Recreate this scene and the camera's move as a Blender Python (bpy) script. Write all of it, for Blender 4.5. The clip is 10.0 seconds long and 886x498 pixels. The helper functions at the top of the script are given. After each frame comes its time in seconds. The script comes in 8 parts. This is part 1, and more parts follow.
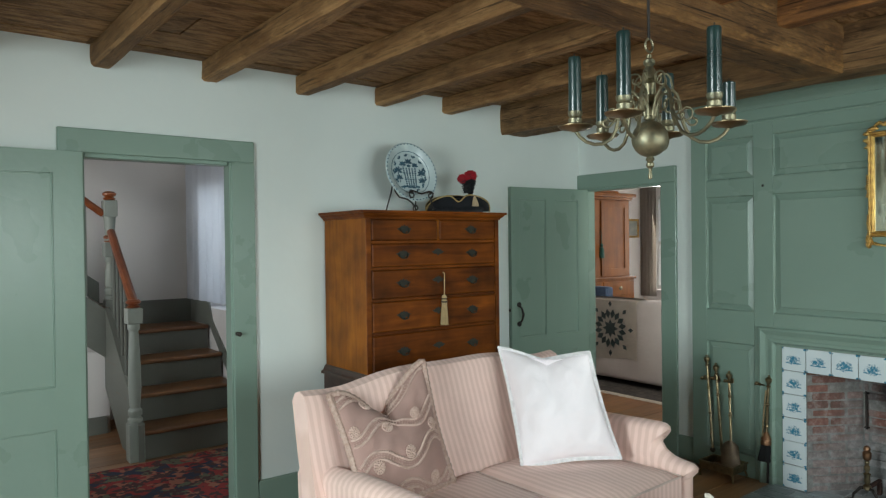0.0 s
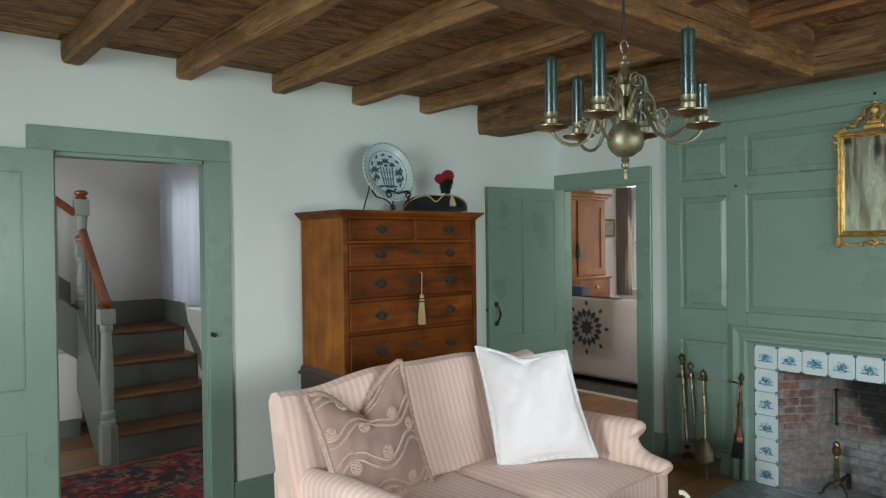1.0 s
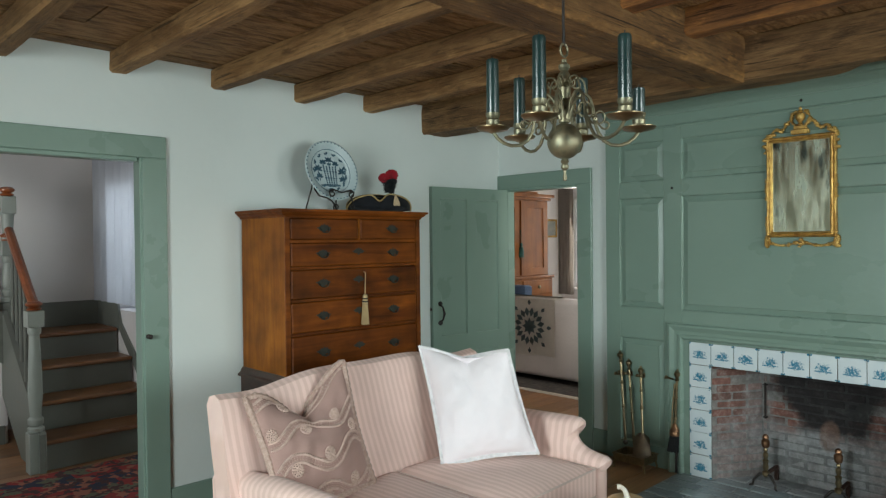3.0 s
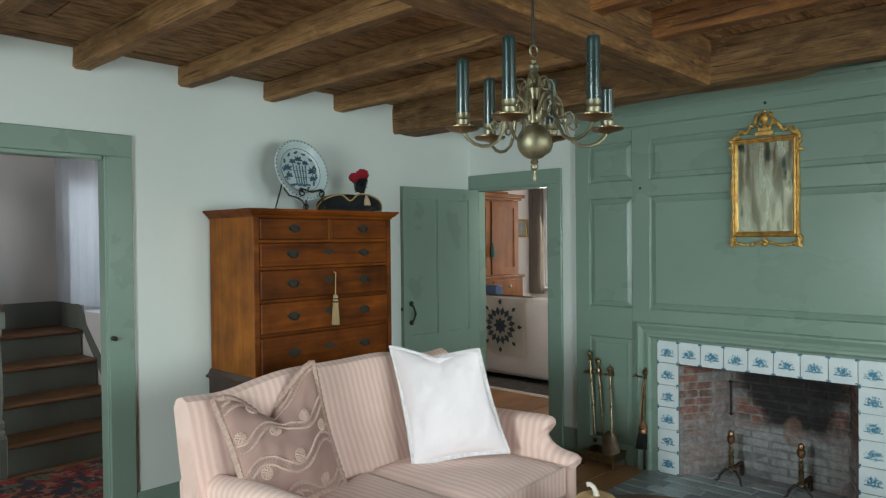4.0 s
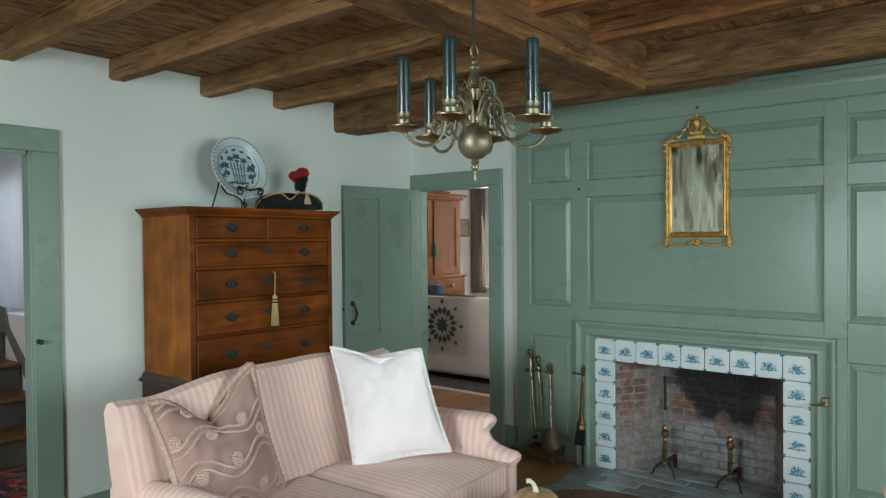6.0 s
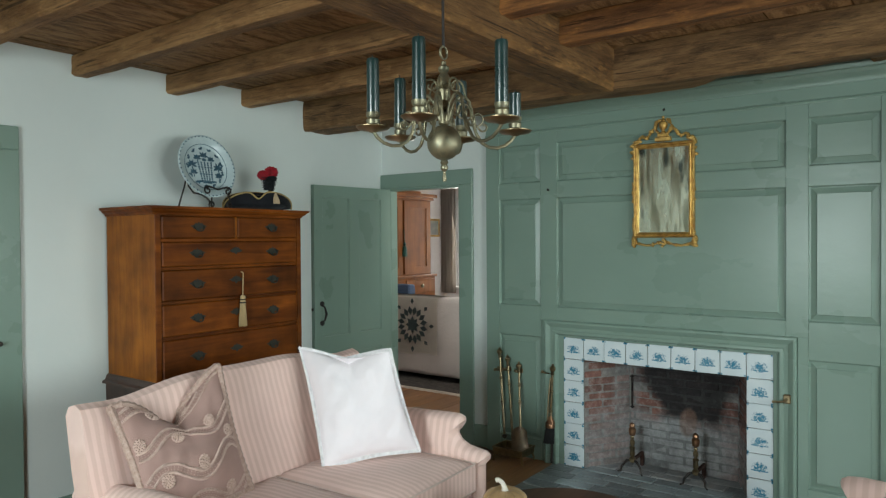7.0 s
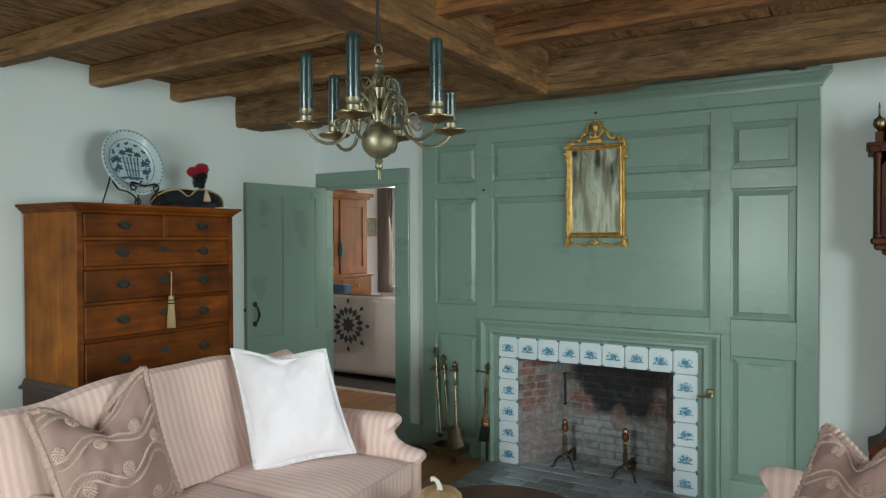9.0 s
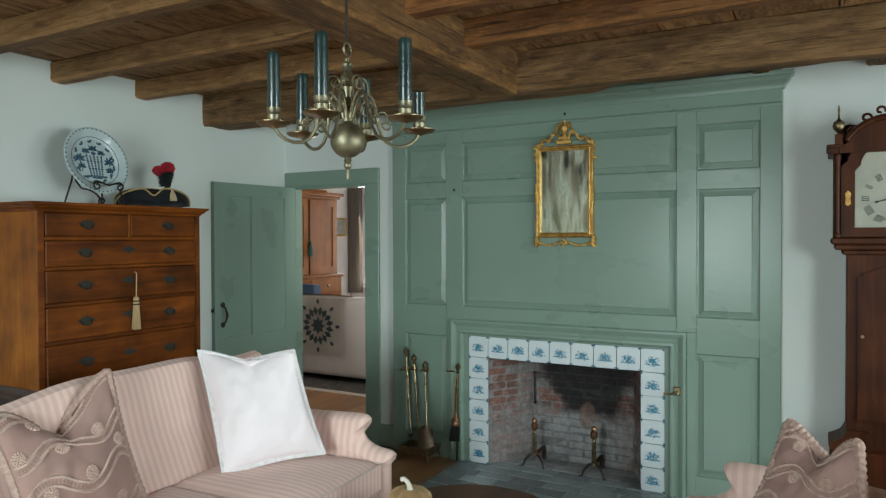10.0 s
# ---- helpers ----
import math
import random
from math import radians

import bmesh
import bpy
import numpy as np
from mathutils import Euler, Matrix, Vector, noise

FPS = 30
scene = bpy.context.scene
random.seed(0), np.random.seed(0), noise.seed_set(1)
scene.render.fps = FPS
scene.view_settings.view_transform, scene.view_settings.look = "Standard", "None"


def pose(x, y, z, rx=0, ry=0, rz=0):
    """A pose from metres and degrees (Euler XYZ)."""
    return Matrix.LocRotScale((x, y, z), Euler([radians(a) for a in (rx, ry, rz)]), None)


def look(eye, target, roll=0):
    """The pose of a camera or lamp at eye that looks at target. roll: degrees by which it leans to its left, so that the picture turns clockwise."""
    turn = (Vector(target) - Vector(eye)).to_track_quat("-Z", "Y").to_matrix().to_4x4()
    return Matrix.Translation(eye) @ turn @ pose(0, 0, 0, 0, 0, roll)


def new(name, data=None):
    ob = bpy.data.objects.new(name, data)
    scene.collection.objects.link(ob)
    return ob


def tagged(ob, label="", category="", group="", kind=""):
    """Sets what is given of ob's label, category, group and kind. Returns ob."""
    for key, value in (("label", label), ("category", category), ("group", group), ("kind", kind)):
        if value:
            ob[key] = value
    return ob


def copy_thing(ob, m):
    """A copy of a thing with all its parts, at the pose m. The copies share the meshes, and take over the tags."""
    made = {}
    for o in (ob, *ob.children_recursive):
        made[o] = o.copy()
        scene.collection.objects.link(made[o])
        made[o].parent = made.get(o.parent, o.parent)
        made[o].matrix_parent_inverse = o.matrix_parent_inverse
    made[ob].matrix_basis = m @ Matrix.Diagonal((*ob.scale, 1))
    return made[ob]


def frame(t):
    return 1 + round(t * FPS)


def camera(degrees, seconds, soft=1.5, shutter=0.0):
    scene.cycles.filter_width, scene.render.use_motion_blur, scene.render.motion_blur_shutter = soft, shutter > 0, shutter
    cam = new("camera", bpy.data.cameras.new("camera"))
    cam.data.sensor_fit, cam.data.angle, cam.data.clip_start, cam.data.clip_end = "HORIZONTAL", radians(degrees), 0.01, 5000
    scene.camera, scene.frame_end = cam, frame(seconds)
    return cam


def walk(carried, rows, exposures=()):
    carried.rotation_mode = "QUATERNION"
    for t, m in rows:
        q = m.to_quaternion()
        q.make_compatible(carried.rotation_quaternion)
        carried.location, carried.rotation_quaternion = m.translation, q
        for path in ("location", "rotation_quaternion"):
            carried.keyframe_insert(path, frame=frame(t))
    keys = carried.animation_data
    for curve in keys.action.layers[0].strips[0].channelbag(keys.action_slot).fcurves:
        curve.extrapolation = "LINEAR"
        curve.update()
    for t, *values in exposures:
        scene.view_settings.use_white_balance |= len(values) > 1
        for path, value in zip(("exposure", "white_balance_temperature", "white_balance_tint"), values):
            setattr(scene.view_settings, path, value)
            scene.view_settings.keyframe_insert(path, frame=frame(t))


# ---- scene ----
cam = camera(65.2, 10.0, soft=1.25)
PATH = [
    (0, (-0.025, -0.315, 1.414), (1.206, 1.262, 1.394), -0.7),
    (0.5, (-0.025, -0.316, 1.413), (1.23, 1.241, 1.392), -0.7),
    (1, (-0.024, -0.316, 1.415), (1.257, 1.22, 1.393), -0.7),
    (1.5, (-0.024, -0.318, 1.414), (1.285, 1.194, 1.392), -0.7),
    (2, (-0.022, -0.318, 1.414), (1.316, 1.167, 1.392), -0.7),
    (2.5, (-0.02, -0.319, 1.414), (1.349, 1.139, 1.391), -0.6),
    (4, (-0.016, -0.321, 1.415), (1.441, 1.05, 1.389), -0.6),
    (4.5, (-0.016, -0.321, 1.415), (1.469, 1.018, 1.389), -0.5),
    (5, (-0.014, -0.322, 1.415), (1.498, 0.987, 1.388), -0.5),
    (5.5, (-0.013, -0.322, 1.415), (1.526, 0.955, 1.387), -0.5),
    (7, (-0.011, -0.326, 1.416), (1.606, 0.852, 1.386), -0.4),
    (7.5, (-0.01, -0.326, 1.415), (1.633, 0.814, 1.385), -0.3),
    (8, (-0.009, -0.327, 1.415), (1.66, 0.775, 1.384), -0.3),
    (8.5, (-0.008, -0.329, 1.415), (1.686, 0.735, 1.383), -0.3),
    (9, (-0.005, -0.329, 1.415), (1.711, 0.697, 1.383), -0.2),
    (9.5, (-0.003, -0.329, 1.416), (1.735, 0.66, 1.383), -0.2),
    (10, (-0.003, -0.332, 1.414), (1.755, 0.621, 1.382), -0.2),
]
walk(cam, [(t, look(eye, target, roll)) for t, eye, target, roll in PATH])

# ---- world and light ----
world = bpy.data.worlds.new("sky_world")
scene.world = world
world.use_nodes = True
wn = world.node_tree
sky = wn.nodes.new("ShaderNodeTexSky")
sky.sky_type, sky.sun_disc, sky.sun_elevation, sky.sun_rotation = "NISHITA", False, radians(38), radians(200)
wn.nodes["Background"].inputs["Strength"].default_value = 0.12
wn.links.new(sky.outputs[0], wn.nodes["Background"].inputs[0])
sun_data = bpy.data.lights.new("sun", "SUN")
sun_data.energy, sun_data.angle, sun_data.color = 0.8, radians(12), (1.0, 0.95, 0.88)
sun = new("sun", sun_data)
sun.matrix_world = look((0, 0, 20), (6, 14, 8))


def window_light(name, at, to, w, h, power, color=(0.855, 0.985, 0.985), spread=125):
    """Skylight that enters by a window's opening, or an added fill lamp set in one."""
    d = bpy.data.lights.new(name, "AREA")
    d.shape, d.size, d.size_y, d.energy, d.color = "RECTANGLE", w, h, power, color
    d.spread = radians(spread)
    ob = new(name, d)
    ob.matrix_world = look(at, to)
    return ob


window_light("window_light_west", (-1.60, 0.75, 1.42), (2.1, 1.45, 0.1), 0.92, 1.22, 53)
window_light("window_light_south", (0.9, -2.60, 1.42), (2.6, 2.2, 0.3), 0.92, 1.22, 37)
window_light("window_light_south_far", (2.75, -2.60, 1.42), (2.9, 1.7, 0.0), 0.92, 1.22, 21)
window_light("window_light_hall", (2.06, 5.1, 1.4), (0.5, 5.0, 1.3), 0.66, 0.95, 2.6, (0.90, 0.96, 1.0))
# added fill at an invented west opening, to brighten the hall walls
window_light("fill_light_hall_west", (-0.96, 4.35, 1.40), (1.6, 5.3, 1.3), 0.85, 1.05, 14, (0.95, 0.97, 0.97))
window_light("window_light_next_room", (7.40, 4.38, 1.37), (5, 3.5, 1.0), 0.9, 1.1, 24, (1, 0.97, 0.93))
# added fill from an unseen side, to brighten cupboard and sofa back
window_light("fill_light_next_room_south", (4.52, 0.02, 1.37), (5.5, 4.4, 0.8), 0.9, 1.1, 44, (1, 0.98, 0.94))

# ---- materials ----


def material(name, color, rough=0.5, metal=0.0, color2=None, scale=8.0, stretch=(1, 1, 1), detail=6.0, bump=0.0, bump_scale=None,
             speck=None, speck_scale=40.0, speck_amount=0.3, coat=0.0, rough_var=0.1, per_object=0.0, spec=0.5, sheen=0.0):
    """A surface with two scales of variation: broad mottling between two colours and fine specks, with relief."""
    m = bpy.data.materials.new(name)
    m.use_nodes = True
    nt = m.node_tree
    b = nt.nodes["Principled BSDF"]
    L = nt.links.new
    tc = nt.nodes.new("ShaderNodeTexCoord")
    mp = nt.nodes.new("ShaderNodeMapping")
    mp.inputs["Scale"].default_value = stretch
    L(tc.outputs["Object"], mp.inputs[0])
    vec = mp.outputs[0]
    n1 = nt.nodes.new("ShaderNodeTexNoise")
    n1.inputs["Scale"].default_value, n1.inputs["Detail"].default_value = scale, detail
    L(vec, n1.inputs["Vector"])
    ramp = nt.nodes.new("ShaderNodeValToRGB")
    ramp.color_ramp.elements[0].position, ramp.color_ramp.elements[1].position = 0.32, 0.68
    c2 = color2 or tuple(c * 0.8 for c in color)
    ramp.color_ramp.elements[0].color, ramp.color_ramp.elements[1].color = (*c2, 1), (*color, 1)
    L(n1.outputs["Fac"], ramp.inputs[0])
    out = ramp.outputs[0]
    n2 = nt.nodes.new("ShaderNodeTexNoise")
    n2.inputs["Scale"].default_value, n2.inputs["Detail"].default_value = speck_scale, 4
    L(vec, n2.inputs["Vector"])
    if speck:
        r2 = nt.nodes.new("ShaderNodeValToRGB")
        r2.color_ramp.elements[0].position, r2.color_ramp.elements[1].position = 0.5, 0.72
        r2.color_ramp.elements[0].color, r2.color_ramp.elements[1].color = (0, 0, 0, 1), (speck_amount,) * 3 + (1,)
        L(n2.outputs["Fac"], r2.inputs[0])
        mx = nt.nodes.new("ShaderNodeMix")
        mx.data_type = "RGBA"
        L(r2.outputs[0], mx.inputs["Factor"])
        L(out, mx.inputs["A"])
        mx.inputs["B"].default_value = (*speck, 1)
        out = mx.outputs["Result"]
    if per_object:
        oi = nt.nodes.new("ShaderNodeObjectInfo")
        mr = nt.nodes.new("ShaderNodeMapRange")
        mr.inputs["To Min"].default_value, mr.inputs["To Max"].default_value = 1 - per_object, 1 + per_object
        L(oi.outputs["Random"], mr.inputs["Value"])
        hs = nt.nodes.new("ShaderNodeHueSaturation")
        L(mr.outputs[0], hs.inputs["Value"])
        L(out, hs.inputs["Color"])
        out = hs.outputs[0]
    L(out, b.inputs["Base Color"])
    rr = nt.nodes.new("ShaderNodeMapRange")
    rr.inputs["To Min"].default_value, rr.inputs["To Max"].default_value = max(0.02, rough - rough_var), min(1, rough + rough_var)
    L(n1.outputs["Fac"], rr.inputs["Value"])
    L(rr.outputs[0], b.inputs["Roughness"])
    b.inputs["Metallic"].default_value = metal
    b.inputs["Coat Weight"].default_value = coat
    b.inputs["Specular IOR Level"].default_value = spec
    b.inputs["Sheen Weight"].default_value = sheen
    if bump:
        bp = nt.nodes.new("ShaderNodeBump")
        bp.inputs["Strength"].default_value, bp.inputs["Distance"].default_value = bump, 0.01
        if bump_scale:
            n3 = nt.nodes.new("ShaderNodeTexNoise")
            n3.inputs["Scale"].default_value, n3.inputs["Detail"].default_value = bump_scale, 5
            L(vec, n3.inputs["Vector"])
            L(n3.outputs["Fac"], bp.inputs["Height"])
        else:
            L(n1.outputs["Fac"], bp.inputs["Height"])
        L(bp.outputs[0], b.inputs["Normal"])
    return m


def wood(name, light, dark, axis="x", scale=3.0, rough=0.5, bump=0.25, coat=0.0, per_object=0.0, spec=0.5, wear=5.0, worn=0.15, cracks=0.0, island=False, fine=12.0, along=0.06):
    """Sawn or planed wood, its grain along one axis."""
    m = bpy.data.materials.new(name)
    m.use_nodes = True
    nt = m.node_tree
    b, L = nt.nodes["Principled BSDF"], nt.links.new
    tc, mp = nt.nodes.new("ShaderNodeTexCoord"), nt.nodes.new("ShaderNodeMapping")
    s = [fine, fine, fine]
    s["xyz".index(axis)] = fine * along
    mp.inputs["Scale"].default_value = s
    L(tc.outputs["Object"], mp.inputs[0])
    oi = nt.nodes.new("ShaderNodeObjectInfo")
    add = nt.nodes.new("ShaderNodeVectorMath")
    mul = nt.nodes.new("ShaderNodeMath")
    mul.operation, mul.inputs[1].default_value = "MULTIPLY", 37.0
    L(oi.outputs["Random"], mul.inputs[0])
    L(mp.outputs[0], add.inputs[0])
    L(mul.outputs[0], add.inputs[1])
    n1 = nt.nodes.new("ShaderNodeTexNoise")
    n1.inputs["Scale"].default_value, n1.inputs["Detail"].default_value, n1.inputs["Distortion"].default_value = scale, 10, 0.8
    n1.inputs["Roughness"].default_value = 0.62
    L(add.outputs[0], n1.inputs["Vector"])
    n2 = nt.nodes.new("ShaderNodeTexNoise")
    n2.inputs["Scale"].default_value, n2.inputs["Detail"].default_value = scale * 0.25, 3
    L(add.outputs[0], n2.inputs["Vector"])
    mixf = nt.nodes.new("ShaderNodeMath")
    mixf.operation = "ADD"
    L(n1.outputs["Fac"], mixf.inputs[0])
    L(n2.outputs["Fac"], mixf.inputs[1])
    ramp = nt.nodes.new("ShaderNodeValToRGB")
    e = ramp.color_ramp.elements
    e[0].position, e[1].position = 0.36, 0.66
    e[0].color, e[1].color = (*dark, 1), (*light, 1)
    half = nt.nodes.new("ShaderNodeMath")
    half.operation, half.inputs[1].default_value = "MULTIPLY", 0.5
    L(mixf.outputs[0], half.inputs[0])
    L(half.outputs[0], ramp.inputs[0])
    out = ramp.outputs[0]
    # worn and stained patches, and the tone of each piece
    n4 = nt.nodes.new("ShaderNodeTexNoise")
    n4.inputs["Scale"].default_value, n4.inputs["Detail"].default_value = wear, 6
    L(tc.outputs["Object"], n4.inputs["Vector"])
    geo = nt.nodes.new("ShaderNodeNewGeometry")
    tone = nt.nodes.new("ShaderNodeMath")
    tone.operation = "ADD"
    pr = nt.nodes.new("ShaderNodeMapRange")
    pr.inputs["To Min"].default_value, pr.inputs["To Max"].default_value = -per_object, per_object
    L(geo.outputs["Random Per Island"] if island else oi.outputs["Random"], pr.inputs["Value"])
    wr = nt.nodes.new("ShaderNodeMapRange")
    wr.inputs["From Min"].default_value, wr.inputs["From Max"].default_value = 0.3, 0.7
    wr.inputs["To Min"].default_value, wr.inputs["To Max"].default_value = 1 - worn, 1 + worn
    L(n4.outputs["Fac"], wr.inputs["Value"])
    L(pr.outputs[0], tone.inputs[0])
    L(wr.outputs[0], tone.inputs[1])
    hs = nt.nodes.new("ShaderNodeHueSaturation")
    L(tone.outputs[0], hs.inputs["Value"])
    L(out, hs.inputs["Color"])
    out = hs.outputs[0]
    if cracks:
        mp2 = nt.nodes.new("ShaderNodeMapping")
        s2 = [26.0, 26.0, 26.0]
        s2["xyz".index(axis)] = 1.3
        mp2.inputs["Scale"].default_value = s2
        L(tc.outputs["Object"], mp2.inputs[0])
        n5 = nt.nodes.new("ShaderNodeTexNoise")
        n5.inputs["Scale"].default_value, n5.inputs["Detail"].default_value = 1.0, 3
        L(mp2.outputs[0], n5.inputs["Vector"])
        cr = nt.nodes.new("ShaderNodeMapRange")
        cr.inputs["From Min"].default_value, cr.inputs["From Max"].default_value, cr.inputs["To Max"].default_value = 0.385, 0.44, 1.0
        cr.inputs["To Min"].default_value = 1 - cracks
        L(n5.outputs["Fac"], cr.inputs["Value"])
        vo = nt.nodes.new("ShaderNodeTexVoronoi")
        vo.inputs["Scale"].default_value = 3.2
        L(tc.outputs["Object"], vo.inputs["Vector"])
        kn = nt.nodes.new("ShaderNodeMapRange")
        kn.inputs["From Min"].default_value, kn.inputs["From Max"].default_value = 0.05, 0.11
        kn.inputs["To Min"].default_value = 0.45
        L(vo.outputs["Distance"], kn.inputs["Value"])
        both = nt.nodes.new("ShaderNodeMath")
        both.operation = "MULTIPLY"
        L(cr.outputs[0], both.inputs[0])
        L(kn.outputs[0], both.inputs[1])
        h2 = nt.nodes.new("ShaderNodeHueSaturation")
        L(both.outputs[0], h2.inputs["Value"])
        L(out, h2.inputs["Color"])
        out = h2.outputs[0]
    L(out, b.inputs["Base Color"])
    b.inputs["Roughness"].default_value = rough
    b.inputs["Coat Weight"].default_value = coat
    b.inputs["Coat Roughness"].default_value = 0.25
    b.inputs["Specular IOR Level"].default_value = spec
    bp = nt.nodes.new("ShaderNodeBump")
    bp.inputs["Strength"].default_value, bp.inputs["Distance"].default_value = bump, 0.01
    L(n1.outputs["Fac"], bp.inputs["Height"])
    L(bp.outputs[0], b.inputs["Normal"])
    return m


def hewn(name, light, dark, axis, flake, spots=0.5):
    """Old hewn timber: soft mottling, fine grain along one axis, small knots, thin checks and paler flaked places."""
    m = bpy.data.materials.new(name)
    m.use_nodes = True
    nt = m.node_tree
    b, L = nt.nodes["Principled BSDF"], nt.links.new
    tc, oi = nt.nodes.new("ShaderNodeTexCoord"), nt.nodes.new("ShaderNodeObjectInfo")
    shift, mul = nt.nodes.new("ShaderNodeVectorMath"), nt.nodes.new("ShaderNodeMath")
    mul.operation, mul.inputs[1].default_value = "MULTIPLY", 31.0
    L(oi.outputs["Random"], mul.inputs[0])
    L(tc.outputs["Object"], shift.inputs[0])
    L(mul.outputs[0], shift.inputs[1])

    def grain(across, along, detail, rough=0.6, twist=0.0):
        mp, n = nt.nodes.new("ShaderNodeMapping"), nt.nodes.new("ShaderNodeTexNoise")
        k = [across, across, across]
        k["xyz".index(axis)] = along
        mp.inputs["Scale"].default_value = k
        L(shift.outputs[0], mp.inputs[0])
        n.inputs["Scale"].default_value, n.inputs["Detail"].default_value = 1.0, detail
        n.inputs["Roughness"].default_value, n.inputs["Distortion"].default_value = rough, twist
        L(mp.outputs[0], n.inputs["Vector"])
        return n.outputs["Fac"]

    def span(v, a, b2, lo, hi):
        r = nt.nodes.new("ShaderNodeMapRange")
        for key, x in (("From Min", a), ("From Max", b2), ("To Min", lo), ("To Max", hi)):
            r.inputs[key].default_value = x
        L(v, r.inputs["Value"])
        return r.outputs[0]

    def blend(fac, a, col):
        mx = nt.nodes.new("ShaderNodeMix")
        mx.data_type = "RGBA"
        L(fac, mx.inputs["Factor"])
        if isinstance(a, tuple):
            mx.inputs["A"].default_value = (*a, 1)
        else:
            L(a, mx.inputs["A"])
        mx.inputs["B"].default_value = (*col, 1)
        return mx.outputs["Result"]
    broad, fine = grain(11.0, 2.6, 6, 0.62, 0.4), grain(120.0, 5.0, 5)
    out = blend(span(broad, 0.37, 0.61, 0.0, 1.0), dark, light)
    chip = grain(30.0, 9.0, 7, 0.7)
    out = blend(span(chip, 0.55, 0.68, 0.0, 0.7), out, flake)
    deep = tuple(c * 0.32 for c in dark)
    out = blend(span(fine, 0.34, 0.50, 0.5, 0.0), out, deep)
    out = blend(span(grain(75.0, 1.7, 3), 0.33, 0.39, 0.9, 0.0), out, deep)
    out = blend(span(grain(26.0, 6.0, 7, 0.7), 0.32, 0.45, 0.68, 0.0), out, deep)
    vo = nt.nodes.new("ShaderNodeTexVoronoi")
    vo.inputs["Scale"].default_value = 4.1
    L(shift.outputs[0], vo.inputs["Vector"])
    out = blend(span(vo.outputs["Distance"], 0.03, 0.085, spots, 0.0), out, deep)
    geo, hs = nt.nodes.new("ShaderNodeNewGeometry"), nt.nodes.new("ShaderNodeHueSaturation")
    worn = nt.nodes.new("ShaderNodeMath")
    worn.operation = "MULTIPLY"
    L(span(geo.outputs["Pointiness"], 0.53, 0.60, 0.0, 0.8), worn.inputs[0])
    L(span(chip, 0.40, 0.58, 0.15, 1.0), worn.inputs[1])
    out = blend(worn.outputs[0], out, tuple(c * 1.15 for c in flake))
    L(span(geo.outputs["Random Per Island"], 0.0, 1.0, 0.72, 1.22), hs.inputs["Value"])
    L(out, hs.inputs["Color"])
    L(hs.outputs[0], b.inputs["Base Color"])
    b.inputs["Roughness"].default_value, b.inputs["Specular IOR Level"].default_value = 0.72, 0.28
    add = nt.nodes.new("ShaderNodeMath")
    add.operation, add.inputs[1].default_value = "MULTIPLY_ADD", 0.35
    L(fine, add.inputs[0])
    L(chip, add.inputs[2])
    bp = nt.nodes.new("ShaderNodeBump")
    bp.inputs["Strength"].default_value, bp.inputs["Distance"].default_value = 0.9, 0.016
    L(add.outputs[0], bp.inputs["Height"])
    L(bp.outputs[0], b.inputs["Normal"])
    return m


M = {
    "plaster": material("plaster", (0.69, 0.745, 0.72), 0.75, color2=(0.64, 0.70, 0.675), scale=1.7, bump=0.25, bump_scale=9, spec=0.3),
    "plaster_warm": material("plaster_warm", (0.76, 0.74, 0.715), 0.8, color2=(0.70, 0.68, 0.66), scale=1.5, bump=0.2, bump_scale=9, spec=0.3),
    "green_paint": material("green_paint", (0.212, 0.302, 0.250), 0.28, color2=(0.198, 0.284, 0.234), scale=3, bump=0.13, bump_scale=19, spec=0.36,
                            stretch=(1, 0.6, 1.0), rough_var=0.03),
    "joist": hewn("joist", (0.285, 0.158, 0.066), (0.165, 0.082, 0.031), "y", (0.36, 0.205, 0.085)),
    "summer": hewn("summer", (0.215, 0.112, 0.043), (0.095, 0.045, 0.017), "x", (0.42, 0.21, 0.065), 0.7),
    "joist_red": hewn("joist_red", (0.31, 0.135, 0.046), (0.15, 0.060, 0.021), "y", (0.50, 0.21, 0.055)),
    "board": hewn("board", (0.19, 0.091, 0.033), (0.086, 0.039, 0.015), "x", (0.38, 0.22, 0.10), 0.35),
    "floor": wood("floor", (0.36, 0.185, 0.078), (0.165, 0.078, 0.034), "x", 1.6, 0.35, 0.2, coat=0.2, per_object=0.2),
}

# ---- helpers ----


def box(bm, x0, y0, z0, x1, y1, z1, bevel=0.0, segments=1):
    """Adds an upright box to bm, its edges rounded by bevel."""
    r = bmesh.ops.create_cube(bm, size=1.0, matrix=Matrix.Translation(((x0 + x1) / 2, (y0 + y1) / 2, (z0 + z1) / 2))
                              @ Matrix.Diagonal((abs(x1 - x0), abs(y1 - y0), abs(z1 - z0), 1)))
    if bevel:
        es = {e for v in r["verts"] for e in v.link_edges}
        bmesh.ops.bevel(bm, geom=list(es), offset=bevel, segments=segments, profile=0.5, affect="EDGES")
    return bm


def boxes(*specs, bevel=0.0):
    bm = bmesh.new()
    for s in specs:
        box(bm, *s, bevel=bevel)
    return bm


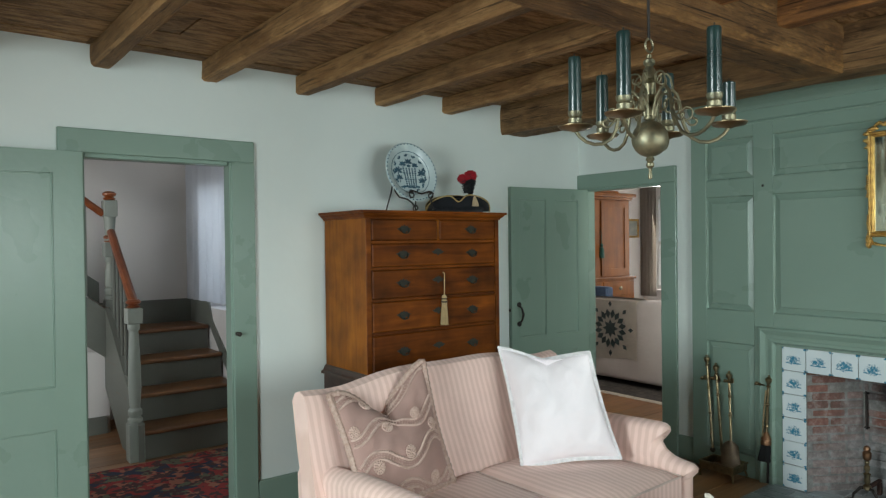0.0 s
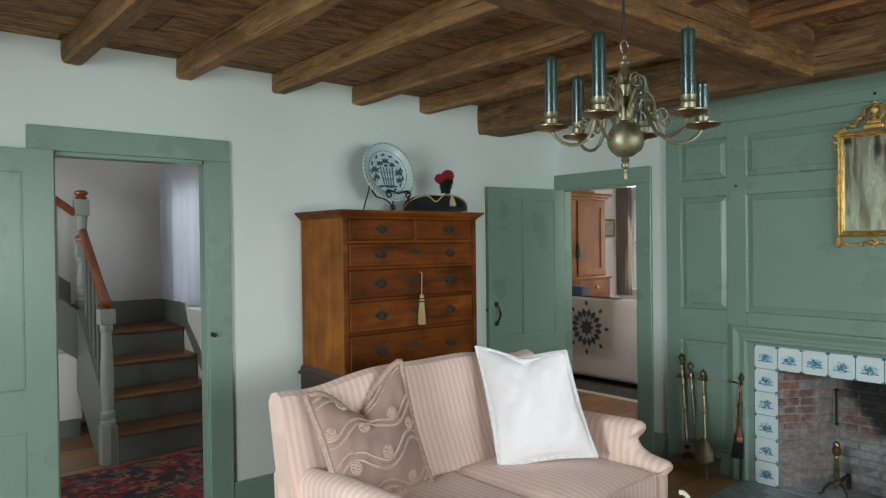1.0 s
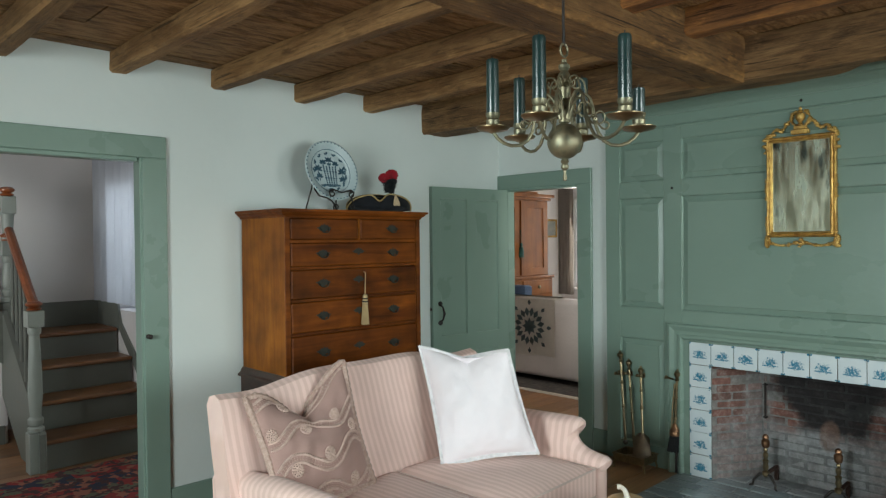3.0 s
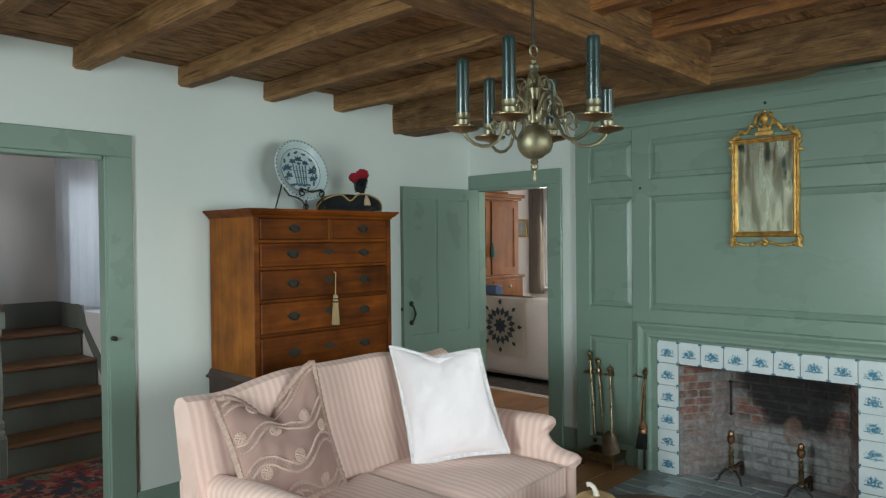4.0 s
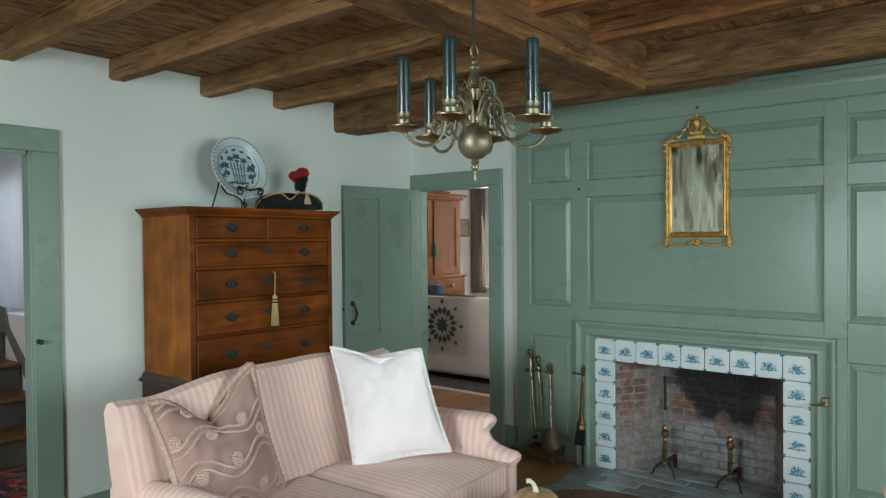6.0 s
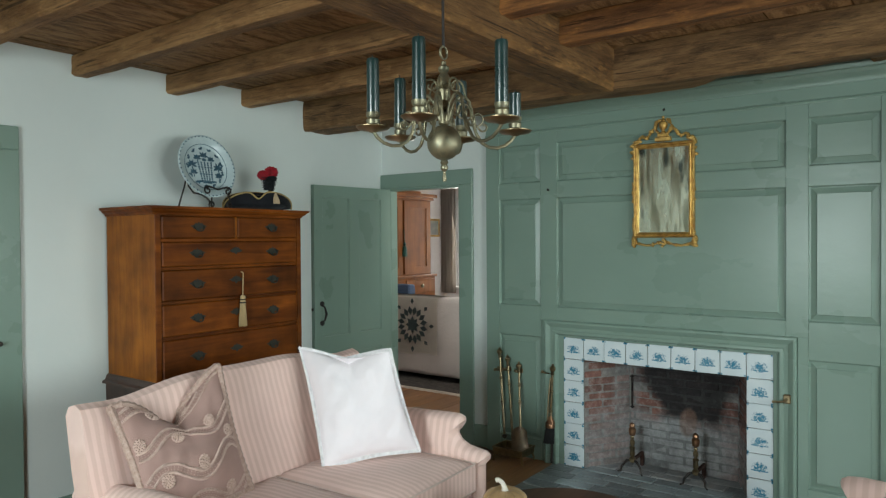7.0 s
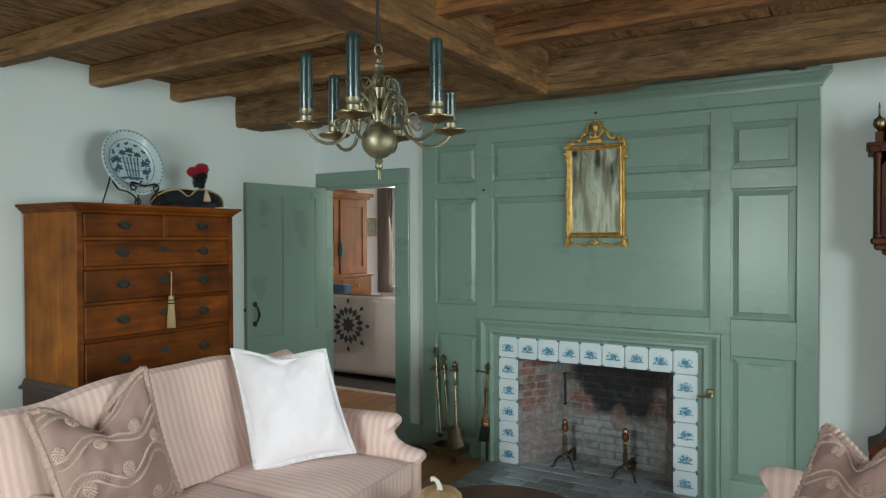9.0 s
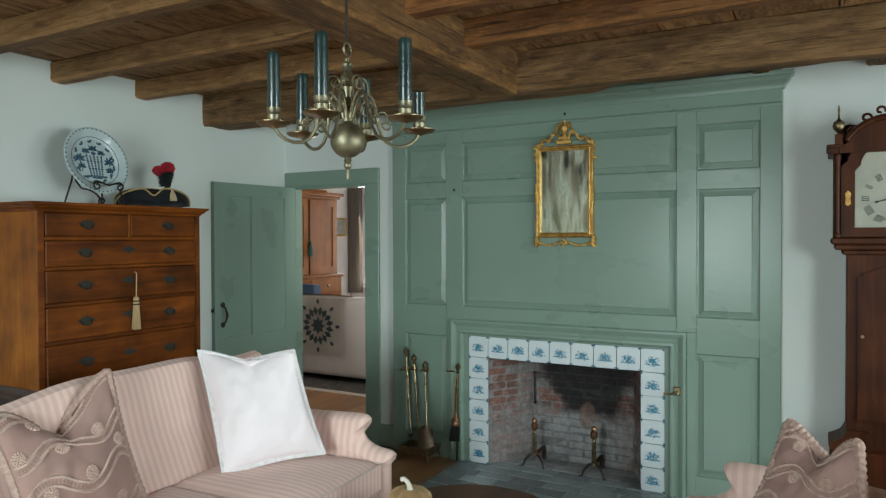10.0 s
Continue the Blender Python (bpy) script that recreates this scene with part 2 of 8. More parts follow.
def lathe(profile, steps=24, bm=None, m=Matrix()):
    """A turned body round z from (radius, height) pairs."""
    bm = bm or bmesh.new()
    rings = []
    for r, z in profile:
        rings.append([bm.verts.new(m @ Vector((max(r, 1e-4) * math.cos(2 * math.pi * i / steps), max(r, 1e-4) * math.sin(2 * math.pi * i / steps), z))) for i in range(steps)])
    for a, b in zip(rings, rings[1:]):
        for i in range(steps):
            bm.faces.new((a[i], a[(i + 1) % steps], b[(i + 1) % steps], b[i]))
    bm.faces.new(rings[0][::-1])
    bm.faces.new(rings[-1])
    return bm


def tube(points, radius, steps=8, bm=None):
    """A round bar along points; radius is one number or one for each point."""
    bm = bm or bmesh.new()
    pts = [Vector(p) for p in points]
    n = len(pts)
    rad = [radius] * n if isinstance(radius, (int, float)) else radius
    side = None
    rings = []
    for i, p in enumerate(pts):
        d = (pts[min(i + 1, n - 1)] - pts[max(i - 1, 0)]).normalized()
        if side is None:
            side = d.orthogonal().normalized()
        side = (side - d * side.dot(d)).normalized()
        up = d.cross(side)
        rings.append([bm.verts.new(p + (side * math.cos(2 * math.pi * k / steps) + up * math.sin(2 * math.pi * k / steps)) * rad[i]) for k in range(steps)])
    for a, b in zip(rings, rings[1:]):
        for k in range(steps):
            bm.faces.new((a[k], a[(k + 1) % steps], b[(k + 1) % steps], b[k]))
    bm.faces.new(rings[0][::-1])
    bm.faces.new(rings[-1])
    return bm


def extrude_outline(outline, depth, m=Matrix(), bm=None):
    """A slab: the outline's (u, v) in the plane z=0 of m, raised by depth along m's z."""
    bm = bm or bmesh.new()
    lo = [bm.verts.new(m @ Vector((u, v, 0))) for u, v in outline]
    hi = [bm.verts.new(m @ Vector((u, v, depth))) for u, v in outline]
    bm.faces.new(lo[::-1])
    bm.faces.new(hi)
    n = len(lo)
    for i in range(n):
        bm.faces.new((lo[i], lo[(i + 1) % n], hi[(i + 1) % n], hi[i]))
    return bm


def mesh_of(name, bm, smooth=False, angle=35):
    bmesh.ops.recalc_face_normals(bm, faces=bm.faces)
    me = bpy.data.meshes.new(name)
    if smooth:
        lim = radians(angle)
        for f in bm.faces:
            f.smooth = True
        for e in bm.edges:
            if len(e.link_faces) == 2 and e.calc_face_angle(0) > lim:
                e.smooth = False
    bm.to_mesh(me)
    bm.free()
    return me


def part(name, bm, mat, parent=None, label="", smooth=False):
    """Links bm as one mesh object, under a parent if one is given."""
    ob = new(name, mesh_of(name, bm, smooth))
    if isinstance(mat, (list, tuple)):
        for x in mat:
            ob.data.materials.append(x)
    else:
        ob.data.materials.append(mat)
    if parent:
        ob.parent = parent
    if label:
        ob["label"] = label
    return ob


def thing(name, at, label, category, group="", rz=0.0):
    """An empty at a thing's base that carries its parts."""
    ob = new(name)
    ob.empty_display_size = 0.05
    ob.matrix_world = pose(*at, 0, 0, rz)
    return tagged(ob, label, category, group)


def structure(name, bm, mat, label, category, parent=None, smooth=False):
    return tagged(part(name, bm, mat, parent, "", smooth), label, category, kind="structure")


# ---- the room ----
WX, WY, YA, XB = -1.65, -2.65, 3.118, 3.94
CEIL = 2.32
structure("floor", boxes((WX - 0.2, WY - 0.2, -0.12, 9.0, 8.0, -0.012)), M["floor"], "wide dark wooden floorboards under the whole house", "floor")
structure("wall_north", boxes((WX, YA, 0, 0.617, YA + 0.06, 2.6), (1.291, YA, 0, XB + 0.07, YA + 0.06, 2.6), (0.617, YA, 1.832, 1.291, YA + 0.06, 2.6)),
          M["plaster"], "uneven white plaster wall with a doorway to the stairs", "wall")
structure("wall_east", boxes((XB, 3.03, 0, XB + 0.06, YA, 2.6), (XB, 2.40, 1.787, XB + 0.06, 3.03, 2.6), (XB, 1.53, 0, XB + 0.06, 2.40, 2.6), (XB, WY, 0, XB + 0.16, 0.47, 2.6),
                             (XB, 0.47, 0.75, XB + 0.16, 1.53, 2.6)), M["plaster"], "white plaster wall behind the panelling and the clock", "wall")
structure("wall_south", boxes((WX, WY - 0.16, 0, 0.43, WY, 2.6), (1.37, WY - 0.16, 0, 2.28, WY, 2.6), (3.22, WY - 0.16, 0, XB, WY, 2.6),
                              (0.43, WY - 0.16, 0, 1.37, WY, 0.80), (2.28, WY - 0.16, 0, 3.22, WY, 0.80), (0.43, WY - 0.16, 2.04, 1.37, WY, 2.6), (2.28, WY - 0.16, 2.04, 3.22, WY, 2.6)),
          M["plaster"], "white plaster wall with two window openings", "wall")
structure("wall_west", boxes((WX - 0.16, WY, 0, WX, 0.28, 2.6), (WX - 0.16, 1.22, 0, WX, YA, 2.6), (WX - 0.16, 0.28, 0, WX, 1.22, 0.80), (WX - 0.16, 0.28, 2.04, WX, 1.22, 2.6)),
          M["plaster"], "white plaster wall with one window opening", "wall")

# ---- more materials ----


def stripes(name, a, b, axis, period, rough=0.8, slant=None):
    """Woven cloth in soft stripes across one axis, with a fine weave."""
    m = bpy.data.materials.new(name)
    m.use_nodes = True
    nt = m.node_tree
    s, L = nt.nodes["Principled BSDF"], nt.links.new
    tc, sep = nt.nodes.new("ShaderNodeTexCoord"), nt.nodes.new("ShaderNodeSeparateXYZ")
    wob = nt.nodes.new("ShaderNodeTexNoise")
    wob.inputs["Scale"].default_value = 5
    L(tc.outputs["Object"], wob.inputs["Vector"])
    L(tc.outputs["Object"], sep.inputs[0])
    ws = nt.nodes.new("ShaderNodeMath")
    ws.operation, ws.inputs[1].default_value = "MULTIPLY_ADD", 0.012
    L(wob.outputs["Fac"], ws.inputs[0])
    L(sep.outputs["XYZ".index(axis)], ws.inputs[2])
    k = nt.nodes.new("ShaderNodeMath")
    k.operation, k.inputs[1].default_value = "MULTIPLY", 2 * math.pi / period
    L(ws.outputs[0], k.inputs[0])
    sn = nt.nodes.new("ShaderNodeMath")
    sn.operation = "SINE"
    L(k.outputs[0], sn.inputs[0])
    ramp = nt.nodes.new("ShaderNodeValToRGB")
    e = ramp.color_ramp.elements
    e[0].position, e[1].position, e[0].color, e[1].color = 0.35, 0.7, (*b, 1), (*a, 1)
    mr = nt.nodes.new("ShaderNodeMapRange")
    mr.inputs["From Min"].default_value = -1
    L(sn.outputs[0], mr.inputs["Value"])
    L(mr.outputs[0], ramp.inputs[0])
    n = nt.nodes.new("ShaderNodeTexNoise")
    n.inputs["Scale"].default_value, n.inputs["Detail"].default_value = 3.0, 5
    L(tc.outputs["Object"], n.inputs["Vector"])
    hs, hr = nt.nodes.new("ShaderNodeHueSaturation"), nt.nodes.new("ShaderNodeMapRange")
    hr.inputs["To Min"].default_value, hr.inputs["To Max"].default_value = 0.82, 1.15
    L(n.outputs["Fac"], hr.inputs["Value"])
    L(hr.outputs[0], hs.inputs["Value"])
    L(ramp.outputs[0], hs.inputs["Color"])
    L(hs.outputs[0], s.inputs["Base Color"])
    s.inputs["Roughness"].default_value, s.inputs["Sheen Weight"].default_value, s.inputs["Specular IOR Level"].default_value = rough, 0.15, 0.25
    w = nt.nodes.new("ShaderNodeTexNoise")
    w.inputs["Scale"].default_value, w.inputs["Detail"].default_value = 420, 2
    L(tc.outputs["Object"], w.inputs["Vector"])
    w2 = nt.nodes.new("ShaderNodeTexNoise")
    w2.inputs["Scale"].default_value, w2.inputs["Detail"].default_value = 9, 3
    L(tc.outputs["Object"], w2.inputs["Vector"])
    ad = nt.nodes.new("ShaderNodeMath")
    ad.operation, ad.inputs[1].default_value = "MULTIPLY_ADD", 0.12
    L(w.outputs["Fac"], ad.inputs[0])
    L(w2.outputs["Fac"], ad.inputs[2])
    bp = nt.nodes.new("ShaderNodeBump")
    bp.inputs["Strength"].default_value, bp.inputs["Distance"].default_value = 0.5, 0.012
    L(ad.outputs[0], bp.inputs["Height"])
    L(bp.outputs[0], s.inputs["Normal"])
    return m


def tile_glaze():
    """Tin-glazed tile: off-white with a loose cobalt drawing over a ground line and small corner marks."""
    m = bpy.data.materials.new("delft_tile")
    m.use_nodes = True
    nt = m.node_tree
    s, L = nt.nodes["Principled BSDF"], nt.links.new

    def node(kind, **kw):
        n = nt.nodes.new(kind)
        for key, v in kw.items():
            n.inputs[key].default_value = v
        return n

    def math_node(op, a, b=None):
        n = nt.nodes.new("ShaderNodeMath")
        n.operation = op
        for i, v in enumerate((a, b)):
            if v is None:
                continue
            if isinstance(v, (int, float)):
                n.inputs[i].default_value = v
            else:
                L(v, n.inputs[i])
        return n.outputs[0]
    tc, sep, oi = node("ShaderNodeTexCoord"), node("ShaderNodeSeparateXYZ"), node("ShaderNodeObjectInfo")
    L(tc.outputs["Object"], sep.inputs[0])
    y, z = sep.outputs[1], sep.outputs[2]
    off = nt.nodes.new("ShaderNodeVectorMath")
    rnd = math_node("MULTIPLY", oi.outputs["Random"], 61.0)
    L(tc.outputs["Object"], off.inputs[0])
    L(rnd, off.inputs[1])
    n1 = node("ShaderNodeTexNoise", Scale=88.0, Detail=6.0, Roughness=0.7)
    L(off.outputs[0], n1.inputs["Vector"])
    # an oval field, wider than high, set low in the tile
    dy = math_node("DIVIDE", y, 0.046)
    dz = math_node("DIVIDE", math_node("ADD", z, 0.004), 0.033)
    d2 = math_node("ADD", math_node("MULTIPLY", dy, dy), math_node("MULTIPLY", dz, dz))
    inside = math_node("SUBTRACT", 1.0, d2)
    tall = math_node("MULTIPLY", inside, 0.22)
    v = math_node("ADD", n1.outputs["Fac"], tall)
    blob = node("ShaderNodeMapRange", **{"From Min": 0.57, "From Max": 0.70})
    L(v, blob.inputs["Value"])
    gate = node("ShaderNodeMapRange", **{"From Min": 0.0, "From Max": 0.25})
    L(inside, gate.inputs["Value"])
    mark = math_node("MULTIPLY", blob.outputs[0], gate.outputs[0])
    # the ground line
    line = node("ShaderNodeMapRange", **{"From Min": 0.0045, "From Max": 0.002})
    L(math_node("ABSOLUTE", math_node("ADD", z, 0.022)), line.inputs["Value"])
    reach = node("ShaderNodeMapRange", **{"From Min": 0.045, "From Max": 0.038})
    L(math_node("ABSOLUTE", y), reach.inputs["Value"])
    mark = math_node("MAXIMUM", mark, math_node("MULTIPLY", math_node("MULTIPLY", line.outputs[0], reach.outputs[0]), math_node("GREATER_THAN", n1.outputs["Fac"], 0.42)))
    # corner marks
    cy = math_node("SUBTRACT", math_node("ABSOLUTE", y), 0.06)
    cz = math_node("SUBTRACT", math_node("ABSOLUTE", z), 0.06)
    c2 = math_node("ADD", math_node("MULTIPLY", cy, cy), math_node("MULTIPLY", cz, cz))
    mark = math_node("MAXIMUM", mark, math_node("MULTIPLY", math_node("LESS_THAN", c2, 0.00004), math_node("GREATER_THAN", n1.outputs["Fac"], 0.45)))
    mix = nt.nodes.new("ShaderNodeMix")
    mix.data_type = "RGBA"
    L(mark, mix.inputs["Factor"])
    n2 = node("ShaderNodeTexNoise", Scale=9.0, Detail=3.0)
    L(off.outputs[0], n2.inputs["Vector"])
    glaze = nt.nodes.new("ShaderNodeValToRGB")
    glaze.color_ramp.elements[0].color, glaze.color_ramp.elements[1].color = (0.56, 0.66, 0.70, 1), (0.74, 0.80, 0.81, 1)
    L(n2.outputs["Fac"], glaze.inputs[0])
    L(glaze.outputs[0], mix.inputs["A"])
    mix.inputs["B"].default_value = (0.045, 0.215, 0.33, 1)
    L(mix.outputs["Result"], s.inputs["Base Color"])
    s.inputs["Roughness"].default_value = 0.22
    return m


def fire_brick(name, light, dark, soot, wash):
    """Old fireplace brick. Soot and ash stains lie where the fires burned, set by the place in the firebox."""
    m = bpy.data.materials.new(name)
    m.use_nodes = True
    nt = m.node_tree
    s, L = nt.nodes["Principled BSDF"], nt.links.new
    geo, sep, oi = nt.nodes.new("ShaderNodeNewGeometry"), nt.nodes.new("ShaderNodeSeparateXYZ"), nt.nodes.new("ShaderNodeObjectInfo")
    L(geo.outputs["Position"], sep.inputs[0])
    n1, n2 = nt.nodes.new("ShaderNodeTexNoise"), nt.nodes.new("ShaderNodeTexNoise")
    n1.inputs["Scale"].default_value, n1.inputs["Detail"].default_value = 7, 6
    n2.inputs["Scale"].default_value, n2.inputs["Detail"].default_value = 60, 5
    L(geo.outputs["Position"], n1.inputs["Vector"])
    L(geo.outputs["Position"], n2.inputs["Vector"])

    def mth(op, a, b):
        n = nt.nodes.new("ShaderNodeMath")
        n.operation = op
        for i, v in enumerate((a, b)):
            if isinstance(v, (int, float)):
                n.inputs[i].default_value = v
            else:
                L(v, n.inputs[i])
        return n.outputs[0]

    def oval(y0, z0, ry, rz):
        a, b = mth("DIVIDE", mth("SUBTRACT", sep.outputs[1], y0), ry), mth("DIVIDE", mth("SUBTRACT", sep.outputs[2], z0), rz)
        d = mth("SUBTRACT", 1.0, mth("ADD", mth("MULTIPLY", a, a), mth("MULTIPLY", b, b)))
        r = nt.nodes.new("ShaderNodeMapRange")
        r.inputs["From Min"].default_value, r.inputs["From Max"].default_value = -0.25, 0.35
        L(mth("ADD", d, mth("MULTIPLY", mth("SUBTRACT", n1.outputs["Fac"], 0.5), 2.0)), r.inputs["Value"])
        return r.outputs[0]
    tone = mth("ADD", mth("MULTIPLY", oi.outputs["Random"], 0.55), mth("MULTIPLY", n2.outputs["Fac"], 0.5))
    ramp = nt.nodes.new("ShaderNodeValToRGB")
    ramp.color_ramp.elements[0].position, ramp.color_ramp.elements[1].position = 0.15, 0.85
    ramp.color_ramp.elements[0].color, ramp.color_ramp.elements[1].color = (*dark, 1), (*light, 1)
    L(tone, ramp.inputs[0])
    out = ramp.outputs[0]
    rear = nt.nodes.new("ShaderNodeMapRange")
    rear.inputs["From Min"].default_value, rear.inputs["From Max"].default_value, rear.inputs["To Min"].default_value = 4.10, 4.165, 0.35
    L(sep.outputs[0], rear.inputs["Value"])
    black = mth("MULTIPLY", oval(0.91, 0.68, 0.36, 0.40), rear.outputs[0])
    for fac, col, amount in ((oval(1.0, 0.06, 0.80, 0.30), wash, 0.42), (oval(1.28, 0.45, 0.07, 0.35), wash, 0.30), (black, soot, 0.96), (oval(0.98, 0.12, 0.30, 0.19), wash, 0.8), (oval(0.925, 0.30, 0.05, 0.09), (0.22, 0.13, 0.095), 0.6)):
        mx = nt.nodes.new("ShaderNodeMix")
        mx.data_type = "RGBA"
        L(mth("MULTIPLY", fac, amount), mx.inputs["Factor"])
        L(out, mx.inputs["A"])
        mx.inputs["B"].default_value = (*col, 1)
        out = mx.outputs["Result"]
    # mortar and lime smeared over the faces
    n3 = nt.nodes.new("ShaderNodeTexNoise")
    n3.inputs["Scale"].default_value, n3.inputs["Detail"].default_value, n3.inputs["Roughness"].default_value = 24, 8, 0.7
    L(geo.outputs["Position"], n3.inputs["Vector"])
    sm = nt.nodes.new("ShaderNodeMapRange")
    sm.inputs["From Min"].default_value, sm.inputs["From Max"].default_value, sm.inputs["To Min"].default_value, sm.inputs["To Max"].default_value = 0.40, 0.62, 0.78, 1.22
    L(n3.outputs["Fac"], sm.inputs["Value"])
    hv = nt.nodes.new("ShaderNodeHueSaturation")
    L(sm.outputs[0], hv.inputs["Value"])
    L(out, hv.inputs["Color"])
    lime, lf = nt.nodes.new("ShaderNodeMix"), nt.nodes.new("ShaderNodeMapRange")
    lime.data_type = "RGBA"
    lf.inputs["From Min"].default_value, lf.inputs["From Max"].default_value, lf.inputs["To Max"].default_value = 0.52, 0.70, 0.5
    L(n3.outputs["Fac"], lf.inputs["Value"])
    gone = nt.nodes.new("ShaderNodeMath")
    gone.operation = "MULTIPLY"
    L(lf.outputs[0], gone.inputs[0])
    L(mth("SUBTRACT", 1.0, mth("MULTIPLY", black, 0.9)), gone.inputs[1])
    L(gone.outputs[0], lime.inputs["Factor"])
    L(hv.outputs[0], lime.inputs["A"])
    lime.inputs["B"].default_value = (0.31, 0.32, 0.32, 1)
    L(lime.outputs["Result"], s.inputs["Base Color"])
    s.inputs["Roughness"].default_value = 0.85
    bp = nt.nodes.new("ShaderNodeBump")
    bp.inputs["Strength"].default_value, bp.inputs["Distance"].default_value = 0.7, 0.01
    L(n2.outputs["Fac"], bp.inputs["Height"])
    L(bp.outputs[0], s.inputs["Normal"])
    return m


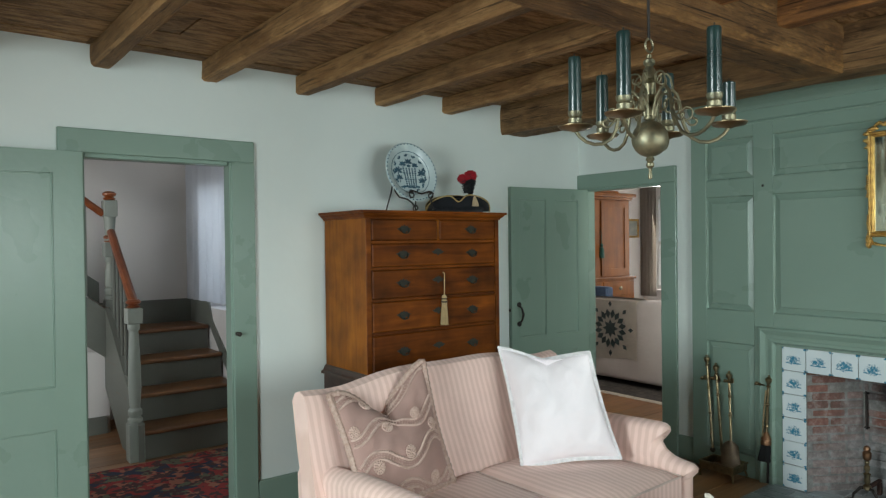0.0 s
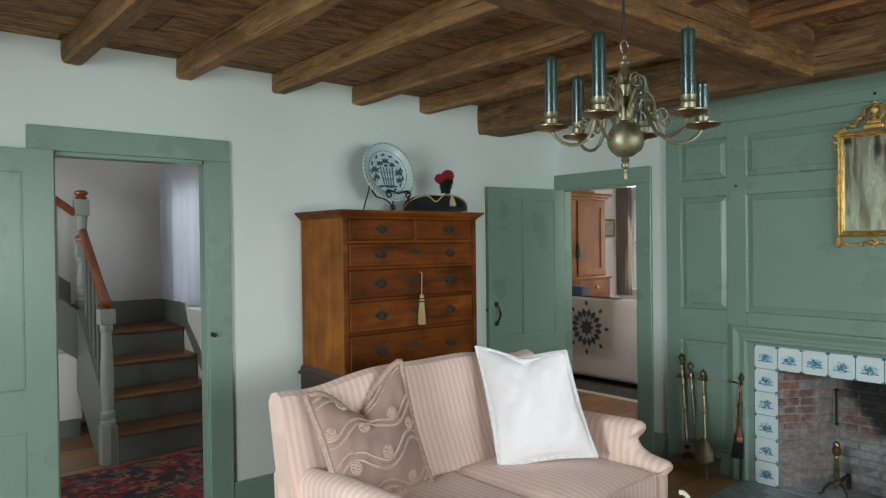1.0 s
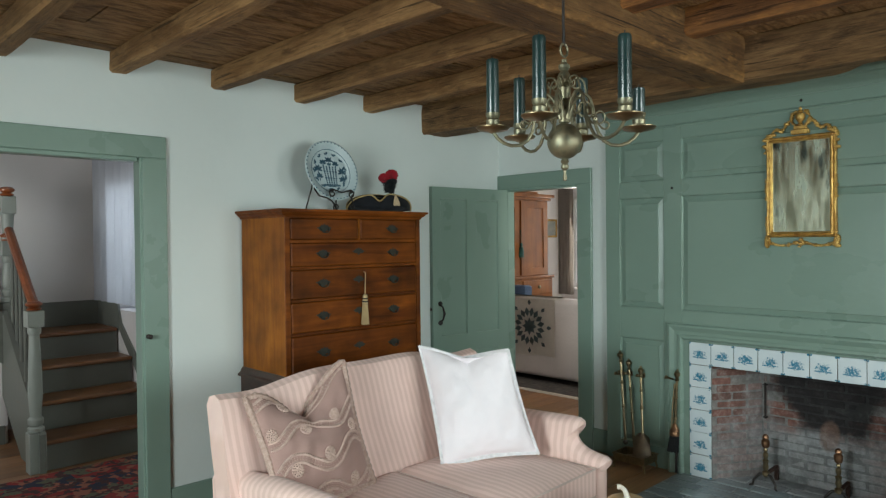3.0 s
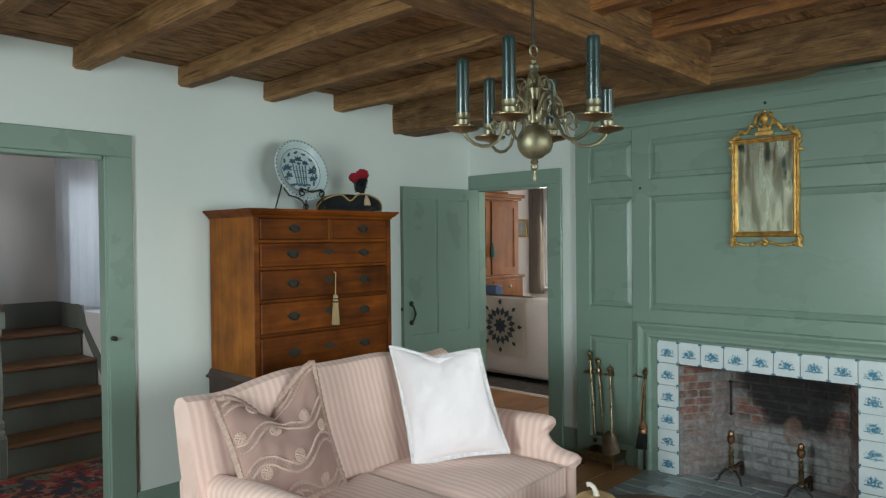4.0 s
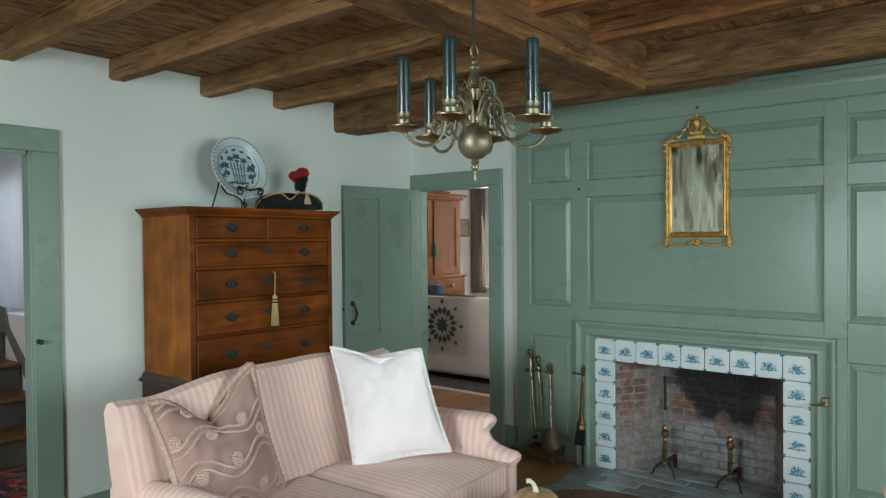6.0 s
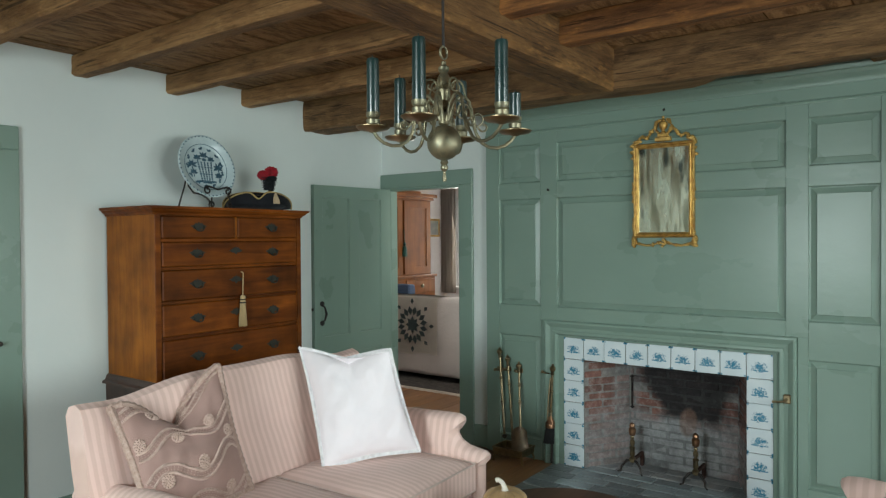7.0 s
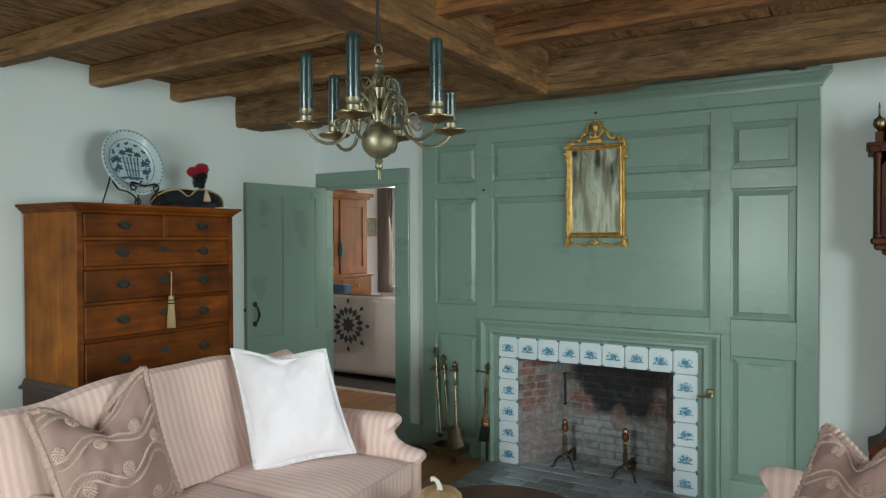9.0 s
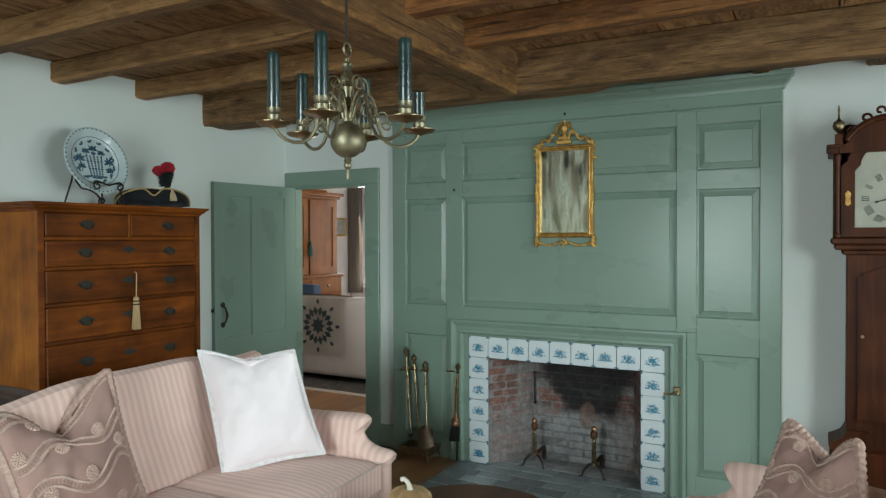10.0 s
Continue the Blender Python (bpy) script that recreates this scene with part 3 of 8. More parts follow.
M.update({
    "brick": fire_brick("fire_brick", (0.25, 0.112, 0.085), (0.11, 0.066, 0.055), (0.012, 0.012, 0.013), (0.35, 0.365, 0.37)),
    "mortar": fire_brick("fire_mortar", (0.27, 0.255, 0.24), (0.16, 0.15, 0.14), (0.022, 0.022, 0.022), (0.21, 0.22, 0.22)),
    "hearth": material("hearth_brick", (0.27, 0.32, 0.335), 0.34, color2=(0.135, 0.17, 0.182), coat=0.35, scale=9, bump=0.6, bump_scale=30, per_object=0.3,
                       speck=(0.3, 0.32, 0.33), speck_scale=50, speck_amount=0.35),
    "ash": material("ash_covered_brick", (0.46, 0.475, 0.48), 0.8, color2=(0.24, 0.26, 0.27), scale=7, bump=0.6, bump_scale=30, per_object=0.2,
                    speck=(0.12, 0.12, 0.12), speck_scale=30, speck_amount=0.4),
    "hearth_joint": material("hearth_joint", (0.42, 0.45, 0.45), 0.9, color2=(0.2, 0.21, 0.21), scale=20, bump=0.5),
    "tile": tile_glaze(),
    "grout": material("grout", (0.19, 0.19, 0.17), 0.9, scale=30),
    "iron": material("black_iron", (0.025, 0.024, 0.023), 0.45, 0.6, color2=(0.045, 0.035, 0.03), scale=25, bump=0.2),
    "brass": material("aged_brass", (0.30, 0.265, 0.165), 0.48, 0.85, color2=(0.19, 0.175, 0.12), scale=26, bump=0.12, speck=(0.12, 0.15, 0.11), speck_scale=60, speck_amount=0.6, rough_var=0.15),
    "brass_dull": material("tarnished_brass", (0.33, 0.255, 0.145), 0.40, 1.0, color2=(0.18, 0.14, 0.085), scale=30, bump=0.1),
    "candle": material("green_candle", (0.010, 0.033, 0.031), 0.30, color2=(0.007, 0.024, 0.023), scale=14, coat=0.25, spec=0.6),
    "gilt": material("gilt", (0.74, 0.49, 0.15), 0.42, 0.75, color2=(0.46, 0.26, 0.07), scale=30, bump=0.4, bump_scale=90, speck=(0.16, 0.07, 0.03), speck_scale=120, speck_amount=0.6),
    # one cherry in two tones: brighter lit side and shaded front, painted in
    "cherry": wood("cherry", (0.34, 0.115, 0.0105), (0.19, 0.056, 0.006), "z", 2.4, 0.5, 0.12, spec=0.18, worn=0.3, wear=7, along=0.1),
    "cherry_shaded": wood("cherry_shaded", (0.195, 0.053, 0.0058), (0.062, 0.0145, 0.0022), "x", 2.0, 0.5, 0.12, per_object=0.12, spec=0.16, worn=0.42, wear=6, along=0.11),
    "mahogany": wood("mahogany", (0.092, 0.026, 0.0085), (0.030, 0.009, 0.0035), "z", 2.2, 0.45, 0.1, spec=0.18, worn=0.3),
    "dark_base": wood("dark_base", (0.06, 0.024, 0.014), (0.025, 0.012, 0.008), "x", 2.2, 0.4, 0.1, coat=0.1),
    "armoire": wood("armoire", (0.27, 0.105, 0.027), (0.15, 0.052, 0.014), "z", 2.2, 0.45, 0.12, spec=0.2, worn=0.25),
    "tread": wood("tread", (0.22, 0.10, 0.034), (0.12, 0.05, 0.018), "x", 2.2, 0.4, 0.15, coat=0.1),
    "rail": wood("rail", (0.30, 0.085, 0.022), (0.17, 0.042, 0.012), "y", 2.2, 0.3, 0.08, coat=0.3),
    "table": wood("table_top", (0.13, 0.048, 0.022), (0.06, 0.022, 0.011), "x", 2.2, 0.5, 0.06, spec=0.3),
    "grey_paint": material("grey_green_paint", (0.30, 0.33, 0.29), 0.45, color2=(0.25, 0.28, 0.25), scale=4, bump=0.15, bump_scale=20),
    "stair_paint": material("stair_paint", (0.16, 0.17, 0.145), 0.5, color2=(0.13, 0.14, 0.12), scale=4, bump=0.15, bump_scale=20),
    "sofa_back": stripes("striped_cloth_upright", (0.84, 0.61, 0.545), (0.745, 0.525, 0.455), "X", 0.031),
    "sofa_arm": stripes("striped_cloth_across", (0.84, 0.61, 0.545), (0.745, 0.525, 0.455), "Y", 0.036),
    "sofa_plain": material("pink_cloth", (0.74, 0.57, 0.51), 0.85, color2=(0.54, 0.41, 0.355), scale=5, bump=0.25, bump_scale=300, sheen=0.15, spec=0.2),
    "white_cloth": material("white_linen", (0.86, 0.80, 0.825), 0.9, color2=(0.81, 0.755, 0.78), scale=6, bump=0.7, bump_scale=9, sheen=0.1, spec=0.2),
    "lace": material("lace", (0.85, 0.83, 0.84), 0.9, scale=60, bump=0.3),
    "mauve_cloth": material("mauve_cloth", (0.42, 0.27, 0.235), 0.9, color2=(0.35, 0.22, 0.19), scale=7, bump=0.35, bump_scale=260, sheen=0.1, spec=0.2),
    "cream_thread": material("cream_thread", (0.60, 0.44, 0.375), 0.9, color2=(0.45, 0.315, 0.265), scale=80, bump=0.4),
    "braid": material("braid", (0.38, 0.25, 0.205), 0.9, color2=(0.52, 0.38, 0.32), scale=90, bump=0.6),
    "black_felt": material("black_felt", (0.013, 0.014, 0.017), 0.85, scale=40, bump=0.3, sheen=0.1, spec=0.2),
    "gold_braid": material("gold_braid", (0.42, 0.30, 0.12), 0.55, 0.3, scale=90, bump=0.4),
    "red_feather": material("red_feather", (0.40, 0.010, 0.022), 0.8, color2=(0.22, 0.004, 0.012), scale=40, bump=0.4),
    "black_feather": material("black_feather", (0.012, 0.016, 0.018), 0.7, scale=40, bump=0.4),
    "buff": material("buff_cloth", (0.52, 0.40, 0.26), 0.9, color2=(0.42, 0.31, 0.19), scale=50, bump=0.5),
    "straw": material("straw_thread", (0.56, 0.42, 0.22), 0.8, color2=(0.42, 0.30, 0.15), scale=60, stretch=(6, 6, 0.4), bump=0.5),
    "dark_thread": material("dark_thread", (0.03, 0.025, 0.02), 0.8, scale=60),
    "plate": material("plate_glaze", (0.50, 0.60, 0.61), 0.25, color2=(0.43, 0.53, 0.55), scale=14, coat=0.2),
    "cobalt": material("cobalt_blue", (0.020, 0.060, 0.095), 0.3, color2=(0.05, 0.13, 0.18), scale=50),
    "bristle": material("black_bristle", (0.016, 0.016, 0.017), 0.9, scale=90, stretch=(8, 8, 0.5), bump=0.6),
    "scoop": material("dull_scoop", (0.26, 0.19, 0.125), 0.5, 0.55, color2=(0.16, 0.115, 0.075), scale=24, bump=0.15),
    "copper": material("copper", (0.34, 0.19, 0.105), 0.4, 1.0, color2=(0.22, 0.115, 0.07), scale=30),
    "clock_face": material("clock_dial", (0.43, 0.44, 0.36), 0.5, color2=(0.34, 0.355, 0.295), scale=12, speck=(0.36, 0.35, 0.28), speck_scale=60),
    "ink": material("dial_ink", (0.045, 0.045, 0.04), 0.6, scale=30),
    "quilt": material("cream_quilt", (0.68, 0.63, 0.55), 0.9, color2=(0.60, 0.55, 0.48), scale=9, bump=0.4, bump_scale=40),
    "quilt_green": material("quilt_green", (0.028, 0.045, 0.045), 0.9, scale=30, bump=0.3),
    "slipcover": material("white_slipcover", (0.56, 0.51, 0.48), 0.9, color2=(0.50, 0.46, 0.43), scale=4, bump=0.3, bump_scale=30),
    "curtain": material("taupe_curtain", (0.36, 0.33, 0.29), 0.9, color2=(0.30, 0.275, 0.24), scale=8, stretch=(1, 1, 0.2), bump=0.4),
    "tassel_green": material("green_thread", (0.01, 0.07, 0.05), 0.8, scale=60, stretch=(6, 6, 0.5), bump=0.5),
    "blue_cloth": material("blue_cloth", (0.06, 0.10, 0.17), 0.9, scale=40, bump=0.3),
    "pumpkin": material("gold_pumpkin", (0.74, 0.50, 0.27), 0.36, 0.5, color2=(0.52, 0.34, 0.17), scale=10, bump=0.2),
    "stem": material("white_stem", (0.72, 0.68, 0.60), 0.6, color2=(0.6, 0.55, 0.46), scale=20, stretch=(1, 1, 0.3), bump=0.4),
    "fringe": material("rug_fringe", (0.55, 0.50, 0.42), 0.9, scale=60, bump=0.5),
    "dark_rug": material("dark_rug", (0.04, 0.036, 0.034), 0.95, color2=(0.10, 0.085, 0.07), scale=28, bump=0.4),
    "glass": material("window_glass", (0.9, 0.95, 0.95), 0.03),
    "girt": hewn("girt", (0.31, 0.178, 0.078), (0.135, 0.072, 0.030), "y", (0.36, 0.20, 0.085), 0.8),
    "soot": material("soot", (0.012, 0.012, 0.012), 0.95, scale=20, bump=0.4),
    "sheer": material("sheer_curtain", (0.78, 0.80, 0.84), 0.9, scale=12, stretch=(1, 1, 0.2)),
    "white_paint": material("white_paint", (0.78, 0.78, 0.75), 0.4, scale=6, bump=0.1),
    "rust": material("rusty_iron", (0.10, 0.05, 0.038), 0.8, 0.3, color2=(0.055, 0.032, 0.026), scale=40, bump=0.5),
    "pull": material("dark_pull", (0.036, 0.038, 0.028), 0.6, 0.3, color2=(0.02, 0.021, 0.017), scale=40, bump=0.2),
    "painting": material("painting", (0.22, 0.26, 0.24), 0.5, color2=(0.42, 0.42, 0.36), scale=14),
})
sh = M["sheer"].node_tree
tr, mixs = sh.nodes.new("ShaderNodeBsdfTranslucent"), sh.nodes.new("ShaderNodeMixShader")
tr.inputs["Color"].default_value = (0.80, 0.84, 0.88, 1)
mixs.inputs[0].default_value = 0.55
sh.links.new(sh.nodes["Principled BSDF"].outputs[0], mixs.inputs[1])
sh.links.new(tr.outputs[0], mixs.inputs[2])
sh.links.new(mixs.outputs[0], sh.nodes["Material Output"].inputs["Surface"])
gl = M["glass"].node_tree.nodes["Principled BSDF"]
gl.inputs["Transmission Weight"].default_value = 1.0


def looking_glass():
    """Old silvering: a true mirror with foxed, streaky patches, and a dark reflection painted in near the top."""
    m = bpy.data.materials.new("old_mirror_glass")
    m.use_nodes = True
    nt = m.node_tree
    s, L = nt.nodes["Principled BSDF"], nt.links.new
    tc, mp, n = nt.nodes.new("ShaderNodeTexCoord"), nt.nodes.new("ShaderNodeMapping"), nt.nodes.new("ShaderNodeTexNoise")
    mp.inputs["Scale"].default_value = (1, 26, 4.5)
    n.inputs["Scale"].default_value, n.inputs["Detail"].default_value = 1.0, 7
    L(tc.outputs["Object"], mp.inputs[0])
    L(mp.outputs[0], n.inputs["Vector"])
    r = nt.nodes.new("ShaderNodeValToRGB")
    e = r.color_ramp.elements
    e[0].position, e[1].position, e[0].color, e[1].color = 0.34, 0.50, (0.56, 0.62, 0.50, 1), (0.94, 0.97, 0.76, 1)
    L(n.outputs["Fac"], r.inputs[0])
    # dark shapes reflected near the top, painted in as long patches
    sep, reflected_dark, n2 = nt.nodes.new("ShaderNodeSeparateXYZ"), nt.nodes.new("ShaderNodeMath"), nt.nodes.new("ShaderNodeTexNoise")
    L(tc.outputs["Object"], sep.inputs[0])
    mp2 = nt.nodes.new("ShaderNodeMapping")
    mp2.inputs["Scale"].default_value = (1, 13, 5)
    L(tc.outputs["Object"], mp2.inputs[0])
    n2.inputs["Scale"].default_value, n2.inputs["Detail"].default_value = 1.0, 8
    L(mp2.outputs[0], n2.inputs["Vector"])
    reflected_dark.operation, reflected_dark.inputs[1].default_value = "MULTIPLY_ADD", 0.55
    L(sep.outputs[2], reflected_dark.inputs[0])
    L(n2.outputs["Fac"], reflected_dark.inputs[2])
    # how strongly the painted dark reflection covers the glass
    bare = nt.nodes.new("ShaderNodeMapRange")
    bare.inputs["From Min"].default_value, bare.inputs["From Max"].default_value, bare.inputs["To Max"].default_value = 0.74, 0.84, 0.85
    L(reflected_dark.outputs[0], bare.inputs["Value"])
    mx = nt.nodes.new("ShaderNodeMix")
    mx.data_type = "RGBA"
    L(bare.outputs[0], mx.inputs["Factor"])
    L(r.outputs[0], mx.inputs["A"])
    mx.inputs["B"].default_value = (0.07, 0.11, 0.11, 1)
    L(mx.outputs["Result"], s.inputs["Base Color"])
    q = nt.nodes.new("ShaderNodeMapRange")
    q.inputs["From Min"].default_value, q.inputs["From Max"].default_value, q.inputs["To Min"].default_value, q.inputs["To Max"].default_value = 0.35, 0.7, 0.3, 0.10
    L(n.outputs["Fac"], q.inputs["Value"])
    L(q.outputs[0], s.inputs["Roughness"])
    s.inputs["Metallic"].default_value = 1.0
    return m


def oriental_rug():
    """A red knotted carpet with navy and sage medallions."""
    m = bpy.data.materials.new("red_carpet")
    m.use_nodes = True
    nt = m.node_tree
    s, L = nt.nodes["Principled BSDF"], nt.links.new
    tc = nt.nodes.new("ShaderNodeTexCoord")
    out = None
    for i, (sc, col, lo) in enumerate(((7.0, (0.016, 0.022, 0.045), 0.64), (11.0, (0.09, 0.10, 0.06), 0.76), (17.0, (0.26, 0.10, 0.06), 0.72), (30.0, (0.05, 0.02, 0.02), 0.68))):
        v = nt.nodes.new("ShaderNodeTexVoronoi")
        v.distance, v.feature = "MANHATTAN", "F1"
        v.inputs["Scale"].default_value = sc
        L(tc.outputs["Object"], v.inputs["Vector"])
        g = nt.nodes.new("ShaderNodeSeparateColor")
        L(v.outputs["Color"], g.inputs[0])
        t = nt.nodes.new("ShaderNodeMath")
        t.operation, t.inputs[1].default_value = "GREATER_THAN", lo
        L(g.outputs[i % 3], t.inputs[0])
        mx = nt.nodes.new("ShaderNodeMix")
        mx.data_type = "RGBA"
        L(t.outputs[0], mx.inputs["Factor"])
        if out is None:
            mx.inputs["A"].default_value = (0.22, 0.020, 0.018, 1)
        else:
            L(out, mx.inputs["A"])
        mx.inputs["B"].default_value = (*col, 1)
        out = mx.outputs["Result"]
    L(out, s.inputs["Base Color"])
    s.inputs["Roughness"].default_value = 0.95
    w = nt.nodes.new("ShaderNodeTexNoise")
    w.inputs["Scale"].default_value = 160
    L(tc.outputs["Object"], w.inputs["Vector"])
    bp = nt.nodes.new("ShaderNodeBump")
    bp.inputs["Strength"].default_value = 0.5
    L(w.outputs["Fac"], bp.inputs["Height"])
    L(bp.outputs[0], s.inputs["Normal"])
    return m


M["mirror"], M["carpet"] = looking_glass(), oriental_rug()

# ---- ceiling timbers ----


def timber(lo, hi, axis, rough=0.006, seed=0.0, step=0.07, cross=4, chamfer=0.012):
    """A hewn beam: a box cut into short lengths whose faces wander a little, with worn edges."""
    bm = bmesh.new()
    a = "xyz".index(axis)
    u, v = [i for i in range(3) if i != a]
    n = max(2, int((hi[a] - lo[a]) / step))
    w, h = hi[u] - lo[u], hi[v] - lo[v]
    ring = []
    for k in range(cross):
        ring.append((-w / 2 + chamfer + (w - 2 * chamfer) * k / (cross - 1), -h / 2))
    for k in range(cross):
        ring.append((w / 2, -h / 2 + chamfer + (h - 2 * chamfer) * k / (cross - 1)))
    for k in range(cross):
        ring.append((w / 2 - chamfer - (w - 2 * chamfer) * k / (cross - 1), h / 2))
    for k in range(cross):
        ring.append((-w / 2, h / 2 - chamfer - (h - 2 * chamfer) * k / (cross - 1)))
    rings = []
    for i in range(n + 1):
        s = lo[a] + (hi[a] - lo[a]) * i / n
        bend = noise.noise(Vector((s * 0.7, seed, 3.1))) * rough * 1.6
        bendv = noise.noise(Vector((s * 0.8, seed, 9.1))) * rough * 1.2
        vs = []
        for p, q in ring:
            wob = Vector((s * 3.2, p * 14 + seed, q * 14))
            d = noise.noise(wob) * rough + noise.noise(wob * 3.3) * rough * 0.45
            sc = 1 + d / max(0.03, math.hypot(p, q))
            co = [0, 0, 0]
            co[a], co[u], co[v] = s, (lo[u] + hi[u]) / 2 + p * sc + bend, (lo[v] + hi[v]) / 2 + q * sc + bendv
            vs.append(bm.verts.new(co))
        rings.append(vs)
    m = len(ring)
    for r0, r1 in zip(rings, rings[1:]):
        for k in range(m):
            bm.faces.new((r0[k], r0[(k + 1) % m], r1[(k + 1) % m], r1[k]))
    bm.faces.new(rings[0])
    bm.faces.new(rings[-1][::-1])
    return bm


def ceiling_boards():
    """Wide boards over the joists, with open joints, one mesh."""
    rng = random.Random(5)
    bm = bmesh.new()
    y = WY
    while y < YA:
        w = rng.uniform(0.21, 0.38)
        x = WX
        while x < XB:
            ln = rng.uniform(1.3, 2.6)
            x1 = min(XB, x + ln)
            z = CEIL + rng.uniform(0.0, 0.007)
            box(bm, x + 0.002, y + 0.003, z, x1 - 0.002, min(YA, y + w) - 0.003, CEIL + 0.035)
            x = x1
        y += w
    return bm


structure("ceiling", ceiling_boards(), M["board"], "wide dark-brown old boards laid over the joists", "ceiling")
structure("ceiling_upper", boxes((WX - 0.16, WY - 0.16, CEIL + 0.04, XB + 0.16, YA + 0.16, CEIL + 0.2)), M["board"], "dark boards of the floor above", "ceiling")
JOISTS = [1.158 + 0.502 * i for i in range(-5, 4)]
for i, x in enumerate(JOISTS):
    tagged(part("ceiling_joist", timber((x, 1.19, 2.222), (x + 0.088, YA + 0.01, CEIL + 0.01), "y", 0.006, 7.3 * i), M["joist"], smooth=True),
           "hewn brown ceiling joist let into the plaster wall", "joist", "ceiling joists", "structure")
for i in range(9):
    x = 2.588 - 0.475 * i
    if x < WX:
        break
    tagged(part("ceiling_joist", timber((x, WY, 2.215), (x + 0.10, 0.985, CEIL + 0.01), "y", 0.008, 3.7 * i + 50), M["joist_red"], smooth=True),
           "reddish-brown hewn ceiling joist framed into the summer beam", "joist", "ceiling joists", "structure")
structure("summer_beam", timber((WX, 0.965, 2.125), (3.19, 1.205, CEIL + 0.015), "x", 0.011, 21.0, 0.06, 5, 0.02), M["summer"],
          "heavy hewn summer beam with waney edges", "beam", smooth=True)
structure("chimney_girt", timber((3.158, WY, 2.13), (3.405, YA + 0.01, CEIL + 0.015), "y", 0.010, 33.0, 0.06, 5, 0.016), M["girt"],
          "heavy weathered girt beam in front of the chimney wall", "beam", smooth=True)
girt = bpy.data.objects["chimney_girt"]
for v in girt.data.vertices:              # the far lower edge is broken away towards the clock
    if v.co.y < 0.62 and v.co.x > 3.33 and v.co.z < 2.2:
        f = min(1.0, (0.62 - v.co.y) / 0.1)
        v.co.z += 0.035 * f
        v.co.x -= 0.02 * f
for y in (-0.12, -0.62):
    tagged(part("ceiling_joist", timber((3.40, y, 2.238), (XB + 0.01, y + 0.09, CEIL + 0.01), "x", 0.005, y * 9), M["summer"], smooth=True),
           "short dark joist between girt and wall", "joist", "ceiling joists", "structure")

# ---- floorboards ----
fl = bpy.data.objects["floor"]
rng = random.Random(11)
plank_mesh = {}


def plank(x0, x1, y, w):
    key = (round(x1 - x0, 2), round(w, 3))
    if key not in plank_mesh:
        bm = box(bmesh.new(), 0, 0, -0.012, key[0], w - 0.003, 0.0, bevel=0.0015)
        plank_mesh[key] = mesh_of("floorboard", bm)
        plank_mesh[key].materials.append(M["floor"])
    ob = new("floorboard", plank_mesh[key])
    ob.matrix_world = pose(x0, y, 0)
    ob.parent = fl


# ---- doorways ----


def casing(name, label, pieces):
    root = None
    for i, p in enumerate(pieces):
        bm = boxes(p, bevel=0.004)
        if root is None:
            root = structure(name, bm, M["green_paint"], label, "door casing")
        else:
            part("casing_board", bm, M["green_paint"], root)
    return root


casing("trim_stair_door", "grey-green painted casing round the doorway to the stairs",
       [(0.513, YA - 0.022, 1.832, 1.412, YA, 1.940), (1.291, YA - 0.022, 0, 1.412, YA, 1.832), (0.513, YA - 0.022, 0, 0.617, YA, 1.832),
        (1.282, YA - 0.012, 0, 1.295, YA + 0.066, 1.832), (0.600, YA - 0.006, 0, 0.622, YA + 0.066, 1.832), (0.62, YA - 0.012, 1.812, 1.275, YA + 0.066, 1.834)])
casing("trim_far_door", "grey-green painted casing round the doorway to the next room",
       [(XB - 0.022, 2.290, 1.787, XB, YA - 0.002, 1.893), (XB - 0.022, 2.290, 0, XB, 2.401, 1.787), (XB - 0.022, 3.032, 0, XB, YA - 0.002, 1.787),
        (XB - 0.012, 2.395, 0, XB + 0.066, 2.412, 1.787), (XB - 0.012, 3.022, 0, XB + 0.066, 3.040, 1.787), (XB - 0.012, 2.41, 1.770, XB + 0.066, 3.025, 1.789)])
structure("baseboard_north", boxes((1.412, YA - 0.018, 0, XB - 0.02, YA, 0.187), (WX, YA - 0.018, 0, 0.513, YA, 0.187), bevel=0.004), M["green_paint"], "grey-green painted baseboard", "baseboard")
structure("baseboard_east", boxes((XB - 0.018, 2.165, 0, XB, 2.29, 0.15), (XB - 0.018, WY, 0, XB, -0.17, 0.15), bevel=0.004), M["green_paint"], "grey-green painted baseboard", "baseboard")


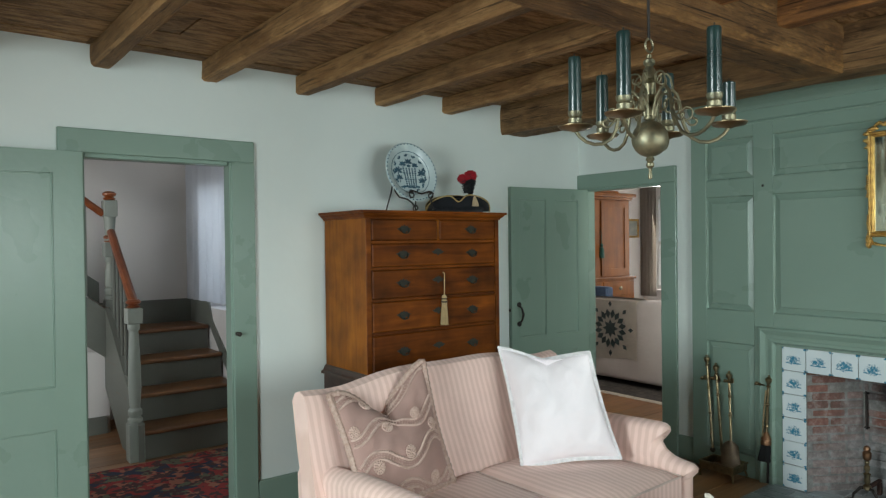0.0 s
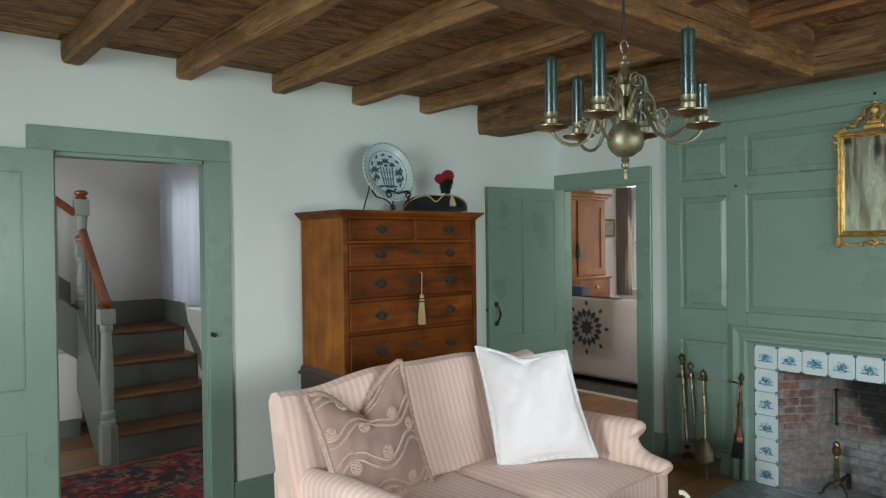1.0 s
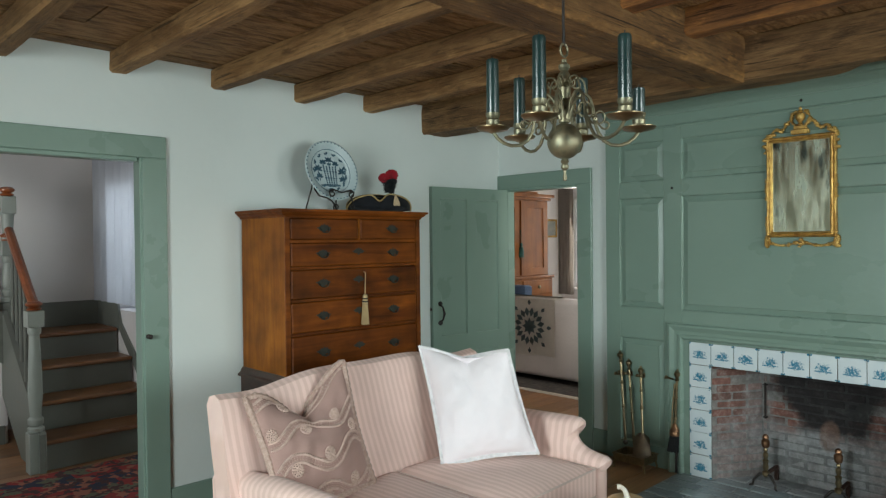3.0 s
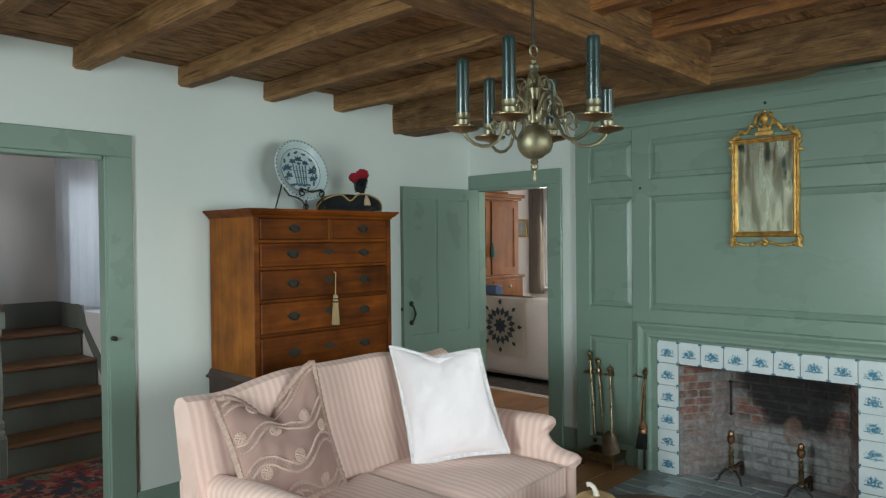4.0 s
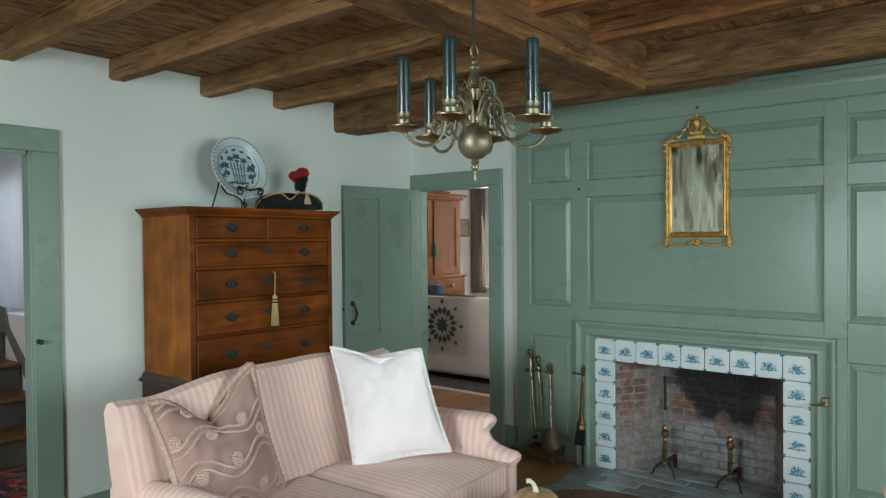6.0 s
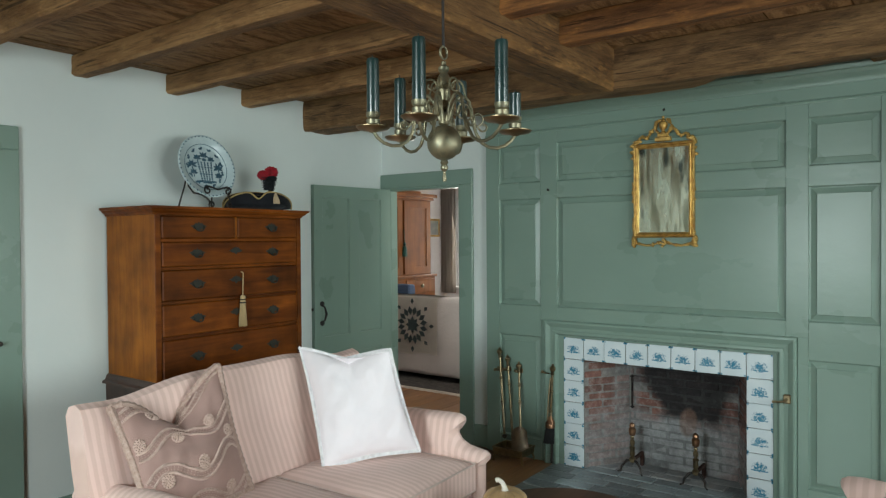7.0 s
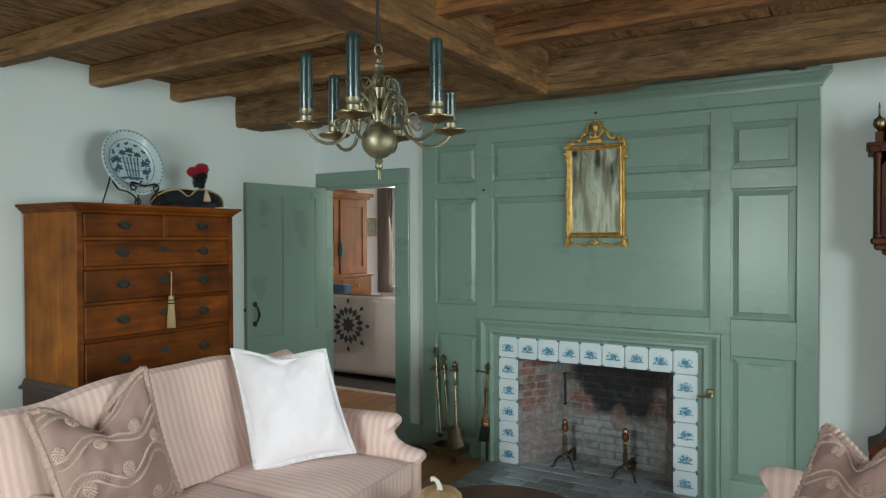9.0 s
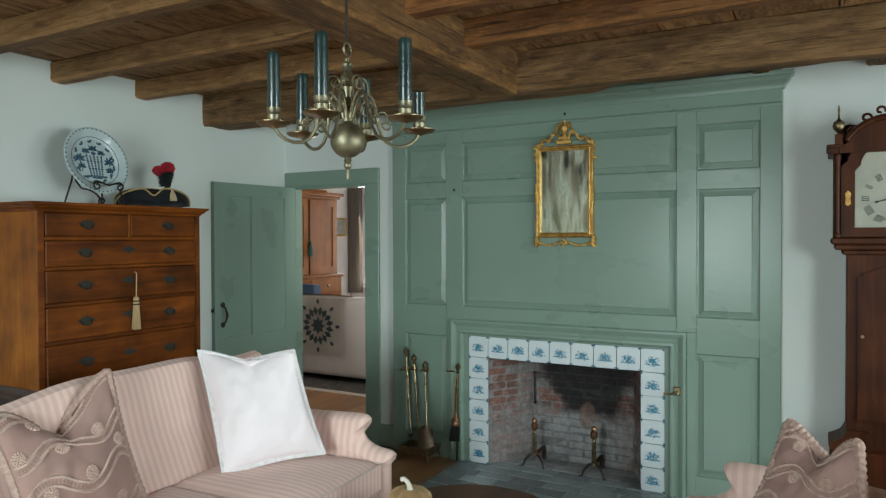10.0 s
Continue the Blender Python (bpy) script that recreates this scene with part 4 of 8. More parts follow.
def panel_door(name, label, width, height, thick, panels, origin, rz):
    """A leaf in local x (from the hinge), y (thickness, front at 0 and below), z; panels are sunk fields (x0, z0, x1, z1)."""
    root = thing(name, origin, label, "door", rz=rz)
    bm = bmesh.new()
    xs = sorted({0.0, width, *(v for p in panels for v in (p[0], p[2]))})
    zs = sorted({0.0, height, *(v for p in panels for v in (p[1], p[3]))})
    for x0, x1 in zip(xs, xs[1:]):
        for z0, z1 in zip(zs, zs[1:]):
            cx, cz = (x0 + x1) / 2, (z0 + z1) / 2
            if not any(p[0] < cx < p[2] and p[1] < cz < p[3] for p in panels):
                box(bm, x0, -thick, z0, x1, 0, z1)
    bmesh.ops.remove_doubles(bm, verts=bm.verts, dist=0.0002)
    part("frame", bm, M["green_paint"], root)
    for x0, z0, x1, z1 in panels:
        part("door_panel", boxes((x0 - 0.002, -thick + 0.009, z0 - 0.002, x1 + 0.002, -0.009, z1 + 0.002)), M["green_paint"], root)
        b = bmesh.new()
        for q in ((x0, z0, x0 + 0.008, z1), (x1 - 0.008, z0, x1, z1), (x0 + 0.008, z0, x1 - 0.008, z0 + 0.008), (x0 + 0.008, z1 - 0.008, x1 - 0.008, z1)):
            box(b, q[0], -0.0075 - thick + 0.011, q[1], q[2], -0.004, q[3], bevel=0.002)
        part("moulding", b, M["green_paint"], root)
    return root


# the leaf of the far doorway stands open against the north wall: hinge at the jamb
leaf = panel_door("open_door", "grey-green two-panel door standing open against the wall, with a black iron handle", 0.715, 1.765, 0.032,
                  [(0.10, 0.74, 0.315, 1.685), (0.405, 0.74, 0.645, 1.685), (0.10, 0.12, 0.315, 0.62), (0.405, 0.12, 0.645, 0.62)], (3.925, 3.022, 0.017), 180 - 4.9)
hb = bmesh.new()
tube([(0.655, -0.0 + 0.004, 0.955), (0.655, 0.03, 0.945), (0.652, 0.045, 0.90), (0.655, 0.03, 0.855), (0.655, 0.004, 0.845)], [0.006, 0.006, 0.009, 0.006, 0.006], 8, hb)
for z in (0.965, 0.835):
    lathe([(0.0, -0.004), (0.017, -0.003), (0.018, 0.004), (0.006, 0.008), (0, 0.008)], 14, hb, Matrix.Translation((0.655, 0.002, z)) @ Matrix.Rotation(radians(-90), 4, "X"))
part("handle", hb, M["iron"], leaf, "black wrought-iron handle", True)
part("latch", boxes((0.7155, -0.022, 0.92, 0.727, -0.010, 0.94), bevel=0.002), M["iron"], leaf, "black iron latch tongue")
leaf_a = panel_door("open_door", "grey-green panelled door swung wide open beside the doorway to the stairs", 0.665, 1.812, 0.034,
                    [(0.115, 0.79, 0.55, 1.715), (0.115, 0.12, 0.55, 0.61)], (0.603, 3.056, 0.018), 180.3)
kb = lathe([(0.0, 0.0), (0.011, 0.0), (0.011, 0.004), (0.006, 0.008), (0.005, 0.02), (0.011, 0.026), (0.012, 0.032), (0.007, 0.038), (0, 0.039)], 14)
bmesh.ops.transform(kb, matrix=Matrix.Translation((1.308, YA - 0.022, 0.962)) @ Matrix.Rotation(radians(90), 4, "X"), verts=kb.verts)
tagged(part("door_keeper", kb, M["iron"], smooth=True), "small dark iron keeper knob on the door casing", "keeper")

# ---- panelled chimney wall ----
XP = 3.90
pnl = structure("panelling", boxes((XP + 0.022, 1.60, 0, XB, 2.165, 2.30), (XP + 0.022, -0.167, 0, XB, 0.403, 2.30), (XP + 0.022, 0.403, 0.80, XB, 1.60, 2.30)), M["green_paint"],
                "grey-green painted raised wooden panelling over the fireplace", "panelling")
cols = [(1.760, 2.064), (0.345, 1.645), (-0.068, 0.242)]
rows_side = [(0.13, 0.788), (0.982, 1.667), (1.770, 2.012)]
frame_pieces = [(2.064, 2.165, 0, 2.10), (1.645, 1.760, 0.90, 2.10), (0.242, 0.345, 0.90, 2.10), (-0.167, -0.068, 0, 2.10), (0.242, 0.29, 0, 0.90), (1.728, 1.760, 0, 0.90)]
for y0, y1 in cols:
    frame_pieces += [(y0, y1, 1.667, 1.770), (y0, y1, 2.012, 2.10)]
frame_pieces += [(cols[0][0], cols[0][1], 0.788, 0.982), (cols[2][0], cols[2][1], 0.788, 0.982), (cols[1][0], cols[1][1], 0.90, 0.982),
                 (cols[0][0], cols[0][1], 0, 0.13), (cols[2][0], cols[2][1], 0, 0.13), (-0.167, 2.165, 2.10, 2.30)]
for y0, y1, z0, z1 in frame_pieces:
    b = boxes((XP, y0 + 0.0004, z0 + 0.0004, XP + 0.022, y1 - 0.0004, z1 - 0.0004), bevel=0.0012)
    part("stile" if z1 - z0 > y1 - y0 else "rail", b, M["green_paint"], pnl)


def raised_panel(y0, y1, z0, z1, parent, border=0.036):
    """A field raised in a bevelled border, with a quarter-round moulding at its edge."""
    bm = bmesh.new()
    a = [(y0, z0), (y1, z0), (y1, z1), (y0, z1)]
    levels = [(0.0, XP + 0.0005), (0.0012, XP + 0.006), (0.005, XP + 0.009), (0.0062, XP + 0.016), (0.010, XP + 0.016), (border, XP + 0.008), (border + 0.003, XP + 0.0035), (border + 0.004, XP + 0.0035)]
    rings = []
    for d, x in levels:
        rings.append([bm.verts.new((x, y0 + d, z0 + d)), bm.verts.new((x, y1 - d, z0 + d)), bm.verts.new((x, y1 - d, z1 - d)), bm.verts.new((x, y0 + d, z1 - d))])
    for r0, r1 in zip(rings, rings[1:]):
        for k in range(4):
            bm.faces.new((r0[k], r0[(k + 1) % 4], r1[(k + 1) % 4], r1[k]))
    bm.faces.new(rings[-1])
    back = [bm.verts.new((XP + 0.021, y, z)) for y, z in a]
    for k in range(4):
        bm.faces.new((back[k], back[(k + 1) % 4], rings[0][(k + 1) % 4], rings[0][k]))
    bm.faces.new(back[::-1])
    part("raised_panel", bm, M["green_paint"], parent)


for i, (y0, y1) in enumerate(cols):
    for j, (z0, z1) in enumerate(rows_side):
        if i == 1 and j == 0:
            continue
        raised_panel(y0, y1, z0, z1, pnl)
for y, z in ((1.703, 1.718), (0.972, 2.135)):
    nl = lathe([(0.0, -0.004), (0.007, -0.002), (0.008, 0.002), (0.004, 0.007), (0, 0.008)], 10)
    bmesh.ops.transform(nl, matrix=Matrix.Translation((XP - 0.001, y, z)) @ Matrix.Rotation(radians(-90), 4, "Y"), verts=nl.verts)
    part("nail_head", nl, M["iron"], pnl, "dark iron nail head", True)


def swept(profile, path, mitre):
    """A moulding: profile points (out, in-plane offset) carried along path corners with mitred joints."""
    bm = bmesh.new()
    rings = [[bm.verts.new(mitre(p, u, v)) for u, v in profile] for p in path]
    n = len(profile)
    for r0, r1 in zip(rings, rings[1:]):
        for k in range(n):
            bm.faces.new((r0[k], r0[(k + 1) % n], r1[(k + 1) % n], r1[k]))
    bm.faces.new(rings[0])
    bm.faces.new(rings[-1][::-1])
    return bm


# the moulding round the fire opening: out from the wall, and inwards from the outer edge
surround = [(0.0, 0.0), (0.018, 0.0), (0.026, 0.006), (0.028, 0.016), (0.022, 0.030), (0.016, 0.042), (0.015, 0.060), (0.020, 0.066), (0.021, 0.080), (0.010, 0.090), (0.0, 0.094)]
OUT = [(1.728, 0.0, -1), (1.728, 0.902, -1), (0.291, 0.902, 1), (0.291, 0.0, 1)]


def surround_at(p, u, v):
    y, z, s = p
    return (XP - u, y + s * v, z - (v if z > 0.1 else 0))


part("mantel_moulding", swept(surround, OUT, surround_at), M["green_paint"], pnl)
part("tile_border", boxes((XP - 0.002, 1.60, 0, XP + 0.024, 1.640, 0.845), (XP - 0.002, 0.375, 0, XP + 0.024, 0.403, 0.845), (XP - 0.002, 0.403, 0.80, XP + 0.024, 1.60, 0.845)), M["green_paint"], pnl)
# cornice, returned at its free end
corn = [(0.0, 2.083), (0.007, 2.083), (0.010, 2.090), (0.007, 2.097), (0.0, 2.098)]
part("bead", swept(corn, [2.165, -0.167], lambda p, u, v: (XP - u, p, v)), M["green_paint"], pnl)
corn = [(0.0, 2.165), (0.010, 2.165), (0.013, 2.178), (0.018, 2.188), (0.034, 2.205), (0.040, 2.222), (0.052, 2.226), (0.056, 2.246), (0.0, 2.246)]
cb = bmesh.new()
rings = [[cb.verts.new((XP - u, 2.165, v)) for u, v in corn], [cb.verts.new((XP - u, -0.167 - u, v)) for u, v in corn], [cb.verts.new((XB, -0.167 - u, v)) for u, v in corn]]
for r0, r1 in zip(rings, rings[1:]):
    for k in range(len(corn)):
        cb.faces.new((r0[k], r0[(k + 1) % len(corn)], r1[(k + 1) % len(corn)], r1[k]))
cb.faces.new(rings[0])
part("cornice", cb, M["green_paint"], pnl)
lt = bmesh.new()
box(lt, XP - 0.034, 0.318, 0.560, XP - 0.0, 0.352, 0.606, bevel=0.004)
tube([(XP - 0.036, 0.335, 0.585), (XP - 0.045, 0.34, 0.575), (XP - 0.045, 0.372, 0.567), (XP - 0.043, 0.402, 0.565)], 0.006, 8, lt)
tagged(part("damper_latch", lt, M["brass_dull"], smooth=True), "small tarnished brass latch on the fireplace surround", "latch")

# ---- fireplace ----
fire = structure("fireplace", boxes((XP + 0.006, 0.403, 0, XP + 0.03, 0.534, 0.80), (XP + 0.006, 1.468, 0, XP + 0.03, 1.60, 0.80), (XP + 0.006, 0.534, 0.668, XP + 0.03, 1.468, 0.80)),
                 M["grout"], "open brick fireplace with blue and white tiles round it", "fireplace")
tile_mesh = mesh_of("tile", box(bmesh.new(), -0.006, -0.0645, -0.0645, 0.006, 0.0645, 0.0645, bevel=0.002))
tile_mesh.materials.append(M["tile"])
tw = (1.60 - 0.403) / 9
spots = [(1.60 - tw * (i + 0.5), 0.80 - 0.0665) for i in range(9)]
spots += [(y, 0.80 - 0.1325 * (j + 0.5) - 0.0) for y in (1.60 - tw / 2, 0.403 + tw / 2) for j in range(1, 6)]
for y, z in spots:
    t = new("tile", tile_mesh)
    t.matrix_world = pose(XP + 0.001 + rng.uniform(-0.001, 0.001), y, z + rng.uniform(-0.001, 0.001), rng.uniform(-0.6, 0.6))
    t.parent = fire
XK, YL, YR = 4.19, 1.285, 0.640       # the back wall of the firebox
HF = 0.74


def brick_wall(p0, p1, height, before=0.05, after=0.05):
    """Courses of brick from p0 to p1 in plan, facing left of that way, on a mortar backing."""
    p0, p1 = Vector((*p0, 0)), Vector((*p1, 0))
    way = (p1 - p0)
    ln = way.length
    way.normalize()
    face = Vector((-way.y, way.x, 0))
    rot = math.atan2(way.y, way.x)
    back = bmesh.new()
    box(back, -before, -0.12, 0, ln + after, -0.004, height + 0.2)
    ob = part("mortar", back, M["mortar"], fire)
    ob.matrix_world = Matrix.Translation(p0) @ Matrix.Rotation(rot, 4, "Z")
    course, z, j = 0.0465, 0.0, 0
    while z < height + 0.15:
        x = -0.10 if j % 2 else 0.0
        while x < ln:
            a, b = max(0.0, x), min(ln, x + 0.198)
            if b - a > 0.025:
                key = ("brick", round(b - a, 2))
                if key not in plank_mesh:
                    bb = box(bmesh.new(), 0, -0.05, 0, key[1] - 0.008, 0, 0.0395, bevel=0.007, segments=2)
                    plank_mesh[key] = mesh_of("brick", bb)
                    plank_mesh[key].materials.append(M["brick"])
                k = new("brick", plank_mesh[key])
                k.matrix_world = (Matrix.Translation(p0 + way * (a + 0.004) + face * rng.uniform(-0.005, 0.005) + Vector((0, 0, z + rng.uniform(-0.002, 0.002))))
                                  @ Matrix.Rotation(rot, 4, "Z") @ pose(0, 0, 0, rng.uniform(-1, 1), rng.uniform(-0.7, 0.7), rng.uniform(-0.6, 0.6)))
                k.parent = fire
            x += 0.206
        z += course
        j += 1


brick_wall((XK, YR), (XK, YL), HF)
brick_wall((XK, YL), (XP + 0.008, 1.468), HF, 0.05, 0.0)
brick_wall((XP + 0.008, 0.534), (XK, YR), HF, 0.0, 0.05)
part("smoke_chamber", boxes((XP + 0.03, 0.45, 0.95, XK + 0.15, 1.55, 1.0), (XP + 0.012, 0.534, 0.69, XP + 0.05, 1.468, 0.97)), M["soot"], fire)
structure("chimney_block", boxes((XK + 0.14, 0.3, 0, XK + 0.3, 1.7, 1.3), (XB + 0.1, 0.3, 0, XK + 0.2, 0.40, 1.3), (XB + 0.1, 1.6, 0, XK + 0.2, 1.7, 1.3)), M["mortar"], "brick chimney mass behind the fireplace", "chimney")

cr = tube([(4.165, 1.262, 0.35), (4.165, 1.264, 0.47), (4.168, 1.266, 0.56)], 0.006, 8)
for z in (0.36, 0.55):
    tube([(4.165 + 0.012 * math.cos(a), 1.262 + 0.012 * math.sin(a), z) for a in [i * math.pi / 6 for i in range(13)]], 0.0035, 6, cr)
part("crane_pintle", cr, M["iron"], fire, "black iron rod for a hanging pot crane", True)

# hearth of dark bricks, level with the floor
hearth = structure("hearth", boxes((3.37, 0.30, -0.03, XK + 0.02, 1.665, 0.0018)), M["hearth_joint"], "blue-grey brick hearth set flush with the floor", "hearth")
hk = 0
x = 3.37
while x < XK - 0.02:
    y, first = 0.30, True
    while y < 1.665:
        ln = (0.105 if hk % 2 else 0.16) if first else 0.21
        first = False
        y1 = min(y + ln, 1.665)
        if y1 - y > 0.03:
            inner = x > XP + 0.02 and 0.56 < y < 1.40
            key = ("hearth", inner, round(y1 - y, 2))
            if key not in plank_mesh:
                bb = box(bmesh.new(), 0, 0, -0.02, 0.090, key[2] - 0.009, 0.006, bevel=0.004)
                plank_mesh[key] = mesh_of("hearth_brick", bb)
                plank_mesh[key].materials.append(M["ash"] if inner else M["hearth"])
            k = new("hearth_brick", plank_mesh[key])
            k.matrix_world = pose(x + 0.004, y + 0.004, rng.uniform(-0.002, 0.002), rng.uniform(-0.5, 0.5), rng.uniform(-0.5, 0.5), rng.uniform(-0.5, 0.5))
            k.parent = hearth
        y = y1
    x += 0.1015
    hk += 1

# ---- stair hall ----
HY0, HY1 = YA + 0.06, 5.80
structure("wall_hall_north", boxes((-0.9, HY1, 0, 2.12, HY1 + 0.15, 3.0)), M["plaster_warm"], "white plaster wall behind the stairs", "wall")
structure("wall_hall_east", boxes((1.96, HY0, 0, 2.12, HY1, 0.9), (1.96, HY0, 0.9, 2.12, 4.75, 1.9), (1.96, 5.45, 0.9, 2.12, HY1, 1.9), (1.96, HY0, 1.9, 2.12, HY1, 3.0)), M["plaster_warm"], "white plaster wall with a window beside the stairs", "wall")
# opening out of view, made up for the hall's fill lamp
structure("wall_hall_west", boxes((-1.05, HY0, 0, -0.9, 3.9, 3.0), (-1.05, 4.8, 0, -0.9, HY1 + 0.15, 3.0), (-1.05, 3.9, 0, -0.9, 4.8, 0.85), (-1.05, 3.9, 1.95, -0.9, 4.8, 3.0)), M["plaster_warm"], "white plaster wall of the stair hall", "wall")
structure("ceiling_hall", boxes((-1.05, HY0, 2.45, 2.12, HY1 + 0.15, 2.6)), M["plaster_warm"], "white plaster ceiling of the stair hall", "ceiling")
structure("stair_soffit", boxes((-0.9, 5.30, 2.13, 1.96, HY1, 2.45), bevel=0.006), M["plaster_warm"], "white plaster soffit of the floor above the stairs", "soffit")
stairs = thing("staircase", (1.5, 4.5, 0), "painted staircase with bare wooden treads and a reddish handrail", "staircase")
NOSE = [4.48, 4.755, 5.035, 5.335]
XS0, XS1 = 1.20, 1.945


def stair_part(name, bm, mat, label="", smooth=False):
    bmesh.ops.transform(bm, matrix=Matrix.Translation((-1.5, -4.5, 0)), verts=bm.verts)
    return part(name, bm, mat, stairs, label, smooth)


for k, y in enumerate(NOSE):
    z = 0.19 * (k + 1)
    y1 = NOSE[k + 1] + 0.03 if k < 3 else HY1
    stair_part("tread", boxes((XS0 - 0.03, y, z - 0.028, XS1, y1, z), bevel=0.008), M["tread"], "bare wooden tread")
    stair_part("riser", boxes((XS0, y + 0.028, z - 0.19, XS1, y + 0.05, z - 0.028)), M["stair_paint"])
# the upper flight climbs to the west from the landing
for k in range(5):
    x = 1.18 - 0.25 * k
    z = 0.76 + 0.19 * (k + 1)
    stair_part("tread", boxes((x - 0.28, 5.36, z - 0.028, x + 0.03, HY1, z), bevel=0.008), M["tread"], "bare wooden tread")
    stair_part("riser", boxes((x - 0.02, 5.38, z - 0.19, x, HY1, z - 0.028)), M["stair_paint"])
st = extrude_outline([(1.24, 0.52), (1.24, 0.80), (1.16, 0.95), (-0.1, 1.91), (-0.1, 1.55)], 0.03, Matrix.Translation((0, 5.37, 0)) @ Matrix.Rotation(radians(90), 4, "X"))
stair_part("stringer", st, M["stair_paint"])
st = extrude_outline([(4.46, 0.0), (4.46, 0.24), (5.36, 0.95), (5.40, 0.95), (5.40, 0.35), (4.9, 0.0)], 0.035, Matrix.Translation((1.17, 0, 0)) @ Matrix(((0, 0, 1, 0), (1, 0, 0, 0), (0, 1, 0, 0), (0, 0, 0, 1))))
stair_part("stringer", st, M["stair_paint"])
stair_part("under_stair_wall", boxes((-0.9, 5.39, 0, 1.20, 5.42, 0.62)), M["plaster_warm"])
stair_part("under_stair_base", boxes((-0.9, 5.372, 0, 1.18, 5.39, 0.13)), M["stair_paint"])
sk = extrude_outline([(4.40, 0.0), (4.40, 0.14), (5.28, 0.80), (5.345, 0.955), (HY1, 0.955), (HY1, 0.76), (5.33, 0.76), (4.45, 0.0)], 0.016, Matrix.Translation((1.945, 0, 0)) @ Matrix(((0, 0, 1, 0), (1, 0, 0, 0), (0, 1, 0, 0), (0, 0, 0, 1))))
stair_part("skirting", sk, M["stair_paint"])
stair_part("skirting", boxes((1.22, HY1 - 0.016, 0.76, 1.945, HY1, 0.955)), M["stair_paint"])
sk = extrude_outline([(1.22, 0.955), (1.22, 1.12), (-0.1, 2.12), (-0.1, 1.95)], 0.016, Matrix.Translation((0, HY1, 0)) @ Matrix.Rotation(radians(90), 4, "X"))
stair_part("skirting", sk, M["stair_paint"])


def newel(x, y, z0, box_low, shaft_top, box_top, cap, s=0.048):
    bm = bmesh.new()
    box(bm, x - s, y - s, z0, x + s, y + s, box_low, bevel=0.004)
    h = shaft_top - box_low
    prof = [(s * 0.7, 0), (s * 0.98, 0.006), (s * 0.98, 0.03), (s * 0.7, 0.04), (s * 0.92, 0.055), (s * 0.92, 0.085), (s * 0.66, 0.10), (s * 0.86, h * 0.35), (s * 0.80, h * 0.6), (s * 0.58, h - 0.05), (s * 0.8, h - 0.035), (s * 0.8, h - 0.01), (s * 0.7, h)]
    lathe([(r, box_low + z) for r, z in prof], 20, bm, Matrix.Translation((x, y, 0)))
    box(bm, x - s, y - s, shaft_top, x + s, y + s, box_top, bevel=0.004)
    stair_part("newel_post", bm, M["grey_paint"], "grey-green turned newel post", True)
    k = lathe([(s * 0.5, 0), (s * 0.8, 0.005), (s * 0.9, 0.014), (s * 0.55, 0.02), (s * 0.95, 0.034), (s * 1.0, 0.045), (s * 0.7, 0.058), (0, 0.062)], 20, None, Matrix.Translation((x, y, box_top)))
    stair_part("newel_cap", k, cap, "turned reddish-brown wooden cap", True)


newel(1.165, 4.52, 0.0, 0.25, 0.905, 1.005, M["rail"])
newel(1.235, 5.46, 0.56, 1.0, 1.335, 1.44, M["rail"])
bm = bmesh.new()
lathe([(0.036, 1.44), (0.04, 1.46), (0.034, 1.49), (0.042, 1.62), (0.046, 1.64)], 20, bm, Matrix.Translation((1.235, 5.46, 0)))
box(bm, 1.187, 5.412, 1.64, 1.283, 5.508, 1.765, bevel=0.004)
stair_part("newel_block", bm, M["grey_paint"], "", True)
stair_part("newel_cap", lathe([(0.024, 1.765), (0.04, 1.77), (0.045, 1.78), (0.028, 1.79), (0.048, 1.805), (0.05, 1.818), (0.034, 1.832), (0, 1.836)], 20, None, Matrix.Translation((1.235, 5.46, 0))), M["rail"], "turned reddish-brown wooden cap", True)
hr = tube([(1.165, 4.50, 1.04), (1.166, 4.53, 1.055), (1.168, 4.58, 1.08), (1.235, 5.42, 1.52)], [0.026, 0.03, 0.03, 0.03], 10)
stair_part("handrail", hr, M["rail"], "reddish-brown wooden handrail", True)
hr = tube([(1.19, 5.46, 1.66), (0.2, 5.46, 2.42)], 0.028, 10)
stair_part("handrail", hr, M["rail"], "reddish-brown wooden handrail", True)
for i in range(1, 6):
    f = i / 6
    y = 4.52 + 0.9 * f
    stair_part("baluster", tube([(1.168 + 0.06 * f, y, 0.19 + 0.62 * f), (1.168 + 0.06 * f, y, 1.04 + 0.47 * f)], 0.012, 8), M["stair_paint"], "", True)
for i in range(5):
    x = 1.06 - 0.17 * i
    stair_part("baluster", tube([(x, 5.46, 0.95 + (1.18 - x) * 0.76), (x, 5.46, 1.66 + (1.19 - x) * 0.765)], 0.013, 8), M["grey_paint"], "", True)
tagged(part("hall_rug", boxes((-0.3, 3.36, 0.0, 1.85, 4.40, 0.012), bevel=0.004), M["carpet"]), "red oriental carpet with navy and sage figures on the hall floor", "rug")
cur = bmesh.new()
cv = []
for i in range(49):
    y = 4.60 + 1.14 * i / 48
    x = 1.90 + 0.018 * math.sin(i * 0.95) + 0.006 * math.sin(i * 2.3)
    cv.append((cur.verts.new((x, y, 0.96)), cur.verts.new((x, y, 2.40))))
for a, b in zip(cv, cv[1:]):
    cur.faces.new((a[0], b[0], b[1], a[1]))
cob = tagged(part("curtain", cur, M["sheer"], smooth=True), "thin white curtain over the stair window", "curtain")
